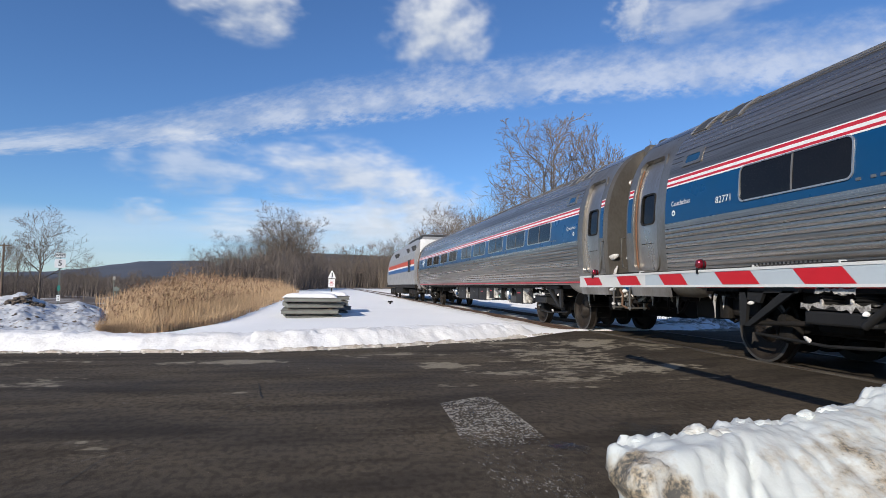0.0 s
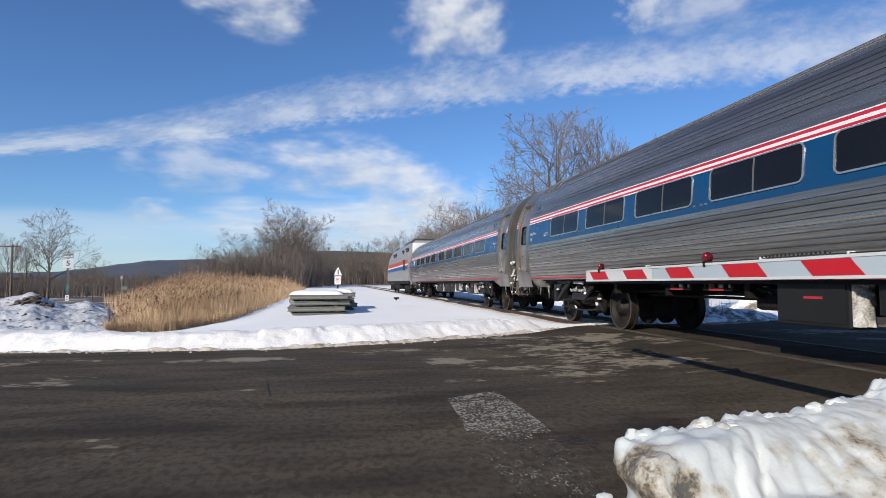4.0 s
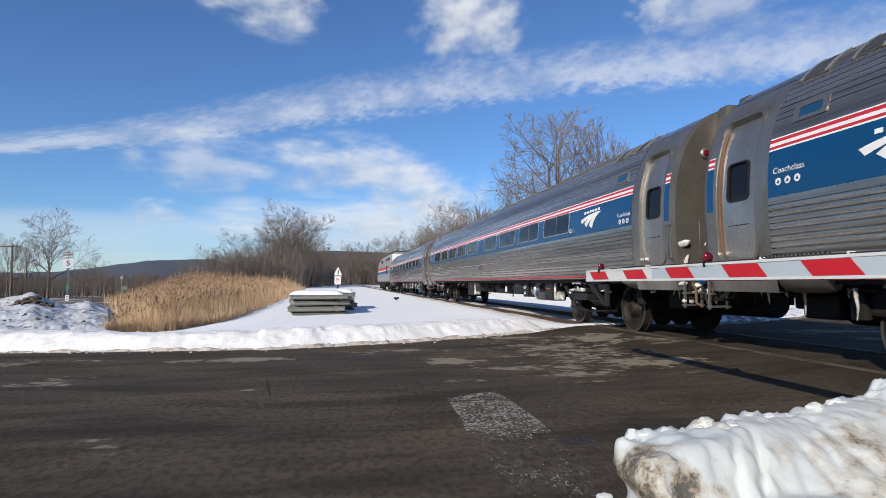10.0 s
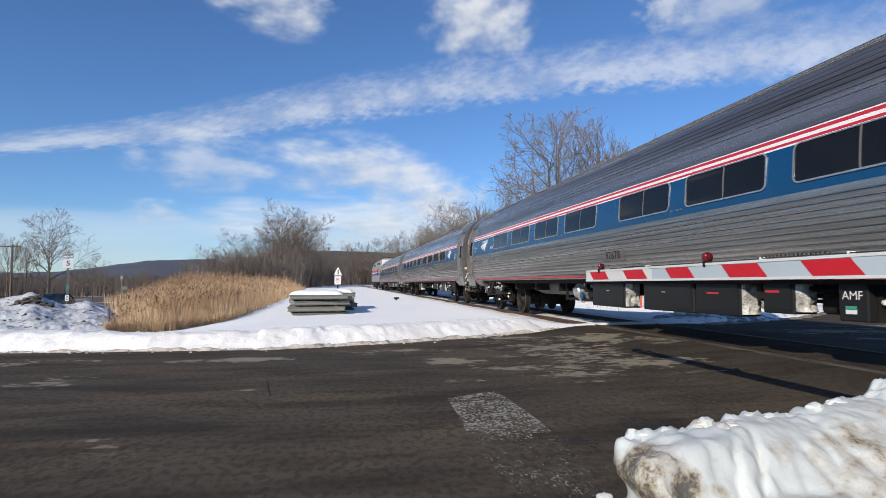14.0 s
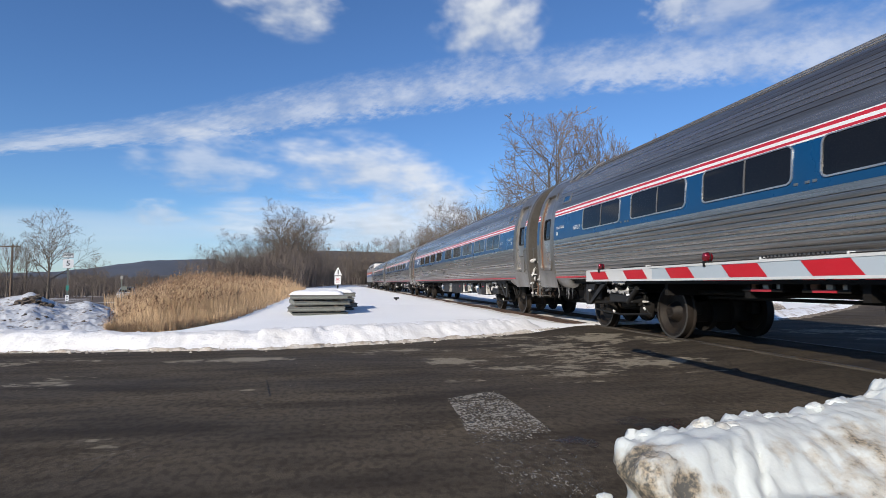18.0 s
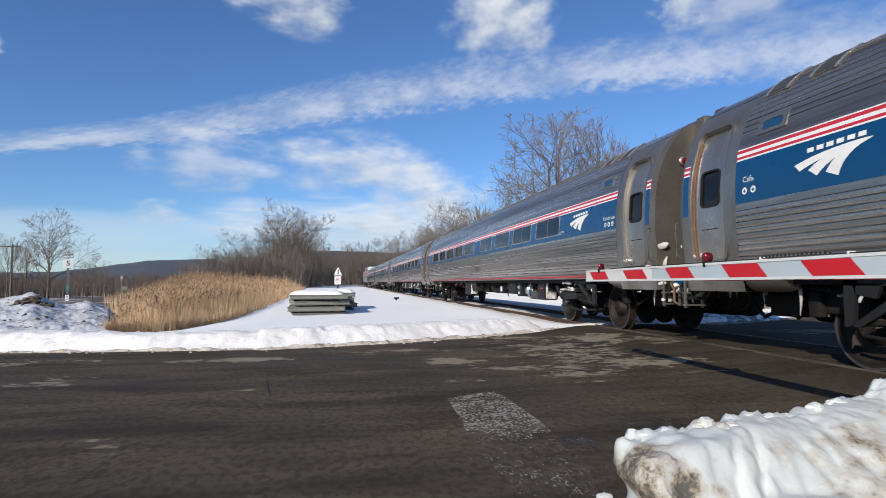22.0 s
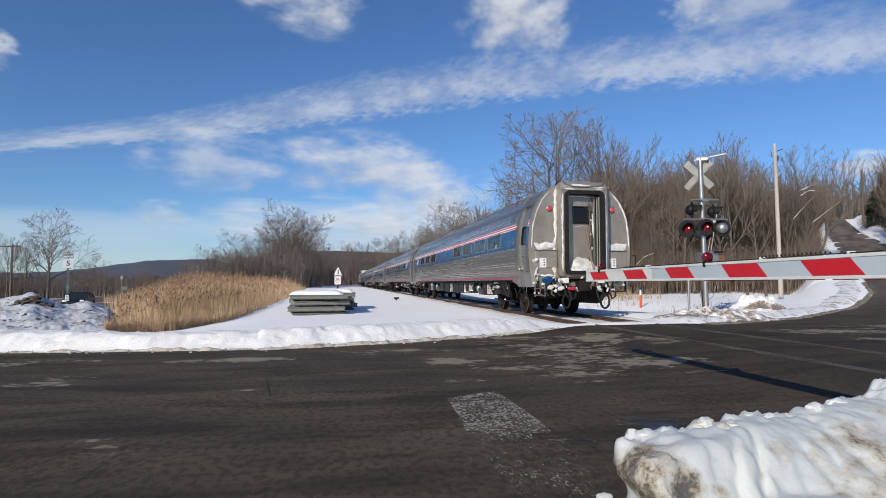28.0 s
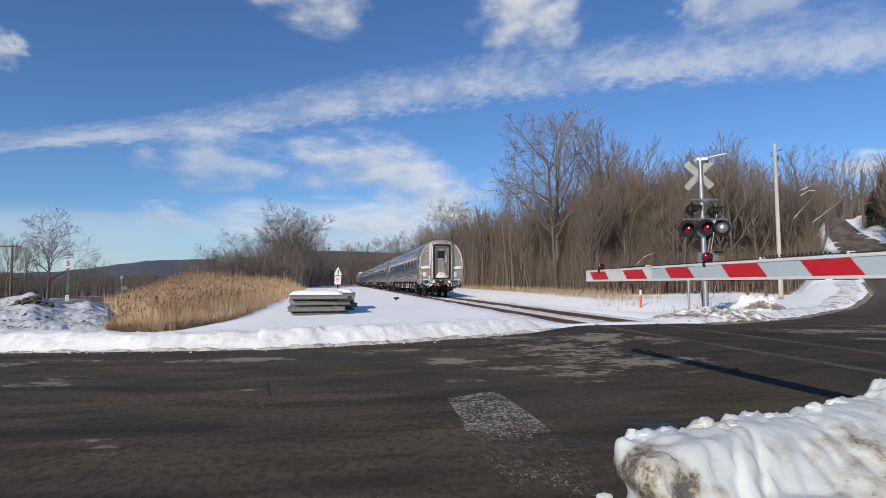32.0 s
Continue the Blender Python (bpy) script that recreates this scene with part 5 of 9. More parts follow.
    def frost(path, r, jitter, label="white frost frozen to the steel"):
        """A thin crust with a ragged edge, lying on the end wall along a path."""
        bm = bmesh.new()
        ps = []
        for p, q in zip(path, path[1:]):
            p, q = Vector(p), Vector(q)
            k = max(2, int((q - p).length / 0.022))
            ps += [p + (q - p) * i / k for i in range(k)]
        ps.append(Vector(path[-1]))
        rows, n = [], 9
        for i, p in enumerate(ps):
            d = (ps[min(i + 2, len(ps) - 1)] - ps[max(i - 2, 0)]).normalized()
            s = d.cross(Vector((0, 1, 0))).normalized()
            end = min(1.0, 0.15 + i * 0.12, 0.15 + (len(ps) - 1 - i) * 0.12)
            row = []
            for side in (-1, 1):
                w = r * end * max(0.12, 0.85 + 1.9 * fbm(p.x * 3 + side * 7, p.z * 3, jitter) + 0.45 * fbm(p.x * 22, p.z * 22 + side * 5, jitter))
                row.append(w)
            ring = []
            for k in range(n):
                u = -1 + 2 * k / (n - 1)
                w = row[0] if u < 0 else row[1]
                high = (1 - u * u) * min(0.022, 0.3 * r) * (1 + 1.5 * fbm(p.x * 14 + u, p.z * 14, jitter + 3)) * end
                ring.append(bm.verts.new(p + s * (u * w) + Vector((0, -0.002 - max(0.0, high), 0))))
            rows.append(ring)
        for u, v in zip(rows, rows[1:]):
            for k in range(n - 1):
                bm.faces.new((u[k], u[k + 1], v[k + 1], v[k]))
        part("frost", bm, FROST, car, label, smooth=70)
    e = f - 0.002
    for sx in (-1, 1):
        frost([(sx * 0.725, e, 3.55), (sx * 0.735, e, 2.9), (sx * 0.735, e, 2.25), (sx * 0.77, e, 1.95)], 0.055 if sx < 0 else 0.025, 1.0 + sx)
        frost([(sx * 0.74, e, 2.10), (sx * 0.82, e, 1.965), (sx * 1.05, e, 1.945), (sx * 1.25, e, 1.96), (sx * 1.36, e, 2.04)], 0.10, 5.0 + sx)
        frost([(sx * 0.78, e, 1.98), (sx * 0.79, e, 1.6), (sx * 0.76, e, 1.12)], 0.060, 6.0 + sx)
        frost([(sx * half(z) * 0.955, e, 1.9 + (z - 1.9) * 0.98) for z in (1.9, 2.2, 2.6, 2.95, 3.25, 3.5)], 0.016 if sx < 0 else 0.034, 7.0 + sx)
        frost([(sx * 0.62, f - 0.242, 3.40), (sx * 0.63, f - 0.242, 2.5), (sx * 0.63, f - 0.242, 1.25)], 0.030 if sx < 0 else 0.014, 3.0 + sx)
        frost([(sx * 1.30, e, 1.16), (sx * 1.05, e, 1.13), (sx * 0.74, e, 1.16)], 0.050, 9.0 + sx)
    frost([(-0.60, f - 0.243, 3.57), (-0.3, f - 0.243, 3.60), (0.1, f - 0.243, 3.59), (0.60, f - 0.243, 3.56)], 0.032, 13.0)
    frost([(-0.58, f - 0.243, 3.50), (-0.45, f - 0.243, 3.52), (-0.25, f - 0.243, 3.49)], 0.028, 14.0)
    frost([(0.30, f - 0.243, 3.49), (0.45, f - 0.243, 3.52), (0.58, f - 0.243, 3.50)], 0.024, 15.0)
    frost([(-0.42, f - 0.037, 3.33), (0.05, f - 0.037, 3.34), (0.40, f - 0.037, 3.30)], 0.022, 16.0)
    frost([(-0.20, f - 0.037, 2.50), (0.02, f - 0.037, 2.52), (0.18, f - 0.037, 2.50)], 0.014, 18.0)
    frost([(0.30, f - 0.125, 2.85), (0.29, f - 0.125, 2.6), (0.31, f - 0.125, 2.2)], 0.026, 19.0)
    # drift blown into the gangway
    bm = bmesh.new()
    n = 18
    back, front = [], []
    for i in range(n + 1):
        u = i / n
        h = 0.10 + 0.26 * math.sin(u * math.pi) ** 0.8 + 0.10 * fbm(u * 4, 3.0)
        back.append(bm.verts.new((-0.46 + 0.92 * u, f - 0.035, 1.28 + h)))
        front.append((bm.verts.new((-0.46 + 0.92 * u, f - 0.12, 1.29 + h * 0.72)), bm.verts.new((-0.46 + 0.92 * u, f - 0.24, 1.285 + 0.02 * fbm(u * 9, 5.0)))))
    for i in range(n):
        bm.faces.new((back[i], back[i + 1], front[i + 1][0], front[i][0]))
        bm.faces.new((front[i][0], front[i + 1][0], front[i + 1][1], front[i][1]))
    part("snow_drift", bm, SNOW_TRAIN, car, "snow drifted into the gangway", smooth=60)
    for dx in (0.0, 0.06):
        bm = bmesh.new()
        tube(bm, [(0.06 + dx, f - 0.06, 2.55), (0.09 + dx, f - 0.12, 2.2), (0.16 + dx * 0.6, f - 0.20, 1.75), (0.20 + dx * 0.4, f - 0.32, 1.30), (0.19, f - 0.36, 1.02), (0.12 - dx, f - 0.34, 0.80)], 0.009)
        part("rope", bm, ROPE, car, "tan rope hanging out of the gangway", smooth=60)
    # ragged frost on the coupler and the cables
    for k in range(24):
        x, z = rnd.uniform(-1.2, 1.2), rnd.uniform(0.72, 1.12)
        r = rnd.uniform(0.014, 0.045)
        bm = bmesh.new()
        bmesh.ops.create_icosphere(bm, subdivisions=3, radius=1)
        for v in bm.verts:
            c = v.co * 1.6
            v.co *= 0.7 + 1.9 * abs(fbm(c.x + k, c.y, c.z, 4))
        bm.transform(pose(x, f - rnd.uniform(0.06, 0.24), z, 0, rnd.uniform(-40, 40), 0) @ Matrix.Diagonal((r * rnd.uniform(0.8, 2.0), r * 0.6, r * rnd.uniform(0.5, 1.6), 1)))
        part("packed_snow", bm, FROST, car, "white frost round the coupler", smooth=40)


FROST = material("crusted_frost", (0.74, 0.725, 0.70), 0.6, 0.0, (0.46, 0.43, 0.39), 9, 0.8, 60, 0.4, 0.01)
ROPE = material("tan_rope", (0.34, 0.22, 0.16), 0.85)
LOCO_GREY = material("grey_locomotive_paint", (0.30, 0.30, 0.30), 0.5, 0.2, (0.2, 0.2, 0.2), 2, 0.5, 30, 0.05)
LOCO_BLACK = material("black_roof_paint", (0.03, 0.03, 0.03), 0.6)
LOCO_BLUE = material("dark_blue_stripe", (0.02, 0.10, 0.28), 0.4)
LOCO_RED = material("orange_red_stripe", (0.55, 0.07, 0.03), 0.4)


def locomotive():
    car = thing("locomotive", pose(XC, 0, 0), "grey diesel locomotive with red, white and blue stripes", "locomotive", "cars of the train")
    L = 20.6
    prof = [(-1.45, 1.1), (-1.50, 1.5), (-1.50, 2.6), (-1.46, 3.2), (-1.25, 3.75), (-0.95, 4.18), (0.95, 4.18), (1.25, 3.75), (1.46, 3.2), (1.50, 2.6), (1.50, 1.5), (1.45, 1.1)]
    bm = bmesh.new()
    prism(bm, prof, Matrix(((1, 0, 0, 0), (0, 0, 1, 0.4), (0, 1, 0, 0), (0, 0, 0, 1))), L - 3.2)
    part("hood", bm, LOCO_GREY, car)
    bm = bmesh.new()
    nose = [(x * 0.93, 1.1 + (z - 1.1) * 0.72) for x, z in prof]
    a = [bm.verts.new((x, L - 2.8, z)) for x, z in prof]
    b = [bm.verts.new((x, L - 0.2, z)) for x, z in nose]
    for k in range(len(prof)):
        j = (k + 1) % len(prof)
        bm.faces.new((a[k], a[j], b[j], b[k]))
    bm.faces.new(b)
    part("nose", bm, LOCO_GREY, car)
    for lo, hi, mat in ((2.02, 2.30, LOCO_BLUE), (2.30, 2.42, WHITE), (2.42, 2.72, LOCO_RED)):
        bm = bmesh.new()
        for s in (-1, 1):
            box(bm, (s * 1.506, L / 2 - 1.0, (lo + hi) / 2), (0.012, L - 3.2, hi - lo))
        part("stripe", bm, mat, car)
    bm = bmesh.new()
    box(bm, (0, 4.0, 4.24), (1.9, 6.6, 0.20), bevel=0.04)
    box(bm, (0, 1.2, 4.16), (2.1, 1.5, 0.24), bevel=0.04)
    part("radiator_roof", bm, LOCO_BLACK, car, "black radiator roof")
    for y in (0.9, 1.6, 4.2, 10.5, 11.3, 12.1):
        bm = bmesh.new()
        box(bm, (-1.40, y, 3.42), (0.14, 0.5, 0.42), (0, -20, 0))
        part("grille", bm, LOCO_BLACK, car, "black louvre")
    for y in (2.6, 3.4):
        bm = bmesh.new()
        box(bm, (-1.512, y, 2.36), (0.02, 0.55, 0.85))
        part("hood_door", bm, DARK_BOX, car)
    bm = bmesh.new()
    box(bm, (0, 0.36, 2.6), (2.3, 0.08, 2.8), bevel=0.02)
    part("rear_wall", bm, WHITE, car, "light grey rear wall")
    bm = bmesh.new()
    box(bm, (0, 0.30, 2.25), (0.8, 0.06, 1.9))
    part("rear_door", bm, DARK_BOX, car)
    bm = bmesh.new()
    box(bm, (0, L / 2, 0.98), (2.9, L - 1.0, 0.22))
    box(bm, (0, L / 2, 0.70), (2.7, 5.0, 0.62), bevel=0.15)
    part("underframe", bm, DARK, car)
    for y in (3.2, L - 4.2):
        bm = bmesh.new()
        box(bm, (0, y, 0.62), (2.2, 0.6, 0.3), bevel=0.05)
        for s in (-1, 1):
            box(bm, (s * 1.12, y, 0.62), (0.2, 3.9, 0.34), bevel=0.05)
            for d in (-1.4, 0, 1.4):
                box(bm, (s * 1.16, y + d, 0.5), (0.18, 0.5, 0.5), bevel=0.05)
        part("truck_frame", bm, DARK, car, smooth=30)
        for d in (-1.37, 1.37):
            for s in (-1, 1):
                o = new("wheel", WHEEL_MESH)
                o.parent = car
                o.matrix_basis = pose(s * 0.755, y + d, 0.457) @ (Matrix.Rotation(math.pi, 4, "Z") if s > 0 else Matrix())
    return car


w_ob, t_ob = wheel_mesh(), tread_mesh()
WHEEL_MESH, TREAD_MESH = w_ob.data, t_ob.data
bpy.data.objects.remove(w_ob)
bpy.data.objects.remove(t_ob)
TRAIN = []
for k, (label, spec) in enumerate([
        ("stainless passenger coach with a blue window band", spec_b("")),
        ("fluted stainless coach numbered 82771, blue band", spec_a("82771")),
        ("fluted stainless coach numbered 82678, blue band", spec_b("82678")),
        ("fluted stainless coach numbered 82732, blue band", spec_a("82732")),
        ("fluted stainless cafe car numbered 48172, open rear end", spec_cafe("48172"))]):
    TRAIN.append((*coach("passenger_car", label, spec, random.Random(10 + k)), 48.73 - 26.01 * k))
rear_details(TRAIN[-1][0])
LOCO = locomotive()
# the coupling ahead of the train's reference point, metres along the track
ADVANCE = [(0.0, -13.16), (0.5, -12.52), (1.0, -11.84), (2.0, -10.27), (3.0, -8.45), (3.5, -7.46), (4.5, -5.25), (5.5, -2.77), (6.0, -1.45), (7.0, 1.28), (8.0, 4.23), (9.0, 7.43), (10.0, 10.83), (11.0, 14.39), (12.0, 18.12), (13.0, 22.12), (14.0, 26.13), (14.5, 28.21), (15.5, 32.45), (16.5, 36.93), (17.0, 39.19), (17.4, 40.98), (18.0, 43.77), (19.0, 48.52), (20.0, 53.4), (21.0, 58.34), (22.0, 63.42), (23.0, 68.72), (24.0, 74.16), (25.0, 79.32), (25.5, 82.05), (26.5, 87.45), (27.5, 92.93), (28.0, 95.6), (29.0, 101.12), (30.0, 106.65), (31.0, 112.15), (32.0, 117.65)]

# ---- track, crossing, trackside things ----


def track():
    tr = thing("railway_track", pose(XC, 0, ZR), "straight railway track with rusty rails half buried in snow", "track", kind="structure")
    prof = [(-0.037, 0.004), (-0.037, -0.03), (-0.012, -0.045), (-0.012, -0.13), (-0.07, -0.145), (-0.07, -0.16), (0.07, -0.16), (0.07, -0.145), (0.012, -0.13), (0.012, -0.045), (0.037, -0.03), (0.037, 0.004)]
    for s in (-0.755, 0.755):
        bm = bmesh.new()
        prism(bm, prof, Matrix(((1, 0, 0, s), (0, 0, 1, -60), (0, 1, 0, 0), (0, 0, 0, 1))), 620)
        r = part("rail", bm, RAIL, tr)
        bm = bmesh.new()
        box(bm, (s, 250, 0.006), (0.05, 620, 0.003))
        part("rail_head", bm, RAIL_TOP, r, "bright worn running surface")
    # dark flangeways and pale worn seal strips along the rails in the road
    bm, bd = bmesh.new(), bmesh.new()
    for s in (-0.755, 0.755):
        for k, w in ((-0.075, 0.014), (-0.135, 0.020)):
            y = -2.0
            while y < 11.9:
                n = 0.25 + 1.0 * random.random()
                box(bm, (s + k + random.uniform(-0.006, 0.006), y + n / 2, 0.003), (w * random.uniform(0.75, 1.2), n - 0.02, 0.014), (0, 0, random.uniform(-0.4, 0.4)), bevel=0.004)
                y += n + (0.45 * random.random() if random.random() < 0.55 else 0)
        box(bd, (s + 0.052, 5.0, 0.001), (0.03, 14.0, 0.006))
    tagged(part("seal_strip", bm, CROSSING, tr, "salt-bleached seal strips beside the rails"), kind="stuff")
    tagged(part("flangeway", bd, BLACK, tr, "dark flangeway groove"), kind="stuff")
    # sleepers where the snow lets them show
    bm = bmesh.new()
    for k in range(170):
        y = 12.6 + k * 0.54
        box(bm, (0, y, -0.20), (2.55, 0.22, 0.12), (0, 0, random.uniform(-1, 1)))
    tagged(part("sleeper", bm, TIMBER, tr, "dark timber sleepers under snow"), kind="stuff")
    # snow lying between and beside the rails
    for a, b, top in ((-0.66, 0.66, -0.045), (-1.8, -0.86, -0.03), (0.86, 1.9, -0.02)):
        vs, fs, n = [], [], 8
        rows = 420
        for r in range(rows):
            y = 12.3 + r * 0.22 if r < 300 else 12.3 + 300 * 0.22 + (r - 300) * 2.4
            for c in range(n):
                u = c / (n - 1)
                x = a + (b - a) * u
                z = top - 0.10 * (1 - math.sin(u * math.pi)) ** 3 + 0.07 * fbm(x * 1.6 + 9, y * 0.5) + 0.03 * fbm(x * 6, y * 5)
                vs.append((x, y, z - 0.05 * sm(13.4, 12.3, y)))
        for r in range(rows - 1):
            for c in range(n - 1):
                fs.append((r * n + c, r * n + c + 1, (r + 1) * n + c + 1, (r + 1) * n + c))
        raw("snow_strip", vs, fs, SNOW_GRIT, tr, "trodden snow along the rails", smooth=60)


CROSSING = material("bleached_seal", (0.105, 0.088, 0.066), 0.85, 0.0, (0.02, 0.017, 0.013), 5, 1.0, 50, 0.4, 0.008, (1, 0.2, 1), island=0.25)
SNOW_GRIT = material("gritty_snow", (0.88, 0.865, 0.835), 0.75, 0.0, (0.50, 0.43, 0.34), 1.3, 0.75, 16, 0.5, 0.03)
ARM_WHITE = material("reflective_white_panel", (0.62, 0.62, 0.60), 0.4, 0.0, (0.5, 0.49, 0.46), 4, 0.5, 60, 0.05)
ARM_GREY = material("reflective_grey_panel", (0.42, 0.47, 0.50), 0.4, 0.0, (0.35, 0.39, 0.42), 3, 0.4, 60, 0.05)
ARM_RED = material("reflective_red_panel", (0.50, 0.008, 0.016), 0.55, 0.0, (0.42, 0.01, 0.016), 4, 0.4, 60, 0.05)
ALU = material("weathered_aluminium", (0.40, 0.40, 0.39), 0.45, 0.8, (0.28, 0.27, 0.26), 5, 0.5, 50, 0.08)
BLADE = material("grey_sheet_metal", (0.16, 0.16, 0.155), 0.5, 0.4, (0.15, 0.15, 0.145), 4, 0.6, 40, 0.05)
SIGNAL_BLACK = material("matt_black_signal", (0.007, 0.007, 0.008), 0.6, 0.0, (0.016, 0.016, 0.016), 5, 0.5, 50, 0.05, Specular_IOR_Level=0.25)


def gate_lamp(parent, y, z, s=1.0):
    bm = bmesh.new()
    lathe(bm, [(0.030 * s, -0.030), (0.058 * s, -0.026), (0.066 * s, -0.010), (0.066 * s, 0.010), (0.058 * s, 0.026), (0.03 * s, 0.030)], pose(0, y, z, 0, 90, 0) @ pose(0, 0, 0, 0, 0, 0), 20)
    lamp = part("lamp", bm, LAMP_RED, parent, "red gate lamp, lit", smooth=45)
    bm = bmesh.new()
    lathe(bm, [(0.066 * s, -0.006), (0.070 * s, -0.006), (0.070 * s, 0.006), (0.066 * s, 0.006)], pose(0, y, z, 0, 90, 0), 20)
    box(bm, (0, y, z - 0.062 * s), (0.05, 0.05, 0.03), bevel=0.005)
    box(bm, (0, y, z - 0.085 * s), (0.075, 0.018, 0.045))
    box(bm, (0.02, y - 0.04, z - 0.075 * s), (0.03, 0.05, 0.02))
    part("lamp_bracket", bm, SIGNAL_BLACK, lamp)
    bm = bmesh.new()
    bmesh.ops.create_icosphere(bm, subdivisions=2, radius=0.011 * s, matrix=pose(-0.026, y - 0.02, z + 0.015))
    part("diode", bm, LED_RED, lamp, smooth=60)


def crossing_gate():
    g = thing("crossing_gate", pose(2.83, 0, 0), "lowered red and white level crossing barrier arm", "crossing gate")
    lo, hi = (lambda y: 1.053 + (6.2 - y) * 0.0026), (lambda y: 1.158 + (6.2 - y) * 0.0066)
    for a, b, mat, name in ((6.18, 4.76, ARM_WHITE, "arm_tip"), (4.76, -0.2, ARM_GREY, "arm")):
        bm = bmesh.new()
        t = 0.018 if name == "arm_tip" else 0.024
        vs = [bm.verts.new((x, y, f(y))) for y in (a, b) for f in (lo, hi) for x in (-t, t)]
        for q in ((0, 1, 3, 2), (4, 6, 7, 5), (0, 4, 5, 1), (2, 3, 7, 6), (0, 2, 6, 4), (1, 5, 7, 3)):
            bm.faces.new([vs[i] for i in q])
        arm = part(name, bm, mat, g, "white panelled barrier arm")
        bm = bmesh.new()
        for f, o in ((lo, -0.001), (hi, 0.001)):
            for y0, y1 in ((a, b),):
                m = [bm.verts.new((x, y, f(y) + o + dz)) for y in (y0, y1) for dz in (-0.009, 0.009) for x in (-t - 0.005, t + 0.005)]
                for q in ((0, 1, 3, 2), (4, 6, 7, 5), (0, 4, 5, 1), (2, 3, 7, 6), (0, 2, 6, 4), (1, 5, 7, 3)):
                    bm.faces.new([m[i] for i in q])
        part("edge_channel", bm, ARM_WHITE, arm)
    # red bands, slanted
    for y0, y1 in ((6.07, 5.70), (5.31, 4.93), (4.54, 4.21), (3.79, 3.42), (3.05, 2.70), (2.30, 1.95), (1.55, 1.2)):
        bm = bmesh.new()
        t = 0.022 if y0 > 4.76 else 0.028
        for s in (-1, 1):
            vs = [bm.verts.new((s * t, y, z)) for y, z in ((y0, hi(y0) - 0.012), (y1, hi(y1) - 0.012), (y1 - 0.09, lo(y1) + 0.010), (y0 - 0.09, lo(y0) + 0.010))]
            bm.faces.new(vs)
        part("red_band", bm, ARM_RED, g, "red reflective band")
    for y0, y1 in ((4.02, 3.35), (3.05, 2.92), (2.83, 2.70), (2.62, 2.30)):
        bm = bmesh.new()
        vs = [bm.verts.new((x, y, lo(y) + dz)) for y in (y0, y1) for dz in (-0.016, -0.011) for x in (-0.02, 0.02)]
        for q in ((0, 1, 3, 2), (4, 6, 7, 5), (0, 4, 5, 1), (2, 3, 7, 6), (0, 2, 6, 4), (1, 5, 7, 3)):
            bm.faces.new([vs[i] for i in q])
        part("red_edging", bm, ARM_RED, g, "thin red tape under the arm")
    gate_lamp(g, 5.83, 1.205, 0.50)
    gate_lamp(g, 3.99, 1.228, 0.60)
    # coiled cable tied along the top
    bm = bmesh.new()
    pts = []
    for k in range(900):
        y = 5.6 - k * 0.0055
        coil = 0.018 * sm(3.46, 3.36, y) * sm(2.80, 2.88, y) + 0.008 * sm(5.35, 5.25, y) * sm(4.85, 4.95, y)
        pts.append((-0.012 + 0.010 * math.cos(k * 1.02), y, hi(y) + 0.016 + coil * (0.5 + 0.5 * math.sin(k * 1.02))))
    tube(bm, pts, 0.0036, 5)
    part("cable", bm, BLACK, g, "thin black cable on the arm")
    for y in (4.86, 3.40, 2.72, 1.9):
        bm = bmesh.new()
        box(bm, (0, y, hi(y) + 0.012), (0.05, 0.014, 0.03), bevel=0.004)
        part("cable_clip", bm, ARM_WHITE, g)
    # mechanism at the arm's root
    bm = bmesh.new()
    box(bm, (0.05, -0.25, 0.98), (0.36, 0.5, 0.6), bevel=0.03)
    rod(bm, (0.05, -0.35, 0.0), (0.05, -0.35, 3.6), 0.065, n=14)
    box(bm, (0.05, -0.35, 0.06), (0.45, 0.45, 0.12), bevel=0.02)
    part("mechanism", bm, ALU, g, smooth=35)


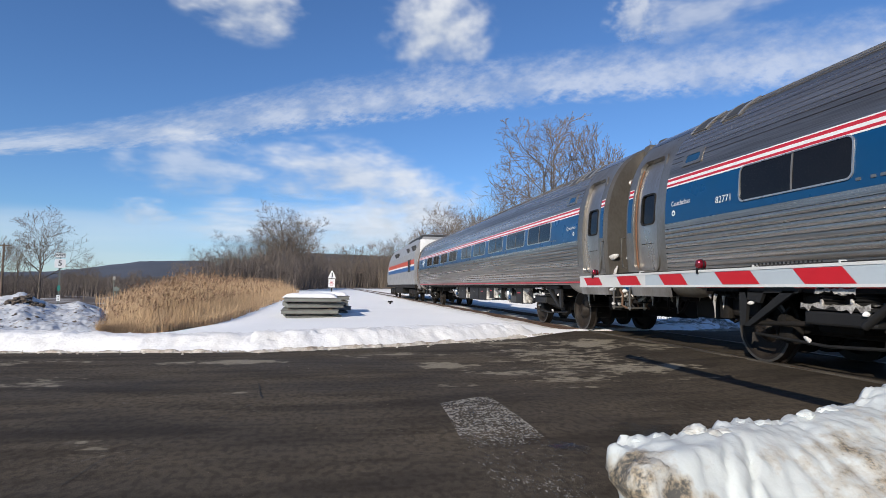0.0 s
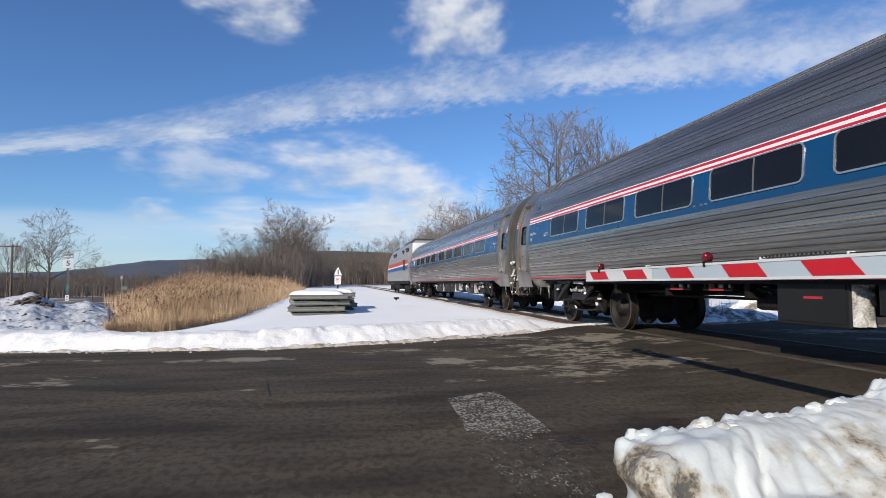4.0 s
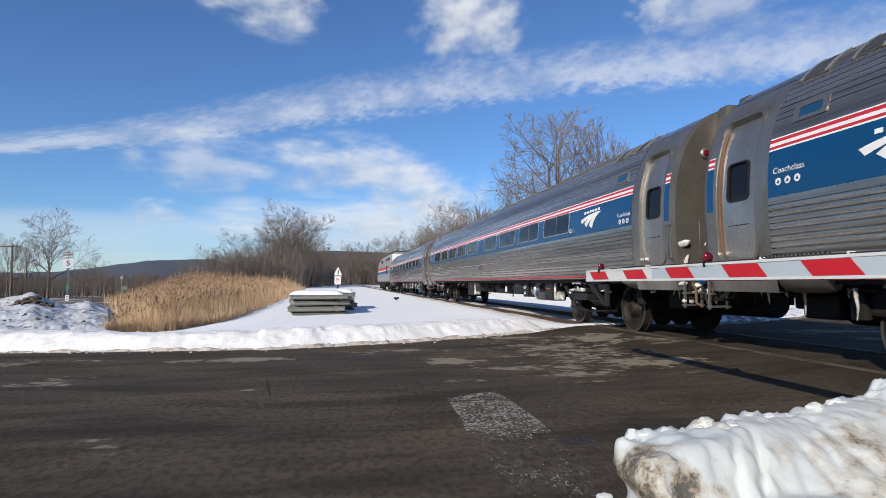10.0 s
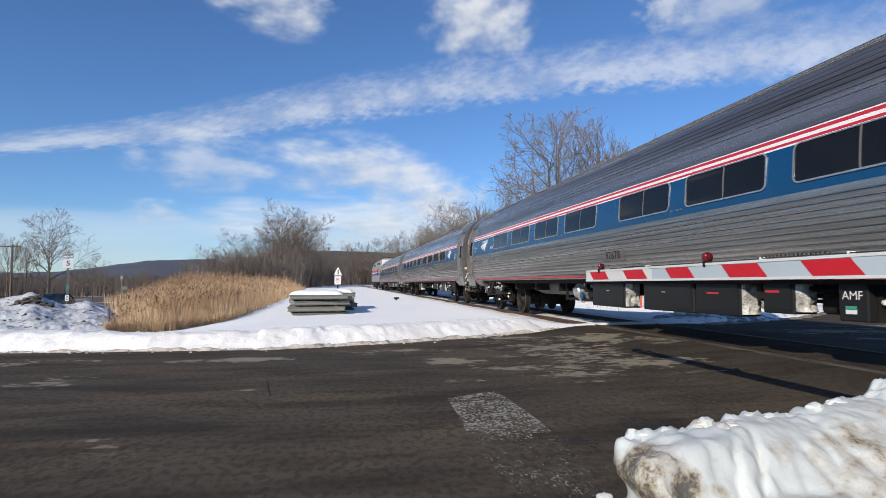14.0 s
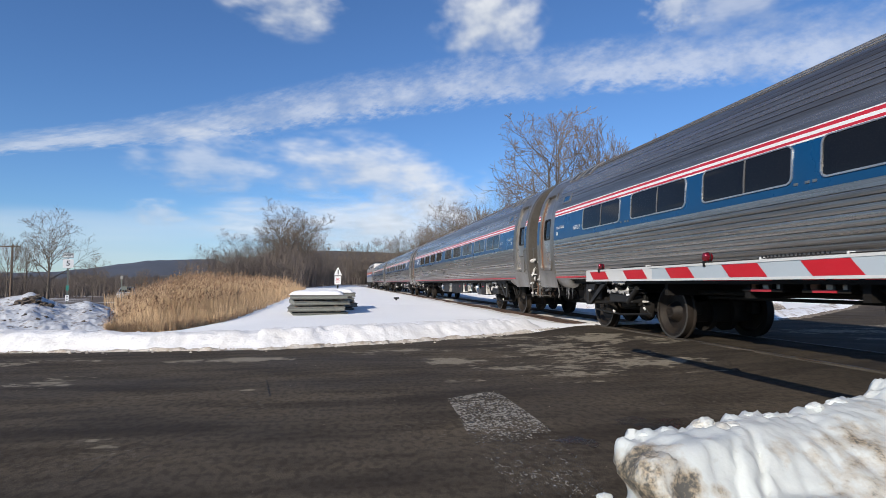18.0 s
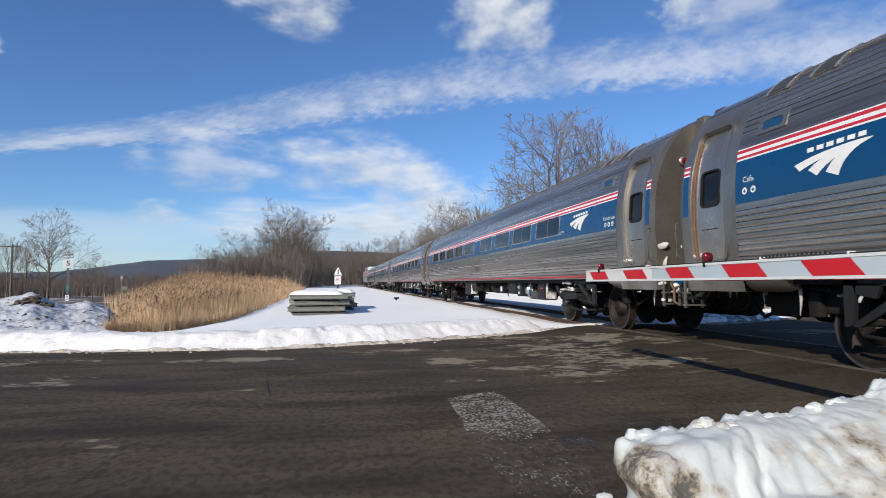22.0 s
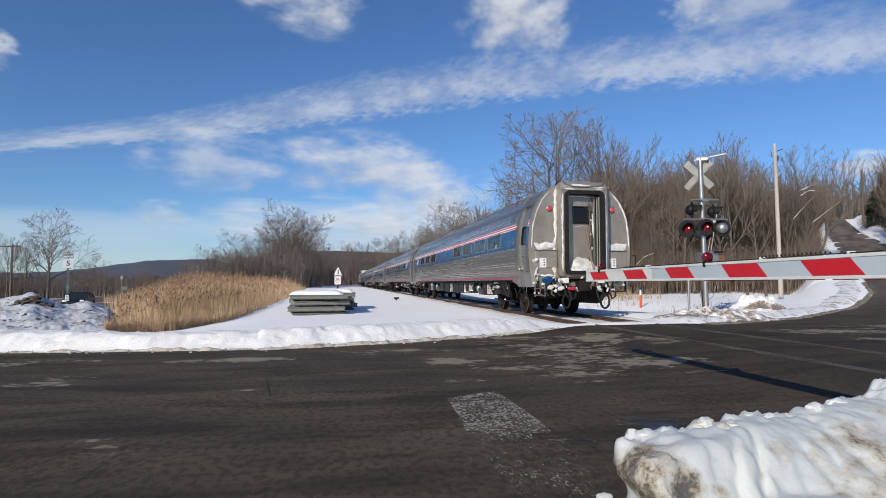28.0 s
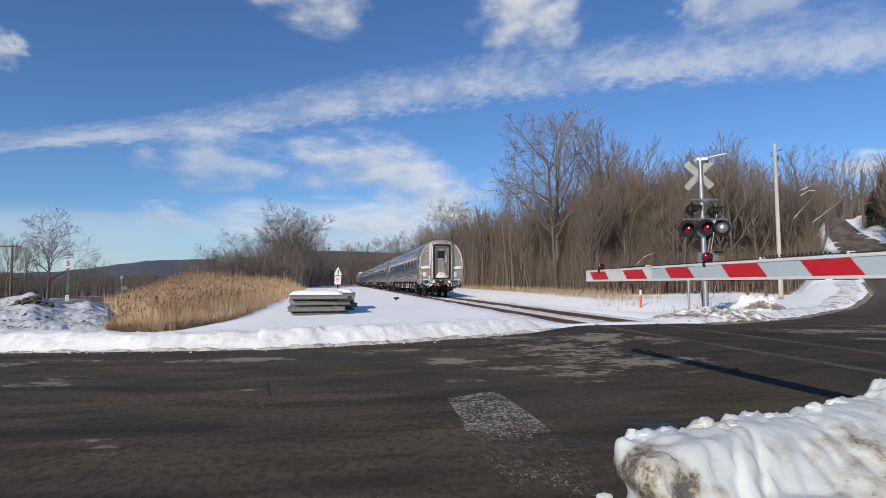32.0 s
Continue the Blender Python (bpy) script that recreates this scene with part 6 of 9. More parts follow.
def flasher(parent, x, z, face, lit=True, y=0.0):
    """A round signal unit on the mast. face: degrees by which it is turned from the west."""
    m = pose(x, y, z, 0, 0, face) @ pose(0, 0, 0, 90, 0, 0)      # local z points to -y, then turned
    bm = bmesh.new()
    lathe(bm, [(0.0, -0.02), (0.25, -0.02), (0.26, -0.008), (0.25, 0.004), (0.0, 0.004)], m, 32)
    disc = part("backing_disc", bm, SIGNAL_BLACK, parent, "round black signal background", smooth=40)
    bm = bmesh.new()
    lathe(bm, [(0.17, -0.03), (0.16, -0.10), (0.10, -0.17), (0.03, -0.19), (0.0, -0.19)], m, 24)
    part("lamp_housing", bm, ALU if not lit else SIGNAL_BLACK, disc, smooth=40)
    bm = bmesh.new()
    lathe(bm, [(0.115, 0.006), (0.095, 0.03), (0.05, 0.045), (0.0, 0.05)], m, 24)
    part("lens", bm, LENS_RED, disc, "red signal lens", smooth=60)
    bm = bmesh.new()
    n = 14
    ra, rb = [], []
    for k in range(n + 1):
        a = radians(-20 + 220 * k / n)
        ra.append(bm.verts.new(m @ Vector((0.17 * math.cos(a), 0.17 * math.sin(a), 0.0))))
        rb.append(bm.verts.new(m @ Vector((0.155 * math.cos(a), 0.155 * math.sin(a), 0.18 + 0.12 * math.sin(max(0, a))))))
    for k in range(n):
        bm.faces.new((ra[k], ra[k + 1], rb[k + 1], rb[k]))
    part("hood", bm, SIGNAL_BLACK, disc, smooth=60)
    if lit:
        bm = bmesh.new()
        bmesh.ops.create_icosphere(bm, subdivisions=2, radius=0.028, matrix=m @ pose(0.03, 0.02, 0.05))
        part("diode", bm, LED_RED, disc, smooth=60)


def crossing_signal():
    s = thing("crossing_signal", pose(11.16, 15.85, 0), "silver crossing signal mast with crossbuck and red flashers", "railway signal")
    bm = bmesh.new()
    rod(bm, (0, 0, 0.05), (-0.08, 0, 4.95), 0.085, 0.065, n=16)
    rod(bm, (0, 0, -0.1), (0, 0, 0.30), 0.16, 0.12, n=16)
    part("mast", bm, ALU, s, "weathered silver mast", smooth=40)
    bm = bmesh.new()
    rod(bm, (-0.52, 0.1, -0.1), (-0.52, 0.1, 1.2), 0.04, n=10)
    part("conduit_post", bm, ALU, s, smooth=40)
    # crossbuck, two planks seen from behind
    for k, a in enumerate((48, -48)):
        bm = bmesh.new()
        box(bm, (0, 0, 0), (1.1, 0.014, 0.21), bevel=0.004)
        for v in (-0.06, 0.06):
            box(bm, (0, -0.012, v), (1.06, 0.012, 0.02))
        for v in bm.verts:
            v.co = pose(-0.06, 0.10 + 0.025 * k, 4.42, 0, 0, -38) @ pose(0, 0, 0, 0, a, 0) @ v.co
        part("crossbuck_blade", bm, BLADE, s, "bare metal back of a crossbuck blade")
    bm = bmesh.new()
    box(bm, (0.24, -0.05, 4.97), (0.95, 0.10, 0.05), (0, -9, -30), bevel=0.01)
    box(bm, (-0.02, -0.02, 4.90), (0.36, 0.14, 0.12), (0, 0, -30), bevel=0.02)
    part("number_board", bm, ALU, s)
    # cross arms
    for z, w in ((2.98, 0.95), (3.60, 0.6)):
        bm = bmesh.new()
        rod(bm, (-w * 0.8, -0.08, z), (w * 0.8, -0.08, z + 0.03), 0.03, n=10)
        box(bm, (0, -0.02, z), (0.24, 0.2, 0.12), bevel=0.02)
        part("cross_arm", bm, ALU, s, smooth=40)
    flasher(s, -0.70, 2.68, -22, True, -0.18)
    flasher(s, -0.08, 2.73, -22, True, -0.22)
    flasher(s, 0.62, 2.74, 158, False, 0.0)
    flasher(s, 0.14, 2.62, 150, False, 0.24)
    flasher(s, -0.40, 3.29, 68, True, 0.0)
    flasher(s, 0.34, 3.25, 60, True, 0.0)
    bm = bmesh.new()
    tube(bm, [(0.5, -0.08, 3.0), (0.62, -0.05, 3.14), (0.72, 0, 2.98)], 0.02)
    part("conduit", bm, ALU, s, smooth=60)
    bm = bmesh.new()
    tube(bm, [(0.1, 0, 1.5), (0.32, -0.1, 1.1), (0.2, -0.05, 0.6), (0.08, 0, 0.5)], 0.012)
    part("conduit", bm, ALU, s, smooth=60)
    # rusty gate mechanism cabinet behind
    bm = bmesh.new()
    box(bm, (0.38, 0.25, 1.62), (0.62, 0.5, 0.75), bevel=0.03)
    c = part("mechanism_case", bm, ALU, s, "grey mechanism case")
    bm = bmesh.new()
    box(bm, (0.58, -0.02, 1.68), (0.20, 0.02, 0.52), bevel=0.004)
    part("rusty_cover", bm, RUST_EDGE, c, "rusty cover plate")
    bm = bmesh.new()
    box(bm, (-0.45, 0.2, 1.32), (0.7, 0.3, 0.22), bevel=0.04)
    box(bm, (-1.25, 0.3, 1.30), (0.32, 0.2, 0.22), bevel=0.02)
    part("counterweight", bm, ALU, s)
    bm = bmesh.new()
    tube(bm, [(0.28, -0.05, 1.98), (0.46, -0.1, 1.98), (0.56, -0.1, 2.0)], 0.035)
    part("gate_light_arm", bm, DARK, s)


SIGN_WHITE = material("white_sign_sheet", (0.72, 0.72, 0.70), 0.5, 0.0, (0.62, 0.61, 0.58), 3, 0.5, 30, 0.02)
SIGN_BLACK = material("black_sign_sheet", (0.02, 0.02, 0.02), 0.5)
POST = material("galvanised_post", (0.14, 0.16, 0.14), 0.6, 0.4, (0.08, 0.08, 0.07), 5, 0.5, 40, 0.1)
GREEN = material("green_post_band", (0.03, 0.22, 0.17), 0.5)


def flat_text(name, text, size, m, mat, parent):
    vs, fs = letters(text, size, 1.0, 0.006)
    raw(name, [m @ v for v in vs], fs, mat, parent)


def route_sign():
    s = thing("route_sign", pose(-16.15, 37.5, -0.95) @ pose(0, 0, 0, 0, 0, 23), "white route 5 west sign on a green post", "road sign")
    bm = bmesh.new()
    box(bm, (0, 0.03, 1.95), (0.07, 0.04, 3.9))
    part("post", bm, POST, s)
    bm = bmesh.new()
    prism(bm, [(-0.265, -0.25), (0, -0.28), (0.265, -0.25), (0.28, 0.0), (0.265, 0.24), (0, 0.27), (-0.265, 0.24), (-0.28, 0.0)], pose(0, 0, 3.13, 90, 0, 0), 0.012)
    shield = part("shield", bm, SIGN_WHITE, s, "white route shield")
    flat_text("route_number", "5", 0.44, pose(0, -0.016, 3.13, 90, 0, 0), SIGN_BLACK, shield)
    bm = bmesh.new()
    prism(bm, [(-0.28, -0.135), (0.28, -0.135), (0.28, 0.135), (-0.28, 0.135)], pose(0, 0, 3.62, 90, 0, 0), 0.012)
    plate = part("direction_plate", bm, SIGN_WHITE, s, "white direction plate")
    flat_text("direction", "WEST", 0.18, pose(0, -0.016, 3.62, 90, 0, 0), SIGN_BLACK, plate)
    bm = bmesh.new()
    for x, z, w, h in ((0, 3.62 + 0.12, 0.52, 0.016), (0, 3.62 - 0.12, 0.52, 0.016), (-0.262, 3.62, 0.016, 0.25), (0.262, 3.62, 0.016, 0.25)):
        box(bm, (x, -0.015, z), (w, 0.004, h))
    part("plate_border", bm, SIGN_BLACK, plate)
    bm = bmesh.new()
    box(bm, (0, -0.005, 1.66), (0.15, 0.03, 0.30))
    part("green_band", bm, GREEN, s)
    bm = bmesh.new()
    box(bm, (0, -0.005, 1.06), (0.19, 0.03, 0.34))
    m = part("reference_marker", bm, SIGN_WHITE, s, "small white marker plate")
    bm = bmesh.new()
    for k in range(3):
        box(bm, (0, -0.024, 1.15 - 0.09 * k), (0.07, 0.006, 0.03))
    part("marker_bars", bm, SIGN_BLACK, m)


def track_sign():
    s = thing("track_sign", pose(-0.28, 61.0, 0.05), "white triangular rail sign over a lettered plate", "railway sign")
    bm = bmesh.new()
    box(bm, (0, 0.05, 1.1), (0.14, 0.10, 2.2))
    part("post", bm, DARK, s)
    bm = bmesh.new()
    prism(bm, [(-0.43, 0), (0.43, 0), (0.06, 0.8), (-0.06, 0.8)], pose(0, 0, 1.75, 90, 0, 0), 0.02)
    t = part("triangle_plate", bm, SIGN_WHITE, s)
    bm = bmesh.new()
    box(bm, (0.02, -0.03, 2.1), (0.11, 0.012, 0.52))
    part("triangle_bar", bm, SIGN_BLACK, t)
    bm = bmesh.new()
    box(bm, (-0.02, 0, 1.22), (0.66, 0.03, 0.86))
    p = part("notice_plate", bm, SIGN_WHITE, s)
    bm = bmesh.new()
    for k, w in enumerate((0.40, 0.30, 0.44, 0.34)):
        box(bm, (-0.02, -0.022, 1.45 - 0.14 * k), (w, 0.008, 0.055))
    part("notice_lines", bm, RED, p, "red lines of writing")


def panel_stack():
    """Concrete crossing panels piled up, with snow on top."""
    rnd = random.Random(3)
    stacks = []
    for where, slabs in (((-0.62, 18.15), ((-0.72, 18.15, 0.0, 1.58, 2.3, 0.165, 8), (-0.74, 18.1, 0.175, 1.62, 2.3, 0.165, 3), (-0.69, 18.2, 0.35, 1.60, 2.3, 0.165, 9), (-0.70, 18.1, 0.525, 1.64, 2.3, 0.165, 5))),
                         ((0.10, 20.5), ((-0.06, 20.5, 0.0, 0.95, 1.9, 0.17, 2), (-0.02, 20.5, 0.18, 0.98, 1.9, 0.17, 6), (-0.08, 20.5, 0.36, 0.96, 1.9, 0.17, 4), (-0.05, 20.5, 0.54, 1.0, 1.9, 0.17, 3)))):
        t = thing("slab_stack", pose(*where, 0), "stack of grey concrete slabs on wooden spacers", "slab stack", "slab stacks beside the track")
        stacks.append(t)
        for x, y, z, w, d, h, rz in slabs:
            m = pose(x - where[0], y - where[1], z, 0, 1.2 * (rnd.random() - 0.5), rz)
            bm = bmesh.new()
            box(bm, (0, 0, h / 2), (w, d, h - 0.03), bevel=0.012)
            sl = part("slab", bm, CONCRETE, t)
            sl.matrix_basis = m
            for e, (c, sz) in enumerate((((0, -d / 2 - 0.004, h - 0.035), (w + 0.03, 0.03, 0.03)), ((0, -d / 2 - 0.004, 0.035), (w + 0.02, 0.03, 0.03)), ((w / 2, 0, h - 0.035), (0.03, d + 0.02, 0.03)), ((w / 2, 0, 0.035), (0.03, d + 0.02, 0.03)))):
                bm = bmesh.new()
                box(bm, c, sz)
                part("edge_angle", bm, STEEL_FRAME, sl, "steel edging")
            if z < 0.5:
                for u in (-0.35, 0.35):
                    bm = bmesh.new()
                    box(bm, (u * w, 0, h - 0.005), (0.10, d * 0.9, 0.03))
                    part("spacer", bm, TIMBER, sl, "wooden spacer")
    for st, (x, y, w, d, top) in zip(stacks, ((-0.70, 18.15, 1.58, 2.25, 0.68), (-0.05, 20.5, 0.96, 1.85, 0.70))):
        n = 26
        vs, fs = [], []
        for r in range(n):
            for c in range(n):
                u, v = c / (n - 1) * 2 - 1, r / (n - 1) * 2 - 1
                e = (1 - abs(u) ** 5) * (1 - abs(v) ** 5)
                vs.append((x - st.location.x + u * w / 2, y - st.location.y + v * d / 2, top - 0.01 + 0.13 * e ** 0.5 + 0.02 * fbm(u * 2 + x, v * 2)))
        for r in range(n - 1):
            for c in range(n - 1):
                fs.append((r * n + c, r * n + c + 1, (r + 1) * n + c + 1, (r + 1) * n + c))
        raw("snow_cap", vs, fs, SNOW, st, "smooth snow cap on the slabs", smooth=60)


STEEL_FRAME = material("rusted_steel_edging", (0.16, 0.165, 0.15), 0.7, 0.3, (0.09, 0.07, 0.055), 5, 0.6, 40, 0.1)
POLE_WOOD = material("grey_utility_pole", (0.48, 0.425, 0.365), 0.85, 0.0, (0.30, 0.25, 0.21), 3, 0.7, 40, 0.3, 0.01, (1, 1, 0.1))
ORANGE = material("orange_marker", (0.62, 0.09, 0.03), 0.5)


def small_things():
    p = thing("utility_pole", pose(24.4, 28.0, 0.2), "tall bare grey wooden utility pole", "utility pole")
    bm = bmesh.new()
    rod(bm, (0, 0, 0), (-0.08, 0, 8.75), 0.125, 0.085, n=14)
    part("pole", bm, POLE_WOOD, p, smooth=40)
    bm = bmesh.new()
    rod(bm, (-0.02, -0.02, 8.3), (0.55, 0.1, 8.5), 0.02, n=6)
    box(bm, (0.0, -0.13, 7.9), (0.05, 0.04, 0.3))
    part("bracket", bm, DARK, p)
    # stay wires from a hidden pole down to the ground
    g = thing("guy_wire", pose(0, 0, 0), "steel stay wires with a pale guard, anchored in snow", "guy wire")
    for k, (a, b) in enumerate((((22.4, 30.6, 5.8), (17.0, 24.6, 0.3)), ((22.5, 30.6, 5.6), (17.2, 24.6, 0.3)))):
        bm = bmesh.new()
        rod(bm, a, b, 0.02, n=6)
        part("wire", bm, POLE_WOOD, g)
    bm = bmesh.new()
    rod(bm, (21.3, 29.35, 4.6), (21.15, 29.2, 4.45), 0.06, n=8)
    part("insulator", bm, SIGN_WHITE, g)
    m = thing("snow_marker", pose(14.66, 25.94, -0.22), "orange and grey plastic marker post in the snow", "marker post")
    bm = bmesh.new()
    rod(bm, (0, 0, -0.1), (0, 0, 0.62), 0.055, n=12)
    part("lower_sleeve", bm, ORANGE, m, smooth=40)
    bm = bmesh.new()
    rod(bm, (0, 0, 0.62), (0, 0, 0.90), 0.05, n=12)
    part("upper_sleeve", bm, SIGN_WHITE, m, smooth=40)
    bm = bmesh.new()
    rod(bm, (0, 0, 0.90), (0, 0, 0.98), 0.055, n=12)
    part("cap", bm, SIGNAL_BLACK, m, smooth=40)
    s = thing("track_stub", pose(2.9, 29.8, 0.02), "small black T-shaped post in the snow", "marker post")
    bm = bmesh.new()
    box(bm, (0, 0, 0.09), (0.10, 0.10, 0.18), bevel=0.01)
    box(bm, (0, 0, 0.20), (0.27, 0.15, 0.09), bevel=0.025)
    part("stub", bm, SIGNAL_BLACK, s)
    # posts of a buried guide rail behind the signal
    for x, y, h in ((13.4, 19.2, 0.9), (16.1, 20.2, 0.8), (17.6, 21.0, 0.85)):
        q = thing("wooden_stake", pose(x, y, 0.1, 3, -4, 0), "dark weathered wooden stake in snow", "stake", "stakes behind the signal")
        bm = bmesh.new()
        box(bm, (0, 0, h / 2), (0.09, 0.07, h), bevel=0.01)
        part("stake", bm, TIMBER, q)
    q = thing("fallen_stick", pose(16.4, 37.4, 0.15, 0, 55, 20), "dark stick lying in the snow", "stick")
    bm = bmesh.new()
    rod(bm, (0, 0, 0), (0, 0, 0.6), 0.05, 0.04, n=7)
    part("stick", bm, TIMBER, q)
    # west side: overhead line pole and a small far sign
    w = thing("utility_pole", pose(-40.1, 78.4, -1.4), "distant wooden power pole with crossarm", "utility pole")
    bm = bmesh.new()
    rod(bm, (0, 0, 0), (0, 0, 7.2), 0.16, 0.11, n=10)
    part("pole", bm, TIMBER, w, smooth=40)
    bm = bmesh.new()
    box(bm, (-0.3, 0, 6.9), (2.2, 0.12, 0.12))
    part("crossarm", bm, TIMBER, w)
    for k in range(3):
        bm = bmesh.new()
        pts = [(-1.2 + 1.1 * k - 40 * t, -14 * t, 7.0 - 3.2 * (t * (1 - t))) for t in (0, 0.25, 0.5, 0.75, 1)]
        tube(bm, pts, 0.014, 5)
        pts = [(-1.2 + 1.1 * k + 26 * t, 60 * t, 7.0 - 3.5 * (t * (1 - t)) - 1.2 * t) for t in (0, 0.25, 0.5, 0.75, 1)]
        part("power_line", bm, DARK, w)
    v = thing("road_sign", pose(-19.8, 56.5, -1.4), "small far road sign on a thin post", "road sign")
    bm = bmesh.new()
    box(bm, (0, 0, 1.4), (0.06, 0.06, 2.8))
    part("post", bm, POST, v)
    bm = bmesh.new()
    box(bm, (0, -0.04, 2.9), (0.22, 0.02, 0.30))
    part("plate", bm, STEEL_DULL, v)
    v = thing("road_sign", pose(-19.04, 55.0, -1.4), "small far grey plate on a thin post", "road sign")
    bm = bmesh.new()
    box(bm, (0, 0, 1.1), (0.06, 0.06, 2.2))
    part("post", bm, POST, v)
    bm = bmesh.new()
    box(bm, (0, -0.04, 1.92), (0.5, 0.02, 0.34))
    part("plate", bm, POST, v)

# ---- snow banks, road marks, stones ----
SNOW_BANK = material("ploughed_snow", (0.86, 0.85, 0.835), 0.7, 0.0, (0.68, 0.64, 0.58), 2.0, 0.6, 24, 0.4, 0.02)


def dirty_snow_material(name, dirt=(0.21, 0.135, 0.07), lo=0.60, hi=0.74, scale=2.2, stains=(), base=(0.88, 0.875, 0.865), pale=2.2):
    """Snow with grit frozen into it in patches."""
    m = material(name, base, 0.6, 0.0, tuple(c * 0.9 for c in base), 3.0, 0.6, 34, 0.22, 0.010, Subsurface_Weight=0.12)
    n, l = m.node_tree.nodes, m.node_tree.links
    b = n["Principled BSDF"]
    b.inputs["Subsurface Radius"].default_value = (0.05, 0.06, 0.07)
    old = b.inputs["Base Color"].links[0].from_socket
    co = n.new("ShaderNodeTexCoord")
    t = n.new("ShaderNodeTexNoise")
    t.inputs["Scale"].default_value, t.inputs["Detail"].default_value, t.inputs["Roughness"].default_value = scale, 8, 0.62
    l.new(co.outputs["Object"], t.inputs[0])
    r = n.new("ShaderNodeMapRange")
    r.inputs["From Min"].default_value, r.inputs["From Max"].default_value = lo, hi
    r.inputs["To Max"].default_value = 0.9
    amount = t.outputs["Fac"]
    for stain, wide, much in stains:
        # a block of grit frozen into one broken end
        far = n.new("ShaderNodeVectorMath")
        far.operation = "DISTANCE"
        far.inputs[1].default_value = stain
        l.new(co.outputs["Object"], far.inputs[0])
        near = n.new("ShaderNodeMapRange")
        near.inputs["From Min"].default_value, near.inputs["From Max"].default_value = wide, wide * 0.3
        near.inputs["To Min"].default_value, near.inputs["To Max"].default_value = 0.0, much
        l.new(far.outputs["Value"], near.inputs[0])
        plus = n.new("ShaderNodeMath")
        l.new(amount, plus.inputs[0])
        l.new(near.outputs[0], plus.inputs[1])
        amount = plus.outputs[0]
    l.new(amount, r.inputs[0])
    mix = n.new("ShaderNodeMix")
    mix.data_type = "RGBA"
    # the grit itself is mottled, dark clots in paler mud
    clot = n.new("ShaderNodeTexNoise")
    clot.inputs["Scale"].default_value, clot.inputs["Detail"].default_value = scale * 7, 9
    l.new(co.outputs["Object"], clot.inputs[0])
    thick = n.new("ShaderNodeMath")
    thick.operation = "MULTIPLY_ADD"
    l.new(clot.outputs["Fac"], thick.inputs[0])
    thick.inputs[1].default_value = 0.9
    l.new(amount, thick.inputs[2])
    cr = n.new("ShaderNodeMapRange")
    cr.inputs["From Min"].default_value, cr.inputs["From Max"].default_value = 0.45 + 0.5 * (lo + hi), 0.58 + hi
    l.new(thick.outputs[0], cr.inputs[0])
    mud = n.new("ShaderNodeMix")
    mud.data_type = "RGBA"
    mud.inputs["A"].default_value, mud.inputs["B"].default_value = (*[min(0.6, c * pale) for c in dirt], 1), (*[c * 0.45 for c in dirt], 1)
    l.new(cr.outputs[0], mud.inputs["Factor"])
    l.new(mud.outputs["Result"], mix.inputs["B"])
    l.new(r.outputs[0], mix.inputs["Factor"])
    l.new(old, mix.inputs["A"])
    l.new(mix.outputs["Result"], b.inputs["Base Color"])
    return m


PILE_SNOW = dirty_snow_material("pile_snow", (0.085, 0.066, 0.042), 0.58, 0.86, 9.0, (((1.34, 2.34, 0.17), 0.23, 0.46), ((1.46, 2.24, 0.16), 0.10, 0.36), ((1.30, 2.50, 0.15), 0.12, 0.22), ((1.62, 2.22, 0.14), 0.07, 0.24), ((2.08, 2.40, 0.25), 0.12, 0.16), ((2.2, 2.25, 0.15), 0.16, 0.12), ((2.6, 2.42, 0.24), 0.30, 0.12), ((2.6, 2.1, 0.12), 0.6, 0.20), ((3.15, 2.55, 0.3), 0.4, 0.20)), (0.56, 0.587, 0.572), 4.2)
CLOD_SNOW = dirty_snow_material("gritty_clod", (0.12, 0.098, 0.07), 0.40, 0.75, 9.0, (), (0.57, 0.597, 0.582), 3.6)
HEAP_SNOW = dirty_snow_material("heap_snow", (0.10, 0.073, 0.045), 0.60, 0.74, 3.0, (((13.1, 16.35, 0.12), 0.5, 0.32), ((13.7, 16.2, 0.08), 0.6, 0.36), ((14.3, 16.2, 0.08), 0.5, 0.34)), pale=3.2)
FOOT_SNOW = dirty_snow_material("slushy_snow", (0.11, 0.085, 0.058), 0.42, 0.55, 3.4, pale=2.8)


EAST_SNOW = dirty_snow_material("trampled_snow", (0.20, 0.155, 0.105), 0.47, 0.66, 2.6)


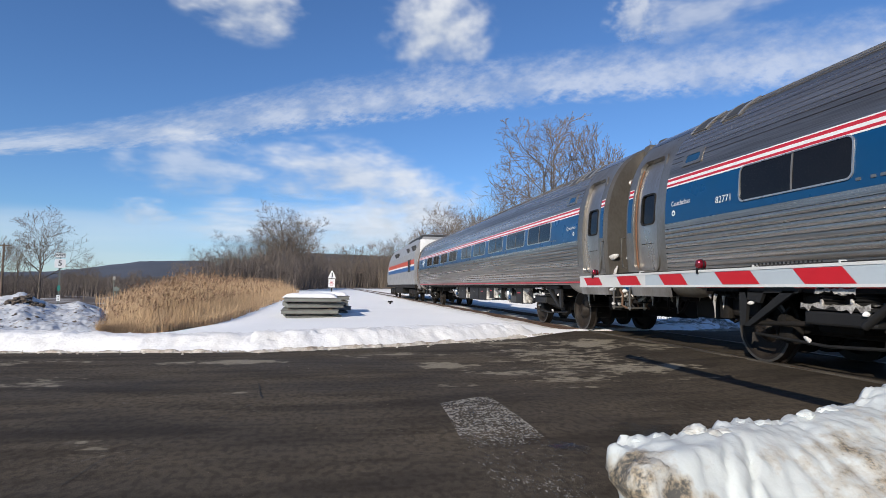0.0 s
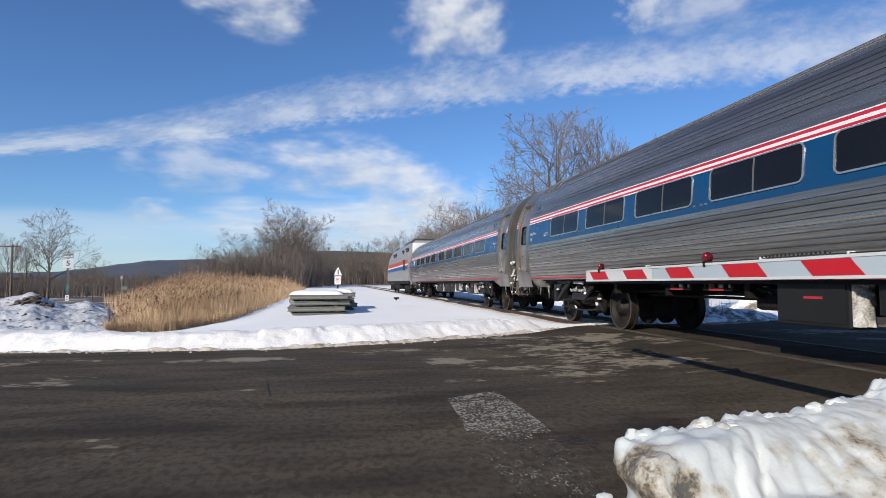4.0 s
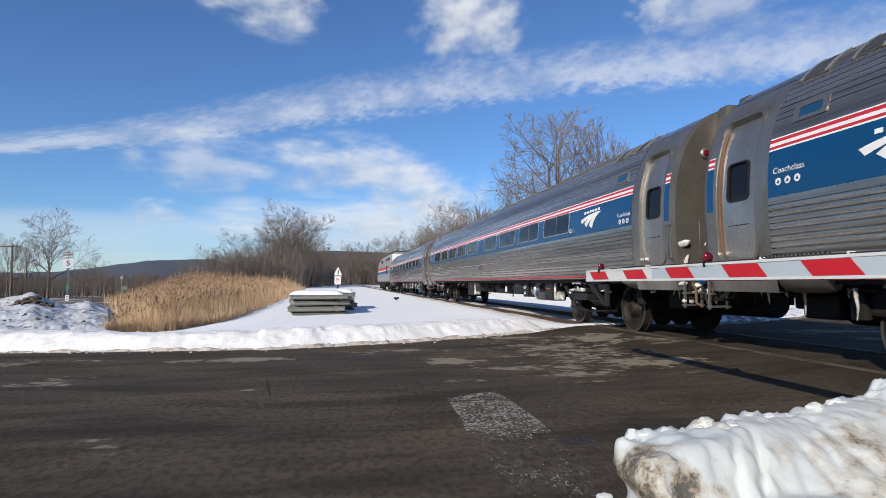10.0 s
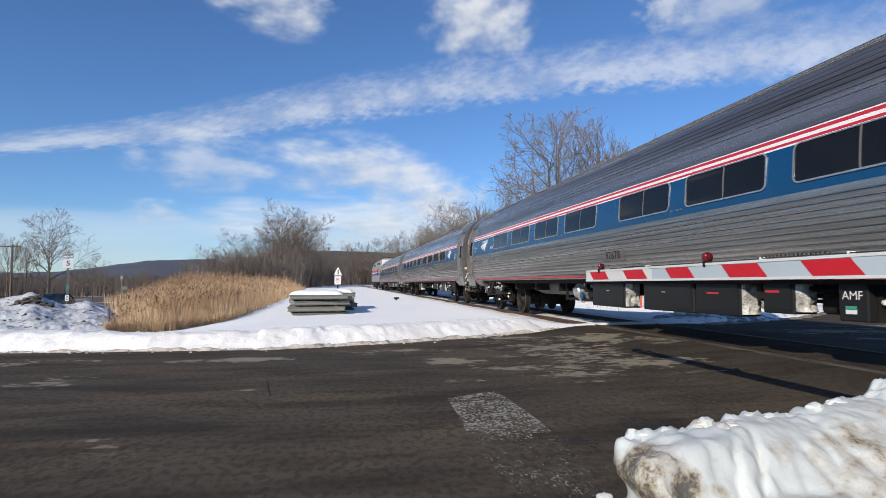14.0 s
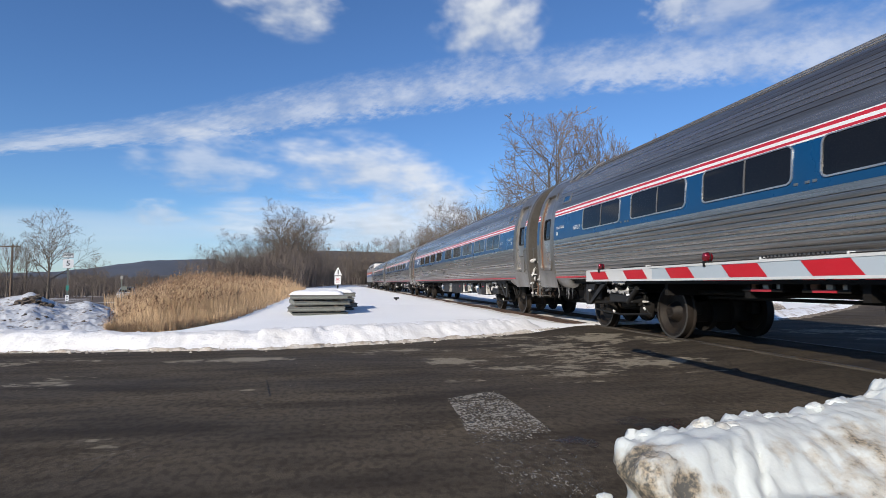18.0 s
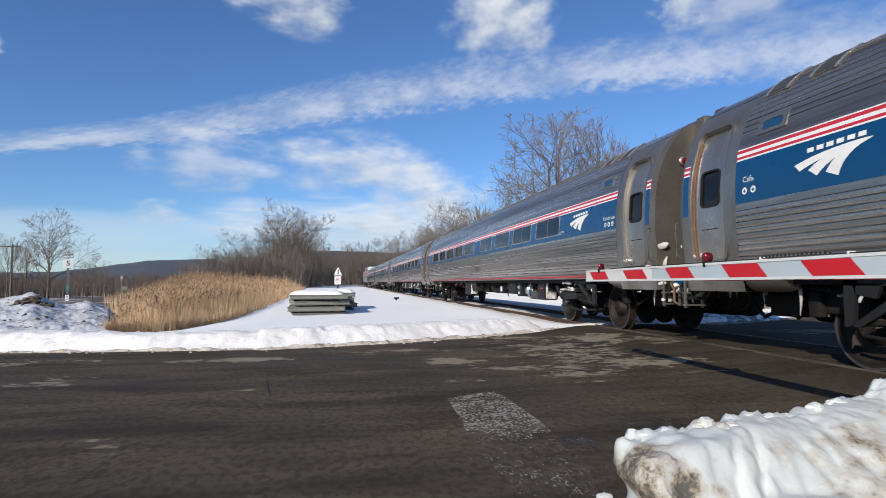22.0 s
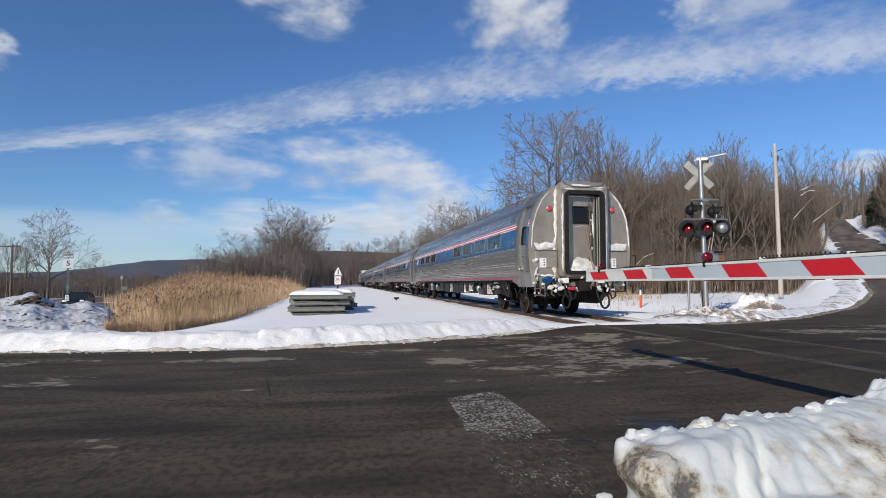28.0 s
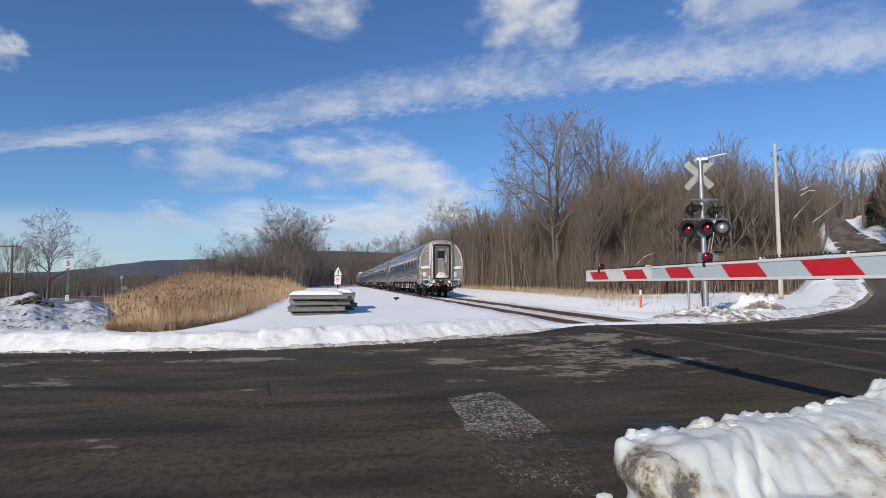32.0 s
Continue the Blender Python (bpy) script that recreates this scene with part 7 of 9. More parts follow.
def bank(name, path, width, height, label, mat, seed, step=0.11, rows=20, crumb=0.05):
    """A ploughed ridge along a path; its road side lies to the right of the path's direction."""
    pts = [Vector((x, y, 0)) for x, y in path]
    line = []
    for a, b in zip(pts, pts[1:]):
        k = max(1, int((b - a).length / step))
        line += [a + (b - a) * i / k for i in range(k)]
    line.append(pts[-1])
    for _ in range(12):
        line = [line[0]] + [(line[i - 1] + line[i] * 2 + line[i + 1]) / 4 for i in range(1, len(line) - 1)] + [line[-1]]
    vs, fs, run = [], [], 0.0
    for i, p in enumerate(line):
        if i:
            run += (line[i] - line[i - 1]).length
        d = (line[min(i + 1, len(line) - 1)] - line[max(i - 1, 0)]).normalized()
        side = Vector((-d.y, d.x, 0))
        h = height * (1 + 0.45 * fbm(run * 0.35, seed, 0, 3)) * sm(0, 0.7, run) * sm(0, 0.7, (len(line) - 1 - i) * step)
        w = width * (1 + 0.35 * fbm(run * 0.5, seed + 7, 0, 3))
        across = [p + side * (w * c / (rows - 1)) for c in range(rows)]
        zq = relief(np.array([q.x for q in across]), np.array([q.y for q in across]))
        for c in range(rows):
            u = c / (rows - 1)
            prof = sm(0.0, 0.30, u) * (1 - 0.62 * sm(0.42, 1.0, u))
            q = p + side * (u * w + 0.12 * fbm(run * 1.3, seed + 3))
            lump = fbm(q.x * 3.1, q.y * 3.1, seed) * 0.45 + (0.25 - abs(fbm(q.x * 6.5, q.y * 6.5, seed))) * 0.55 + (0.2 - abs(fbm(q.x * 15, q.y * 15, seed))) * 0.35
            k = sm(0.0, 0.15, u) * (1 - sm(0.45, 0.7, u) * 0.8)
            z = zq[c] - 0.02 + h * prof + crumb * 3 * lump * k
            if c == rows - 1:
                z = zq[c] - 0.04
            vs.append((q.x, q.y + crumb * fbm(q.x * 6, q.y * 6, seed + 9) * k, z))
    for i in range(len(line) - 1):
        for c in range(rows - 1):
            fs.append((i * rows + c, (i + 1) * rows + c, (i + 1) * rows + c + 1, i * rows + c + 1))
    return tagged(raw(name, vs, fs, mat, smooth=70), label, "snow", kind="stuff")


def snow_banks():
    west = [(-30, 9.75), (-12, 9.6), (-5, 9.35), (-1.2, 9.1), (0.95, 9.75), (2.6, 10.5), (3.9, 11.25), (4.75, 11.9)]
    bank("snow_bank", west[:2] + [(-11.0, 9.55)], 2.0, 0.26, "ploughed white snow ridge along the road edge", SNOW_BANK, 1)
    bank("snow_bank", [(-12.3, 9.62)] + west[2:], 2.0, 0.25, "ploughed white snow ridge along the road edge", SNOW_BANK, 1, 0.05, 42, 0.045)
    bank("slush_edge", [(x, y - 0.12) for x, y in west[3:]], 0.42, 0.035, "brown gritty slush at the road edge", SLUSH, 2, step=0.05, rows=18, crumb=0.06)
    bank("slush_edge", [(x, y - 0.05) for x, y in west[:4]], 0.26, 0.02, "thin gritty slush at the road edge", SLUSH, 12, step=0.05, rows=12, crumb=0.05)
    east = [(8.4, 12.3), (9.8, 12.85), (13.0, 14.35), (15.0, 15.8), (18.15, 18.15), (21.2, 20.1), (24.35, 22.6), (28.2, 26.6), (36, 34.8)]
    bank("snow_bank", east, 1.7, 0.15, "trampled dirty snow ridge round the road bend", EAST_SNOW, 3, crumb=0.04)
    bank("slush_edge", [(x + 0.06 + 0.16 * sm(12, 16, x), y - 0.16) for x, y in east[:8]], 0.42, 0.04, "dark gritty slush at the road bend", SLUSH_DARK, 4, step=0.06, rows=12, crumb=0.05)
    bank("snow_bank", [(34.5, 23), (40, 30.2), (46.6, 37.9), (56.5, 49.4), (66.2, 61), (76.5, 71.9), (93, 88.8)], -3.0, 0.5, "snow ridge along the hill road", SNOW_BANK, 6, step=0.5, rows=10)
    bank("snow_bank", [(28.3, 26.9), (38.3, 37.7), (49.3, 50.0), (67.2, 69.6), (86.5, 90)], 3.0, 0.4, "snow ridge along the hill road", SNOW_BANK, 8, step=0.5, rows=10)
    # loose crumbs along both edges
    rnd = random.Random(4)
    vs, fs = [], []
    for k in range(900):
        if rnd.random() < 0.85:
            i = rnd.randrange(1, len(west) - 1)
            a, b = west[i], west[i + 1]
        else:
            i = rnd.randrange(0, 5)
            a, b = east[i], east[i + 1]
        t = rnd.random()
        x, y = a[0] + (b[0] - a[0]) * t, a[1] + (b[1] - a[1]) * t - abs(rnd.gauss(0, 0.16)) + 0.15
        r = rnd.uniform(0.006, 0.03)
        o = len(vs)
        for dx, dy, dz in ((1, 0, 0), (-0.5, 0.87, 0), (-0.5, -0.87, 0), (0.2, 0.1, 1)):
            vs.append((x + dx * r * rnd.uniform(0.7, 1.3), y + dy * r, dz * r * 1.1 + 0.002))
        fs += [(o, o + 1, o + 3), (o + 1, o + 2, o + 3), (o + 2, o, o + 3)]
    tagged(raw("slush_crumbs", vs, fs, SLUSH, smooth=60), "loose crumbs of dirty ice on the asphalt", "ice", kind="stuff")


PILE_X = (1.2, 1.32, 1.45, 1.60, 1.94, 2.10, 2.50, 2.69, 3.16, 3.34, 4.6)
PILE_Z = (0.235, 0.255, 0.285, 0.315, 0.335, 0.335, 0.30, 0.34, 0.335, 0.425, 0.47)


def pile_top(x, y):
    """The near snow pile: its height over the road. A narrow crest, a broken rim behind, a steep lobed face towards the south."""
    edge = x - (1.30 + 0.05 * math.sin(y * 3.0) + 0.10 * fbm(y * 1.8, 3.0, 0, 3) + 0.03 * fbm(y * 9, 5.0))
    back = 2.27 + 0.25 * x + 0.10 * fbm(x * 2.4, 8.0, 0, 3) + 0.10 * fbm(x * 8.0, 4.0, 0, 3) + 0.04 * fbm(x * 23, 6.0, 0, 2) - 0.10 * sm(1.5, 1.2, x) - y
    d = min(edge, back)
    if d < 0:
        return None
    top = float(np.interp(x + 0.05 * fbm(x * 5, y * 5, 2.0), PILE_X, PILE_Z))
    top += 0.035 * fbm(x * 3.0, y * 3.0, 2.0, 3) + 0.10 * (0.13 - abs(fbm(x * 5.5, y * 5.5, 8.0, 4))) * sm(0.40, 0.05, back) + 0.12 * (0.13 - abs(fbm(x * 12, y * 12, 4.0, 3))) * sm(0.22, 0.02, back)
    # the crest line, its lobes and the crevices between them
    lobes = 0.03 * fbm(x * 2.2, 1.0, 5.0, 2) + 0.03 * fbm(x * 9, y * 9, 5.0, 3) + 0.02 * fbm(x * 6.0, y * 1.5, 5.0, 2)
    crest = float(np.interp(x, (1.2, 1.28, 1.33, 1.42, 1.54, 1.75, 1.93, 2.5, 3.3, 4.6), (2.52, 2.44, 2.31, 2.24, 2.27, 2.35, 2.42, 2.56, 2.72, 2.95))) + lobes
    f = crest - y
    down = 0.5 * (f + math.sqrt(f * f + 0.0006 + 0.006 * sm(1.6, 2.3, x)))
    steep = 2.6 - 1.3 * sm(1.55, 1.8, x) - 0.7 * sm(1.9, 2.6, x)
    z = top - steep * down
    u = x - 0.77 * (y - 2.45) + 0.035 * fbm(y * 4.0, x * 2.0, 3.0, 3)
    for c, w, k in ((1.86, 0.020, 0.05), (1.995, 0.020, 0.06), (1.66, 0.035, 0.05)):
        z -= k * math.exp(-((u - c) / w) ** 2) * sm(-0.05, 0.08, f)
    z += 0.05 * fbm(x * 4.2, y * 4.2, 11.0, 4) * sm(0.0, 0.15, f) + 0.016 * fbm(x * 14, y * 14, 3.0, 3)
    # broken, dirty west end
    z += 0.16 * (0.14 - abs(fbm(x * 8.5, y * 8.5, 13.0, 4))) * sm(0.32, 0.08, edge)
    z = max(z, (0.08 + 0.10 * fbm(x * 2, y * 2, 6.0, 4)) * sm(0.95, 1.5, y + 0.5 * fbm(x * 1.5, 2.0, 4.0)))
    z *= sm(4.9, 4.2, x + 0.5 * fbm(y * 1.6, 5.0, 2.0))
    return max(0.0, z * sm(0.0, 0.09, edge) ** 0.5 * sm(0.0, 0.12, back) ** 0.5)


def snow_pile():
    step = 0.018
    x0, x1, y0, y1 = 1.02, 5.2, 0.8, 3.9
    nx, ny = int((x1 - x0) / step), int((y1 - y0) / step)
    idx, vs, fs = {}, [], []
    for r in range(ny):
        for c in range(nx):
            x, y = x0 + c * step, y0 + r * step
            z = pile_top(x, y)
            if z is None or z < 0.006:
                z = -0.02
            # the flanks bulge out over the foot
            o = 0.035 * fbm(x * 8, y * 8, z * 8)
            idx[r, c] = len(vs)
            vs.append((x + o - 0.10 * sm(0.05, 0.18, z) * sm(1.75, 1.35, x), y + 0.03 * fbm(y * 8, x * 8, z * 8 + 5) + 0.05 * sm(0.05, 0.2, z) * sm(2.2, 2.7, y), z + 0.006 * fbm(x * 22, y * 22, 1.0)))
    for r in range(ny - 1):
        for c in range(nx - 1):
            q = (idx[r, c], idx[r, c + 1], idx[r + 1, c + 1], idx[r + 1, c])
            if max(vs[i][2] for i in q) > -0.01:
                fs.append(q)
    berm = thing("snow_berm", pose(2.4, 2.4, 0), "rounded pile of old ploughed snow with brown grit", "snow pile")
    raw("packed_body", vs, fs, PILE_SNOW, berm, smooth=80).matrix_parent_inverse = berm.matrix_world.inverted()
    # clods on the broken rim, and crumbs on the road at the west foot: place, half sizes
    rnd = random.Random(21)
    rim = [(x, next(y for y in np.arange(3.8, 1.5, -0.01) if (pile_top(x, y) or 0) > 0.8 * float(np.interp(x, PILE_X, PILE_Z))), r) for x, r in ((1.46, 0.022), (1.58, 0.03), (1.80, 0.055), (1.87, 0.065), (1.94, 0.05), (2.16, 0.03), (2.30, 0.045), (2.36, 0.035), (2.62, 0.04), (2.86, 0.05))]
    foot = [(1.22, 2.50, 0.035), (1.17, 2.42, 0.022), (1.25, 2.58, 0.032), (1.15, 2.55, 0.014), (1.10, 2.48, 0.010), (1.19, 2.34, 0.02), (1.13, 2.38, 0.012)]
    for k, (x, y, r) in enumerate(rim + foot):
        z = (pile_top(x, y - 0.04) or 0.0) - 0.25 * r if k < len(rim) else 0.2 * r
        bm = bmesh.new()
        bmesh.ops.create_icosphere(bm, subdivisions=4, radius=1)
        for v in bm.verts:
            q, f = v.co * 1.1 + Vector((k * 3.1, 0, 0)), v.co * 4
            v.co *= 0.9 + 0.55 * fbm(q.x, q.y, q.z, 3) + 0.22 * fbm(f.x, f.y, f.z + k, 3)
        bm.transform(pose(x, y - (0.04 if k < len(rim) else 0), z, 0, 0, rnd.uniform(-25, 25)) @ Matrix.Diagonal((r * 1.35, r, r * 0.72, 1)))
        tan = k in (2, 3, 4, 10)
        o = part("snow_clod", bm, CLOD_SNOW if tan else PILE_SNOW, berm, "gritty tan snow clod" if tan else "", smooth=60)
        o.matrix_parent_inverse = berm.matrix_world.inverted()


def heap(name, cx, cy, rx, ry, h, base, mat, label, seed, step=0.06, rough=0.25):
    nx, ny = int(2.4 * rx / step), int(2.4 * ry / step)
    vs, fs = [], []
    xs = np.array([cx - 1.2 * rx + c * step for c in range(nx)])
    ys = np.array([cy - 1.2 * ry + r * step for r in range(ny)])
    gx, gy = np.meshgrid(xs, ys)
    gl = land(gx, gy)
    for r in range(ny):
        for c in range(nx):
            x, y = xs[c], ys[r]
            d = math.hypot((x - cx) / rx, (y - cy) / ry) + 0.35 * fbm(x * 0.9, y * 0.9, seed)
            k = sm(1.0, 0.25, d)
            z = gl[r, c] + base + h * k + k * rough * (fbm(x * 1.8, y * 1.8, seed + 2) + 0.45 * fbm(x * 6, y * 6, seed + 4)) - 0.12 * (1 - sm(0.0, 0.06, k))
            vs.append((x, y, z))
    for r in range(ny - 1):
        for c in range(nx - 1):
            fs.append((r * nx + c, r * nx + c + 1, (r + 1) * nx + c + 1, (r + 1) * nx + c))
    return tagged(raw(name, vs, fs, mat, smooth=70), label, "snow pile")


# the grey base stands in for shade on the mound; grit comes on top
MOUND_SNOW = dirty_snow_material("mound_snow", (0.13, 0.105, 0.08), 0.55, 0.62, 5.5, (), (0.58, 0.59, 0.60))
BOULDER = material("earth_clod", (0.13, 0.10, 0.075), 0.9, 0.0, (0.055, 0.043, 0.033), 4, 0.7, 30, 0.4, 0.02, island=0.25)


def mound_height(b, d):
    """The snow thrown up west of the reeds, by bearing and distance."""
    top = 0.46 - 0.20 * sm(-26.5, -23.0, b) - 0.20 * sm(-22.5, -20.0, b) + 0.30 * fbm(b * 0.33, 4.0, 0, 3)
    z = -0.05 + (top + 0.05) * sm(14.0, 24.0, d)
    x, y = spot(b, d)
    z += 0.20 * fbm(x * 0.9, y * 0.9, 3.0, 3) * sm(13, 16, d) + 0.12 * fbm(x * 2.6, y * 2.6, 6.0, 5) + 0.09 * (0.2 - abs(fbm(x * 5.5, y * 5.5, 2.0, 4)))
    return z - 1.6 * sm(25.5, 31.0, d)


def spot(bearing, dist):
    a = radians(bearing)
    return dist * math.sin(a), dist * math.cos(a)


def west_mound():
    nb, nd = 250, 250
    vs, fs = [], []
    for i in range(nd):
        d = 12.2 + 19 * i / (nd - 1)
        for k in range(nb):
            b = -46 + 26.5 * k / (nb - 1)
            x, y = spot(b, d)
            vs.append((x, y, mound_height(b, d) - 0.5 * sm(-20.3, -19.5, b) - 0.4 * sm(13.0, 12.2, d)))
    for i in range(nd - 1):
        for k in range(nb - 1):
            fs.append((i * nb + k, i * nb + k + 1, (i + 1) * nb + k + 1, (i + 1) * nb + k))
    tagged(raw("snow_mound", vs, fs, MOUND_SNOW, smooth=70), "long grey-white ploughed snow mound with earth clods", "snow pile")


def mounds():
    west_mound()
    heap("snow_knoll", 13.9, 16.9, 1.25, 0.8, 0.42, 0.0, HEAP_SNOW, "heap of snow and brown earth by the signal", 31, 0.05, 0.42)
    heap("snow_knoll", 11.9, 15.0, 2.1, 0.6, 0.12, -0.02, EAST_SNOW, "trodden dirty snow round the signal foot", 37, 0.05, 0.22)
    heap("snow_knoll", 10.3, 13.9, 2.1, 1.0, 0.17, -0.01, FOOT_SNOW, "churned brown slush and snow beside the road", 43, 0.035, 0.34)
    rnd = random.Random(8)
    for k in range(90):
        b, d, r = rnd.uniform(-30, -20.5), rnd.uniform(15, 24), rnd.uniform(0.015, 0.045)
        if k < 16:
            b, d, r = -25.75 + rnd.gauss(0, 0.7), 21.6 + rnd.gauss(0, 0.7), rnd.uniform(0.05, 0.15)
        x, y = spot(b, d)
        bm = bmesh.new()
        bmesh.ops.create_icosphere(bm, subdivisions=3 if r > 0.06 else 2, radius=r)
        for v in bm.verts:
            v.co *= 1 + 2.2 * fbm(v.co.x * 1.3 / r + k, v.co.y * 1.3 / r, v.co.z * 1.3 / r, 4)
            v.co.z *= 0.55
        o = part("earth_clod", bm, BOULDER, smooth=25)
        o.matrix_world = pose(x, y, mound_height(b, d) + r * 0.15)
        tagged(o, "frozen brown clod of earth on the snow mound", "earth clod", "clods on the mound")


def painted():
    """Worn stop line, a puddle, cracks, grit."""
    m = material("worn_road_paint", (0.37, 0.338, 0.283), 0.8, 0.0, (0.15, 0.131, 0.104), 20, 0.8, 90, 0.5, 0.004)
    n, l = m.node_tree.nodes, m.node_tree.links
    b = n["Principled BSDF"]
    co = n.new("ShaderNodeTexCoord")
    t = n.new("ShaderNodeTexNoise")
    t.inputs["Scale"].default_value, t.inputs["Detail"].default_value, t.inputs["Roughness"].default_value = 62, 4, 0.7
    mp = n.new("ShaderNodeMapping")
    mp.inputs["Scale"].default_value = (0.85, 0.45, 1)
    l.new(co.outputs["Object"], mp.inputs[0])
    l.new(mp.outputs[0], t.inputs[0])
    u = n.new("ShaderNodeTexNoise")
    u.inputs["Scale"].default_value, u.inputs["Detail"].default_value = 5.0, 5
    l.new(co.outputs["Object"], u.inputs[0])
    add = n.new("ShaderNodeMath")
    add.operation = "MULTIPLY_ADD"
    add.inputs[1].default_value = 0.34
    l.new(u.outputs["Fac"], add.inputs[0])
    l.new(t.outputs["Fac"], add.inputs[2])
    sep = n.new("ShaderNodeSeparateXYZ")
    l.new(co.outputs["Object"], sep.inputs[0])
    fade = n.new("ShaderNodeMapRange")
    fade.inputs["From Min"].default_value, fade.inputs["From Max"].default_value = 3.66, 3.92
    fade.inputs["To Min"].default_value, fade.inputs["To Max"].default_value = -0.115, 0.005
    l.new(sep.outputs[1], fade.inputs[0])
    s2 = n.new("ShaderNodeMath")
    l.new(add.outputs[0], s2.inputs[0])
    l.new(fade.outputs[0], s2.inputs[1])
    r = n.new("ShaderNodeMapRange")
    r.inputs["From Min"].default_value, r.inputs["From Max"].default_value = 0.62, 0.74
    l.new(s2.outputs[0], r.inputs[0])
    l.new(r.outputs[0], b.inputs["Alpha"])
    rnd = random.Random(2)
    quad = [(0.94, 4.98), (1.08, 5.06), (1.36, 5.22), (1.46, 5.16), (1.47, 4.3), (1.45, 3.7), (1.40, 3.2), (1.28, 2.60), (0.86, 2.60), (0.85, 3.3), (0.86, 3.78), (0.91, 4.4)]
    raw("worn_stop_line", [(x, y, 0.005) for x, y in quad], [tuple(range(len(quad)))[::-1]], m)
    tagged(bpy.data.objects["worn_stop_line"], "worn white stop line flaking off the asphalt", "road marking", kind="structure")
    pud = material("puddle_water", (0.02, 0.019, 0.018), 0.12, 0.0, (0.03, 0.026, 0.022), 3, 0.5, 8, 0.03, 0.002, rough_var=0.06, Specular_IOR_Level=0.5)
    breakup(pud, 3.5, 0.38, 0.66)
    vs, fs = [], []
    for k, (x, y, rx, ry) in enumerate(((2.24, 3.86, 0.26, 0.17), (1.52, 3.50, 0.10, 0.14))):
        p = blob(x, y, rx, ry, 0.3, 0.007, 300 + k, 40)
        o = len(vs)
        vs += p
        fs.append(tuple(range(o, o + len(p))))
    tagged(raw("puddle", vs, fs, pud), "shallow dark puddles by the snow pile", "puddle", kind="stuff")
    # seam and cracks
    vs, fs = [], []
    for path in (((-0.55, 8.6), (-0.72, 7.0), (-0.75, 6.2), (-0.62, 5.4), (-0.85, 4.6), (-1.05, 3.9), (-1.15, 3.5)), ((-1.15, 4.1), (-1.3, 3.7), (-1.35, 3.2)), ((2.3, 4.9), (2.9, 5.0), (3.6, 4.95))):
        o = len(vs)
        ps = []
        for a, b in zip(path, path[1:]):
            for i in range(14):
                t = i / 14
                ps.append((a[0] + (b[0] - a[0]) * t, a[1] + (b[1] - a[1]) * t))
        for i, (x, y) in enumerate(ps):
            j = 0.035 * fbm(x * 7, y * 7, 3)
            w = 0.0012 + 0.0035 * rnd.random() * max(0.0, 0.5 + 1.6 * fbm(x * 3, y * 3, 7))
            vs += [(x + j - w, y, 0.0045), (x + j + w, y + 0.003, 0.0045)]
            if i:
                fs.append((o + 2 * i - 2, o + 2 * i - 1, o + 2 * i + 1, o + 2 * i))
    tagged(raw("road_crack", vs, fs, BLACK), "thin crack along a seam in the asphalt", "crack", kind="stuff")
    # stones and ice bits on the road
    vs, fs = [], []
    for k in range(60):
        x, y, r = rnd.uniform(-5, 6), rnd.uniform(2.5, 9.5), rnd.uniform(0.003, 0.008)
        o = len(vs)
        for dx, dy, dz in ((1, 0, 0), (-0.5, 0.87, 0), (-0.5, -0.87, 0), (0.2, 0.1, 1)):
            vs.append((x + dx * r, y + dy * r, dz * r + 0.001))
        fs += [(o, o + 1, o + 3), (o + 1, o + 2, o + 3), (o + 2, o, o + 3)]
    tagged(raw("road_grit", vs, fs, SLUSH_DARK), "loose grit on the asphalt", "grit", kind="stuff")

# ---- trees, reeds, brush ----
BARK = material("grey_bark", (0.15, 0.123, 0.098), 0.9, 0.0, (0.065, 0.052, 0.041), 3, 0.8, 25, 0.5, 0.03, (1, 1, 0.3), island=0.2)
TWIG = material("brown_twigs", (0.182, 0.140, 0.106), 0.9, 0.0, (0.105, 0.081, 0.061), 2, 0.6, 20, 0.0, island=0.3)
BRUSH = material("grey_brown_brush", (0.185, 0.138, 0.104), 0.9, 0.0, (0.115, 0.084, 0.063), 0.4, 0.8, 10, 0.0, island=0.35)
# greyer than the near brush: distance haze is put into this colour
FAR_WOOD = material("far_winter_woods", (0.158, 0.128, 0.108), 0.95, 0.0, (0.105, 0.086, 0.076), 0.1, 0.8, 3, 0.0, island=0.35)
REED = material("dry_reeds", (0.43, 0.30, 0.175), 0.85, 0.0, (0.27, 0.175, 0.10), 0.8, 0.8, 20, 0.0, island=0.5)
PLUME = material("reed_plumes", (0.23, 0.135, 0.08), 0.9, 0.0, (0.34, 0.22, 0.13), 0.8, 0.8, 20, 0.0, island=0.4)
DRY_GRASS = material("dead_grass", (0.42, 0.31, 0.19), 0.85, 0.0, (0.28, 0.19, 0.11), 0.8, 0.8, 20, 0.0, island=0.35)
NEEDLE = material("dark_needles", (0.025, 0.04, 0.02), 0.8, 0.0, (0.04, 0.05, 0.025), 1, 0.8, 20, 0.0, island=0.3)


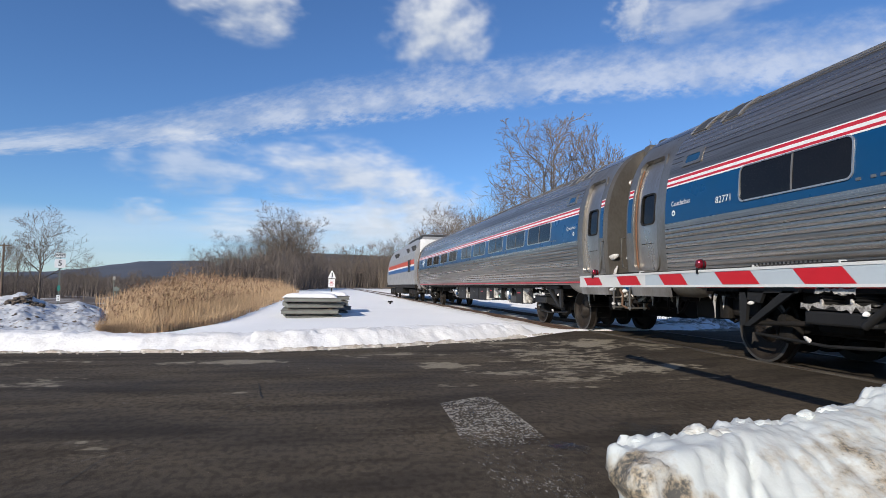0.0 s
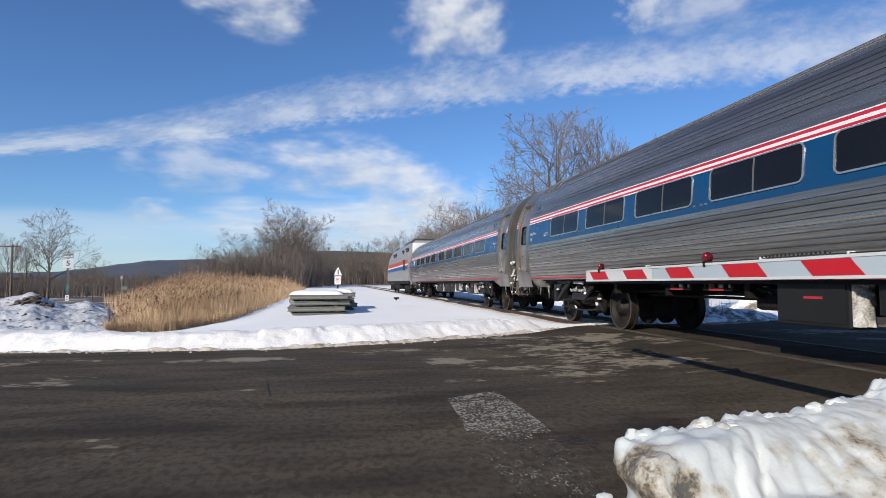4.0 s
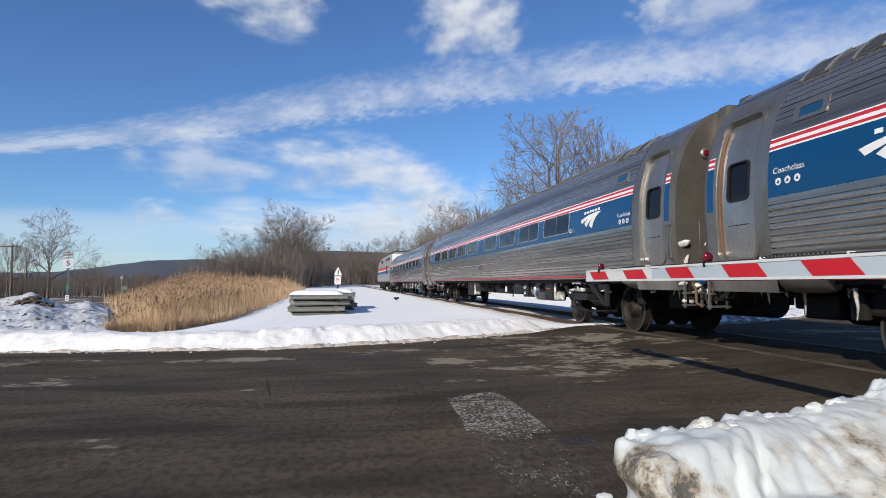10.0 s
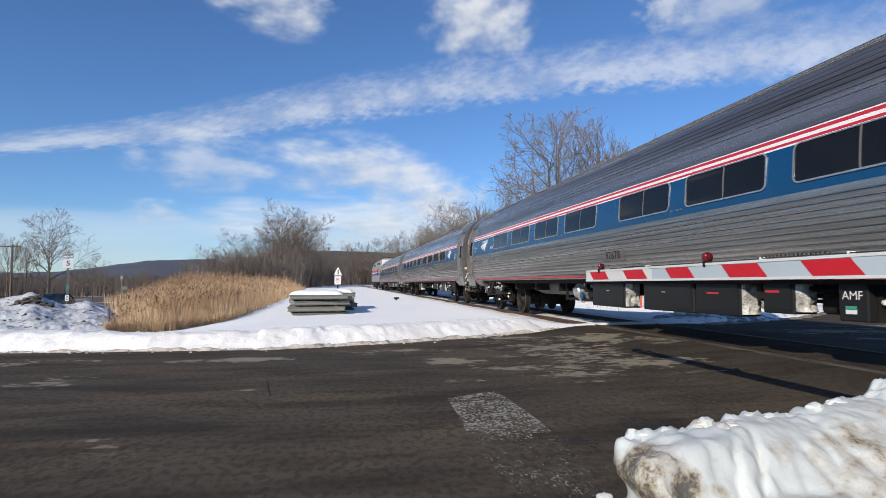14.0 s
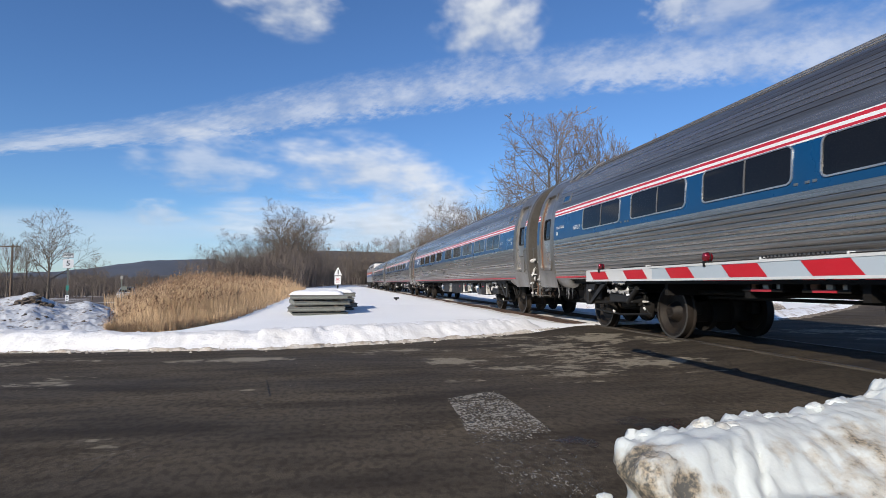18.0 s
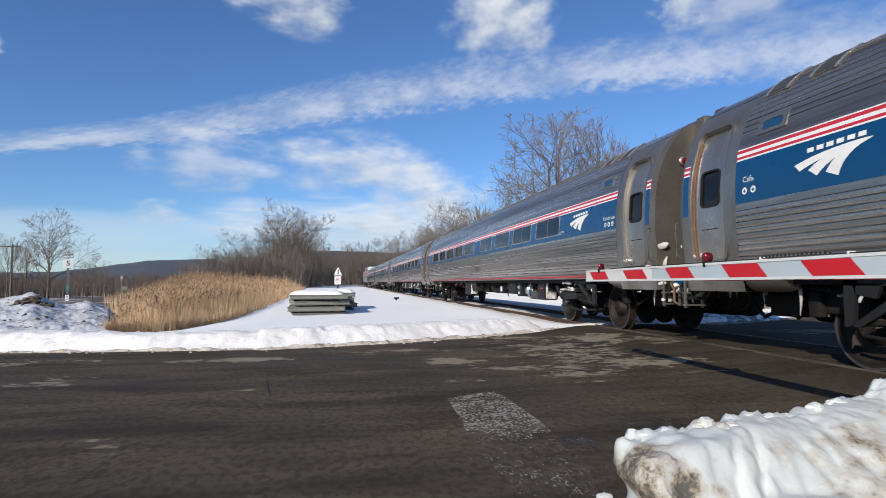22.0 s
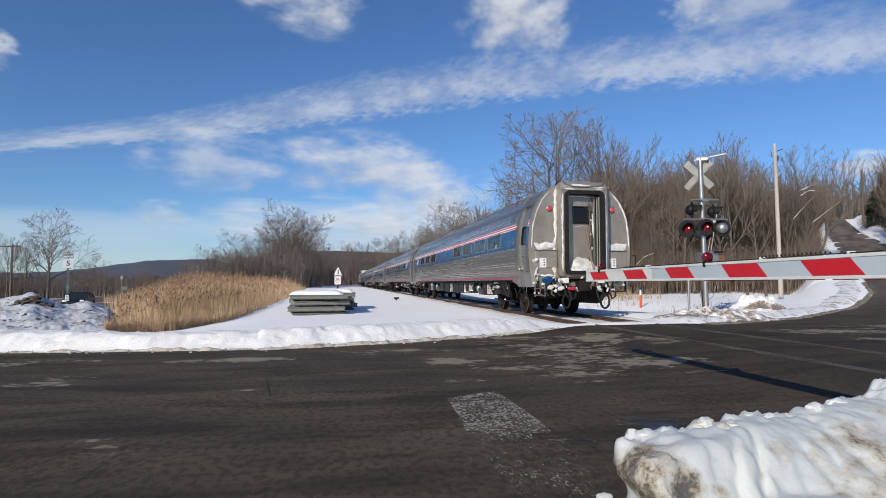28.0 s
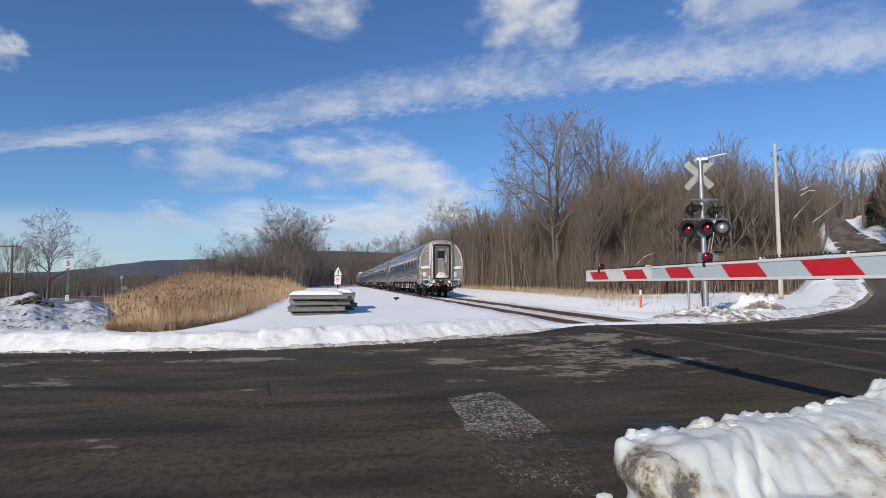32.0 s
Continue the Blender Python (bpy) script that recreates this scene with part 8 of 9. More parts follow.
class Sticks:
    """Gathers tapered sticks as plain vertex and face lists."""

    def __init__(self):
        self.v, self.f = [], []

    def add(self, a, b, r0, r1, n):
        d = (b - a)
        if d.length < 1e-5:
            return
        q = d.to_track_quat("Z", "Y").to_matrix()
        x, y = q.col[0], q.col[1]
        o = len(self.v)
        for p, r in ((a, r0), (b, r1)):
            for k in range(n):
                t = 6.2832 * k / n
                self.v.append(tuple(p + x * (r * math.cos(t)) + y * (r * math.sin(t))))
        for k in range(n):
            j = (k + 1) % n
            self.f.append((o + k, o + j, o + n + j, o + n + k))

    def blade(self, a, b, w, rnd):
        """A thin three-cornered twig."""
        o = len(self.v)
        s = Vector((rnd.uniform(-1, 1), rnd.uniform(-1, 1), 0)).normalized() * w
        self.v += [tuple(a - s), tuple(a + s), tuple(b)]
        self.f.append((o, o + 1, o + 2))


def grow_tree(seed, height, lean, stems, up, kids=(9, 5, 4, 4), wide=1.0, start=0.35, stout=1.0):
    """A bare broad-leaved tree: one or more stems from the root, limbs that sweep up and out, straight fine twigs."""
    rnd = random.Random(seed)
    wood, twigs = Sticks(), Sticks()
    taper = 0.86 if stout == 1 else 0.76
    bend = (0.02, 0.07, 0.10, 0.12, 0.14)
    lift = (0.02, 0.065, 0.06, 0.05, 0.04)
    def branch(p, d, length, r, level):
        segs = (10, 7, 5, 3, 2)[level]
        step = length / segs
        path = [p]
        for i in range(segs):
            j = Vector((rnd.gauss(0, 1), rnd.gauss(0, 1), rnd.gauss(0, 0.5))) * bend[level]
            d = (d + j + Vector((0, 0, up * lift[level]))).normalized()
            q = p + d * step
            ra, rb = r * (1 - taper * i / segs), r * (1 - taper * (i + 1) / segs)
            if level < 2:
                wood.add(p, q, ra, rb, (7, 5)[level])
            else:
                low = (0.014, 0.010, 0.008)[level - 2] * stout
                twigs.add(p, q, max(ra, low), max(rb, low * 0.75), 3)
            p = q
            path.append((p, d, rb))
        if level >= 4:
            return
        count = kids[level] + rnd.randrange(2)
        spin = rnd.uniform(0, 6.2832)
        for k in range(count):
            lo = start if level == 0 else 0.18
            t = lo + (1 - lo) * (k + rnd.uniform(0.1, 0.9)) / count
            i = min(segs - 1, int(t * segs))
            q, e, rr = path[i + 1]
            a = radians(rnd.uniform(*((32, 58), (28, 52), (26, 50), (24, 48))[level])) * wide
            spin += 2.4 + rnd.uniform(-0.5, 0.5)
            x = e.cross(Vector((0.31, 0.95, 0.05))).normalized()
            s = x * math.cos(spin) + e.cross(x) * math.sin(spin)
            nd = (e * math.cos(a) + s * math.sin(a)).normalized()
            ln = length * rnd.uniform(*((0.40, 0.62), (0.40, 0.64), (0.38, 0.60), (0.36, 0.58))[level]) * (1.2 - 0.62 * t)
            branch(q, nd, ln, min(rr * 0.82, r * 0.46) + 0.002, level + 1)
    for k in range(stems):
        a = 6.2832 * k / stems + 0.5
        out = 0.0 if stems == 1 else 0.20 + 0.06 * rnd.random()
        d = Vector((lean[0] + out * math.cos(a), lean[1] + out * math.sin(a), 1)).normalized()
        branch(Vector((0.12 * k * math.cos(a), 0.12 * k * math.sin(a), -0.3)), d, height * (1.0 - 0.10 * k), (height * 0.013 + 0.04) * (0.9 if stems > 1 else 1.0), 0)
    return wood, twigs


def tree_kind(label, *args, **kw):
    wood, twigs = grow_tree(*args, **kw)
    t = thing("bare_tree", pose(0, 0, -900), label, "tree", "bare trees along the railway")
    raw("trunk", wood.v, wood.f, BARK, t, smooth=50)
    raw("crown", twigs.v, twigs.f, TWIG, t, "leafless twigs", smooth=50)
    return t


def forest():
    kinds = [tree_kind("tall bare grey tree with a forked trunk", 11, 13.6, (0.02, 0), 2, 0.7, (10, 6, 5, 4), 1.16, 0.30, 1.9),
             tree_kind("tall slender leafless tree", 12, 11.2, (0, 0.02), 1, 1.2, (13, 4, 3, 3), 0.6, 0.25, 1.6),
             tree_kind("bare tree at the wood's edge", 13, 9.2, (0.05, 0), 1, 1.3, (14, 6, 4, 3), 0.68, 0.34),
             tree_kind("bare tree at the wood's edge", 14, 9.0, (-0.04, 0), 2, 1.2, (12, 5, 4, 3), 0.70, 0.34),
             tree_kind("slender leafless tree in the wood", 15, 9.6, (0, 0), 1, 1.5, (15, 5, 4, 3), 0.58, 0.36),
             tree_kind("spreading bare tree with a round crown", 16, 7.2, (0.03, 0), 1, 0.6, (14, 7, 5, 4), 1.1, 0.26)]
    rnd = random.Random(17)
    used = [False] * 6
    def plant(kind, x, y, s=1.0, turn=None):
        m = pose(x, y, land1(x, y) - 0.05, 0, 0, rnd.uniform(0, 360) if turn is None else turn) @ Matrix.Diagonal((s, s, s, 1))
        if not used[kind]:
            used[kind] = True
            kinds[kind].matrix_world = m
            return
        o = copy_thing(kinds[kind], m)
        o.matrix_world = m
    # marked trees: bearing from the track, distance, kind, scale, turn
    for b, d, k, s, r in ((21.6, 57, 0, 1.09, 35), (26.9, 60, 1, 1.20, 40), (26.3, 60.5, 1, 1.04, 190), (28.5, 59, 2, 1.0, 20), (35.9, 58, 1, 0.86, 70), (35.2, 60, 2, 0.92, 130), (40.6, 56, 3, 0.90, 200), (41.9, 58, 2, 0.80, 300), (38.0, 60, 4, 0.92, 10), (39.4, 57, 2, 0.90, 50), (42.6, 57, 3, 0.74, 80), (32.0, 60, 2, 0.98, 77), (29.6, 62, 4, 1.0, 15), (33.6, 61, 3, 0.95, 260),
                         (11.2, 107, 0, 0.98, 60), (8.8, 117, 3, 1.1, 10), (9.6, 118, 3, 1.12, 120), (13.6, 95, 2, 1.05, 0), (14.6, 90, 4, 1.0, 0), (30.5, 50, 5, 0.75, 10),
                         (-6.56, 150, 5, 2.0, 30), (-3.4, 150, 5, 1.96, 200), (-5.2, 155, 2, 1.1, 0), (-10.5, 140, 5, 1.0, 30), (-24.65, 62, 5, 0.92, 300), (-21.5, 80, 5, 0.58, 60), (-31.6, 50, 5, 1.1, 150), (-27.4, 70, 2, 0.55, 10), (-26.2, 66, 4, 0.45, 200),
                         (1.8, 210, 3, 1.4, 0), (3.3, 200, 5, 1.7, 40), (4.6, 190, 3, 1.4, 80), (6.0, 170, 2, 1.3, 120), (0.6, 230, 2, 1.4, 10), (-1.2, 240, 4, 1.3, 0)):
        plant(k, *spot(b, d), s, r)
    n = 0
    while n < 125:
        b, d = rnd.uniform(7, 44.5), 50 + abs(rnd.gauss(0, 26))
        x, y = spot(b, d)
        if x < 20.5 + rnd.uniform(0, 2) or (b > 41.5 and d > 62):
            continue
        if rnd.random() < 0.30 and b < 20:
            continue
        plant(rnd.choice((1, 2, 2, 3, 4, 4, 4)), x, y, rnd.uniform(0.70, 0.98) * (1 - 0.12 * sm(37.0, 42.0, b)))
        n += 1
    for k in range(26):
        y = rnd.uniform(110, 300)
        plant(rnd.choice((2, 3, 4)), 20.5 + rnd.uniform(0, 14), y, rnd.uniform(1.0, 1.35))
    for k in range(22):
        b, d = rnd.uniform(48.5, 56), rnd.uniform(62, 120)
        plant(rnd.choice((2, 3, 4)), *spot(b, d), rnd.uniform(0.58, 0.82))
    for k in range(26):
        b, d = rnd.uniform(-12.5, -1.5), rnd.uniform(115, 190)
        plant(rnd.choice((0, 3, 5, 5)), *spot(b, d), rnd.uniform(0.55, 0.9) + 0.15 * sm(-10, -5, b))
    for k in range(26):
        b, d = rnd.uniform(-31, -13), rnd.uniform(90, 180)
        plant(rnd.choice((3, 5, 5)), *spot(b, d), rnd.uniform(0.32, 0.5))
    for k in range(8):
        b, d = rnd.uniform(43.5, 45.0), rnd.uniform(85, 130)
        plant(rnd.choice((2, 4)), *spot(b - 1.4, d), rnd.uniform(0.58, 0.8))


def brush_patch(name, label, where, count, tall, mat, seed, twigs=7, width=0.03, kind="stuff", category="brush"):
    """Many leafless shrubs or saplings as one thicket."""
    rnd = random.Random(seed)
    s = Sticks()
    xy = [where(rnd) for _ in range(count)]
    zz = land(np.array([p[0] for p in xy]), np.array([p[1] for p in xy]))
    for (x, y, k), z in zip(xy, zz):
        h = tall * k * rnd.uniform(0.55, 1.15)
        w = width * (0.6 + 0.4 * k)
        a = Vector((x, y, z - 0.05))
        top = a + Vector((rnd.gauss(0, 0.10) * h, rnd.gauss(0, 0.10) * h, h))
        s.blade(a, top, w, rnd)
        for _ in range(twigs):
            t = rnd.uniform(0.15, 0.9)
            p = a + (top - a) * t
            ln = h * rnd.uniform(0.2, 0.5) * (1.1 - t * 0.5)
            e = p + Vector((rnd.gauss(0, 0.5), rnd.gauss(0, 0.5), rnd.uniform(0.3, 1.0))).normalized() * ln
            s.blade(p, e, w * 0.45, rnd)
            s.blade(p + (e - p) * 0.5, p + (e - p) * 0.5 + Vector((rnd.gauss(0, 0.5), rnd.gauss(0, 0.5), rnd.uniform(0.1, 1.0))).normalized() * ln * 0.6, w * 0.3, rnd)
    return tagged(raw(name, s.v, s.f, mat), label, category, kind=kind)


def snowy_branches():
    for path in (((33.3, 35.9, 7.8), (33.8, 35.5, 8.1), (34.3, 35.0, 8.5)), ((33.3, 36.0, 7.4), (33.6, 35.6, 7.7), (33.9, 35.3, 7.7)), ((33.8, 35.5, 5.4), (34.4, 34.9, 6.1), (35.0, 34.3, 6.8)),
                 ((23.8, 42.8, 2.4), (24.4, 42.5, 3.1), (25.0, 42.1, 3.4)), ((32.9, 36.3, 5.7), (33.3, 35.9, 6.4), (33.9, 35.4, 7.3))):
        a = Vector(path[0])
        foot = Vector((a.x + 1.2, a.y + 3.0, land1(a.x + 1.2, a.y + 3.0)))
        t = thing("snowy_branch", Matrix.Translation(foot), "bare limb with snow lying along it", "branch", "snowy limbs at the wood's edge")
        pts = [Vector(p) - foot for p in path]
        bm = bmesh.new()
        tube(bm, [Vector((0, 0, -0.2)), pts[0] * 0.5 + Vector((0.2, 0.4, 0.2)), *pts], 0.028, 6)
        part("limb", bm, BARK, t, smooth=60)
        bm = bmesh.new()
        tube(bm, [p + Vector((0, 0, 0.03)) for p in pts], 0.014, 6)
        part("snow_ridge", bm, SNOW, t, "line of snow", smooth=60)


def thickets():
    def east(rnd):
        while True:
            b, d = rnd.uniform(9, 44), 46 + abs(rnd.gauss(0, 22))
            x, y = spot(b, d)
            if x > 19.5 + 1.5 * rnd.random() and not (b > 41.3 and d > 58):
                return x, y, 1.0
    brush_patch("brush_thicket", "dense brown leafless brush under the trees", east, 7000, 3.4, BRUSH, 1, 10, 0.022)
    def tall(rnd):
        while True:
            b, d = rnd.uniform(8, 44), 56 + abs(rnd.gauss(0, 24))
            x, y = spot(b, d)
            if x > 22 and not (b > 41.3 and d > 62):
                return x, y, 1.0
    brush_patch("sapling_thicket", "crowded thin grey saplings in the wood", tall, 5200, 7.8, TWIG, 2, 16, 0.022)
    def line(rnd):
        y = 60 + 340 * rnd.random() ** 1.5
        return 20.0 + rnd.uniform(0, 16), y, 1.0 + 0.3 * rnd.random()
    brush_patch("brush_thicket", "leafless wood edge along the railway", line, 2600, 11.0, TWIG, 3, 10, 0.07)
    def west_far(rnd):
        b, d = rnd.uniform(-46, 3.5), 95 + abs(rnd.gauss(0, 90))
        x, y = spot(b, d)
        k = (0.55 + 0.5 * sm(-12.6, -8.5, b) + 0.15 * sm(-9, -5, b)) * (1 + 0.5 * fbm(b * 0.9, 3.0))
        if x > -9 - 0.02 * y:
            x -= 12
        return x, y, k * (0.8 + d / 500)
    brush_patch("far_woods", "low brown winter woods in the distance", west_far, 13000, 5.6, FAR_WOOD, 4, 15, 0.06)
    def end(rnd):
        b, d = rnd.uniform(-10, 8), rnd.uniform(280, 420)
        x, y = spot(b, d)
        return x, y, 1.0 + 0.25 * rnd.random()
    brush_patch("far_woods", "dark winter woods closing the railway's view", end, 4200, 13.5, FAR_WOOD, 5, 15, 0.11)
    def hillside(rnd):
        b, d = rnd.uniform(48.6, 58), rnd.uniform(66, 150)
        return (*spot(b, d), 1.0)
    brush_patch("hill_woods", "brown leafless woods on the hill", hillside, 1500, 8.5, BRUSH, 6, 10, 0.09)
    def crest(rnd):
        b, d = rnd.uniform(40, 58), rnd.uniform(150, 240)
        return (*spot(b, d), 1.0)
    brush_patch("hill_woods", "far brown woods over the hill's crest", crest, 1300, 11, FAR_WOOD, 7, 9, 0.2)
    # dead grass at the foot of the wood and by the marker
    def grass(rnd):
        if rnd.random() < 0.02:
            return 15.0 + rnd.gauss(0, 0.9), 28.6 + rnd.gauss(0, 1.2), 0.8
        y = rnd.uniform(30, 95)
        return 15.5 + 0.07 * (y - 30) + abs(rnd.gauss(0, 1.6)), y, 1.0
    brush_patch("dead_grass", "dry tan grass along the wood's foot", grass, 4200, 0.62, DRY_GRASS, 8, 3, 0.012, category="grass")
    def hay(rnd):
        return 12.4 + rnd.gauss(0, 0.5), 18.4 + rnd.gauss(0, 0.35), 0.6
    brush_patch("dead_grass", "dry tan grass behind the signal", hay, 160, 0.7, DRY_GRASS, 9, 3, 0.012, category="grass")


def reeds():
    rnd = random.Random(6)
    s, p = Sticks(), Sticks()
    right = [(13.4, -5.0), (14.1, -3.9), (15.6, -2.95), (19.3, -2.8), (34, -3.1), (60, -3.9), (110, -5.2)]
    ys, xs = [a for a, _ in right], [b for _, b in right]
    pts = []
    while len(pts) < 17000:
        y = 13.4 + 60 * rnd.random() ** 2.3
        r = float(np.interp(y, ys, xs)) + 0.35 * fbm(y * 0.6, 2.0)
        l = -0.378 * y + 0.1
        if l >= r:
            continue
        x = l + (r - l) * rnd.random()
        west = (x - l) / (0.06 * y) + 1.6 * fbm(x * 0.8, y * 0.8, 9.0)
        if west < rnd.random() * 1.2 or fbm(x * 1.3, y * 1.3, 2.0) < -0.22:
            continue
        pts.append((x, y, r - x, west))
    zz = land(np.array([q[0] for q in pts]), np.array([q[1] for q in pts]))
    for (x, y, east, west), z in zip(pts, zz):
        full = 1.16 + 0.008 * (y - 14) - z + 0.75 * fbm(x * 0.6, y * 0.6, 4)
        h = max(0.35, full * (0.34 + 0.66 * sm(0.0, 2.4, west)) - 0.95 * sm(2.3, 0.0, east) - abs(rnd.gauss(0, 0.42)) + 0.16 + (rnd.uniform(0.05, 0.34) if rnd.random() < 0.10 else 0.0))
        a = Vector((x, y, z - 0.05))
        lean = Vector((0.02 + rnd.gauss(0, 0.07), rnd.gauss(0, 0.07), 0)) * h
        mid, top = a + Vector((0, 0, h * 0.55)) + lean * 0.3, a + Vector((0, 0, h)) + lean
        w = 0.0035 + 0.00028 * y
        o = len(s.v)
        c = Vector((rnd.gauss(0.9, 0.3), rnd.uniform(-0.5, 0.5), 0)).normalized() * w
        s.v += [tuple(a - c), tuple(a + c), tuple(mid + c * 0.8), tuple(mid - c * 0.8), tuple(top)]
        s.f += [(o, o + 1, o + 2, o + 3), (o + 3, o + 2, o + 4)]
        for _ in range(2):
            t = rnd.uniform(0.2, 0.9)
            q = a + (top - a) * t
            e = q + Vector((rnd.gauss(0.04, 0.11), rnd.gauss(0, 0.11), rnd.uniform(0.08, 0.36)))
            s.blade(q, e, w * 0.5, rnd)
        if rnd.random() < 0.34 and h > 0.7:
            d = Vector((rnd.gauss(0.15, 0.3), rnd.gauss(0, 0.3), 1.0)).normalized()
            for k in range(5):
                q = top + d * rnd.uniform(-0.08, 0.06)
                e = q + Vector((rnd.gauss(0.02, 0.05), rnd.gauss(0, 0.05), rnd.gauss(0.03, 0.05)))
                p.blade(q, e, 0.008 + 0.0006 * y, rnd)
    ob = tagged(raw("reed_bed", s.v, s.f, REED), "dense bed of tall dry golden reeds", "reeds", kind="stuff")
    tagged(raw("reed_plume", p.v, p.f, PLUME, ob, "dark feathery reed plumes"), kind="stuff")


def conifers():
    rnd = random.Random(9)
    for b, d, h in ((47.7, 96, 5.2), (48.3, 100, 7.5), (49.2, 92, 7.0), (50.4, 98, 9)):
        s = Sticks()
        w = Sticks()
        w.add(Vector((0, 0, -0.3)), Vector((0, 0, h)), 0.2, 0.03, 7)
        for k in range(420):
            t = rnd.random() ** 0.8
            z = 0.8 + (h - 0.8) * t
            r = (1 - t) * 2.4 + 0.15
            a = rnd.uniform(0, 6.2832)
            e = Vector((math.cos(a) * r * rnd.uniform(0.6, 1.1), math.sin(a) * r * rnd.uniform(0.6, 1.1), z - 0.35 * r + rnd.gauss(0, 0.1)))
            s.blade(Vector((0, 0, z)), e, 0.16, rnd)
            s.blade(Vector((0, 0, z)) + (e - Vector((0, 0, z))) * 0.5, e + Vector((rnd.gauss(0, 0.3), rnd.gauss(0, 0.3), -0.1)), 0.12, rnd)
        x, y = spot(b, d)
        t = thing("conifer", pose(x, y, land1(x, y)), "dark green conifer beside the hill road", "tree", "conifers on the hill")
        raw("trunk", w.v, w.f, BARK, t)
        raw("crown", s.v, s.f, NEEDLE, t, "dark needles")
    p = thing("utility_pole", pose(*spot(47.05, 88), 8.0), "distant wooden pole beside the hill road", "utility pole")
    bm = bmesh.new()
    rod(bm, (0, 0, 0), (0, 0, 7.2), 0.16, 0.1, n=8)
    part("pole", bm, TIMBER, p)


def hills():
    """Two far ridges, with distance haze painted into their colours."""
    # the farther ridge is bluer and paler: its haze is in the colour
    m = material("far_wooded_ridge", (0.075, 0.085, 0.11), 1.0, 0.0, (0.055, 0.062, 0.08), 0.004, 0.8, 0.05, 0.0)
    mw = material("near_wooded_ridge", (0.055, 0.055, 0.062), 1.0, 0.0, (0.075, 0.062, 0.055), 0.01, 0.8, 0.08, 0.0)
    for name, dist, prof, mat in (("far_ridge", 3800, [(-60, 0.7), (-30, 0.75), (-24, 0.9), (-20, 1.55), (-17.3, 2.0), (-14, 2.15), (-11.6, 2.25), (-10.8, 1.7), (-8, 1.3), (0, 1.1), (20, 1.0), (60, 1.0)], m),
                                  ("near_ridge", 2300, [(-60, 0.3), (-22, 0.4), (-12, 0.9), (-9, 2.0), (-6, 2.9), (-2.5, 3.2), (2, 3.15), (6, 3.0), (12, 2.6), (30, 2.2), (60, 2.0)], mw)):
        vs, fs = [], []
        bs, hs = [a for a, _ in prof], [b for _, b in prof]
        n = 260
        for k in range(n):
            b = -60 + 120 * k / (n - 1)
            e = float(np.interp(b, bs, hs)) + 0.10 * fbm(b * 0.35, dist) + 0.05 * fbm(b * 2.0, dist)
            for j, (dd, q) in enumerate(((0.0, 0.0), (0.35, 0.55), (0.75, 0.9), (1.0, 1.0), (1.15, 0.8))):
                r = dist * (0.86 + 0.14 * dd)
                x, y = spot(b, r)
                vs.append((x, y, -6 + (r * math.tan(radians(e)) + 6) * q + (r * 0.0012 * fbm(b * 1.2, j * 3.0, dist) if 0 < j else 0)))
        for k in range(n - 1):
            for j in range(4):
                fs.append((k * 5 + j, (k + 1) * 5 + j, (k + 1) * 5 + j + 1, k * 5 + j + 1))
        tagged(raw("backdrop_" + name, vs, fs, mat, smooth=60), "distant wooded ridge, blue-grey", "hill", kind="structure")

# ---- highway traffic ----
HIGHWAY_Z = -1.30


def highway():
    vs, fs = [], []
    ys = [-60 + 12 * k for k in range(90)]
    for y in ys:
        x = -17.6 - 0.185 * (y - 44)
        vs += [(x - 6.4, y, HIGHWAY_Z), (x + 2.9, y, HIGHWAY_Z)]
    fs = [(2 * k, 2 * k + 1, 2 * k + 3, 2 * k + 2) for k in range(len(ys) - 1)]
    tagged(raw("road", vs, fs, ASPHALT), "grey highway behind the snow mound", "road", kind="structure")


CAR_GLASS = material("car_glass", (0.02, 0.022, 0.025), 0.06, 0.0, (0.03, 0.03, 0.03), 2, 0.3, 20, 0.0, rough_var=0.02)
TAIL = glow("tail_lamp", (0.5, 0.01, 0.01), 0.4)
HEAD = glow("head_lamp", (0.9, 0.9, 0.85), 0.12)


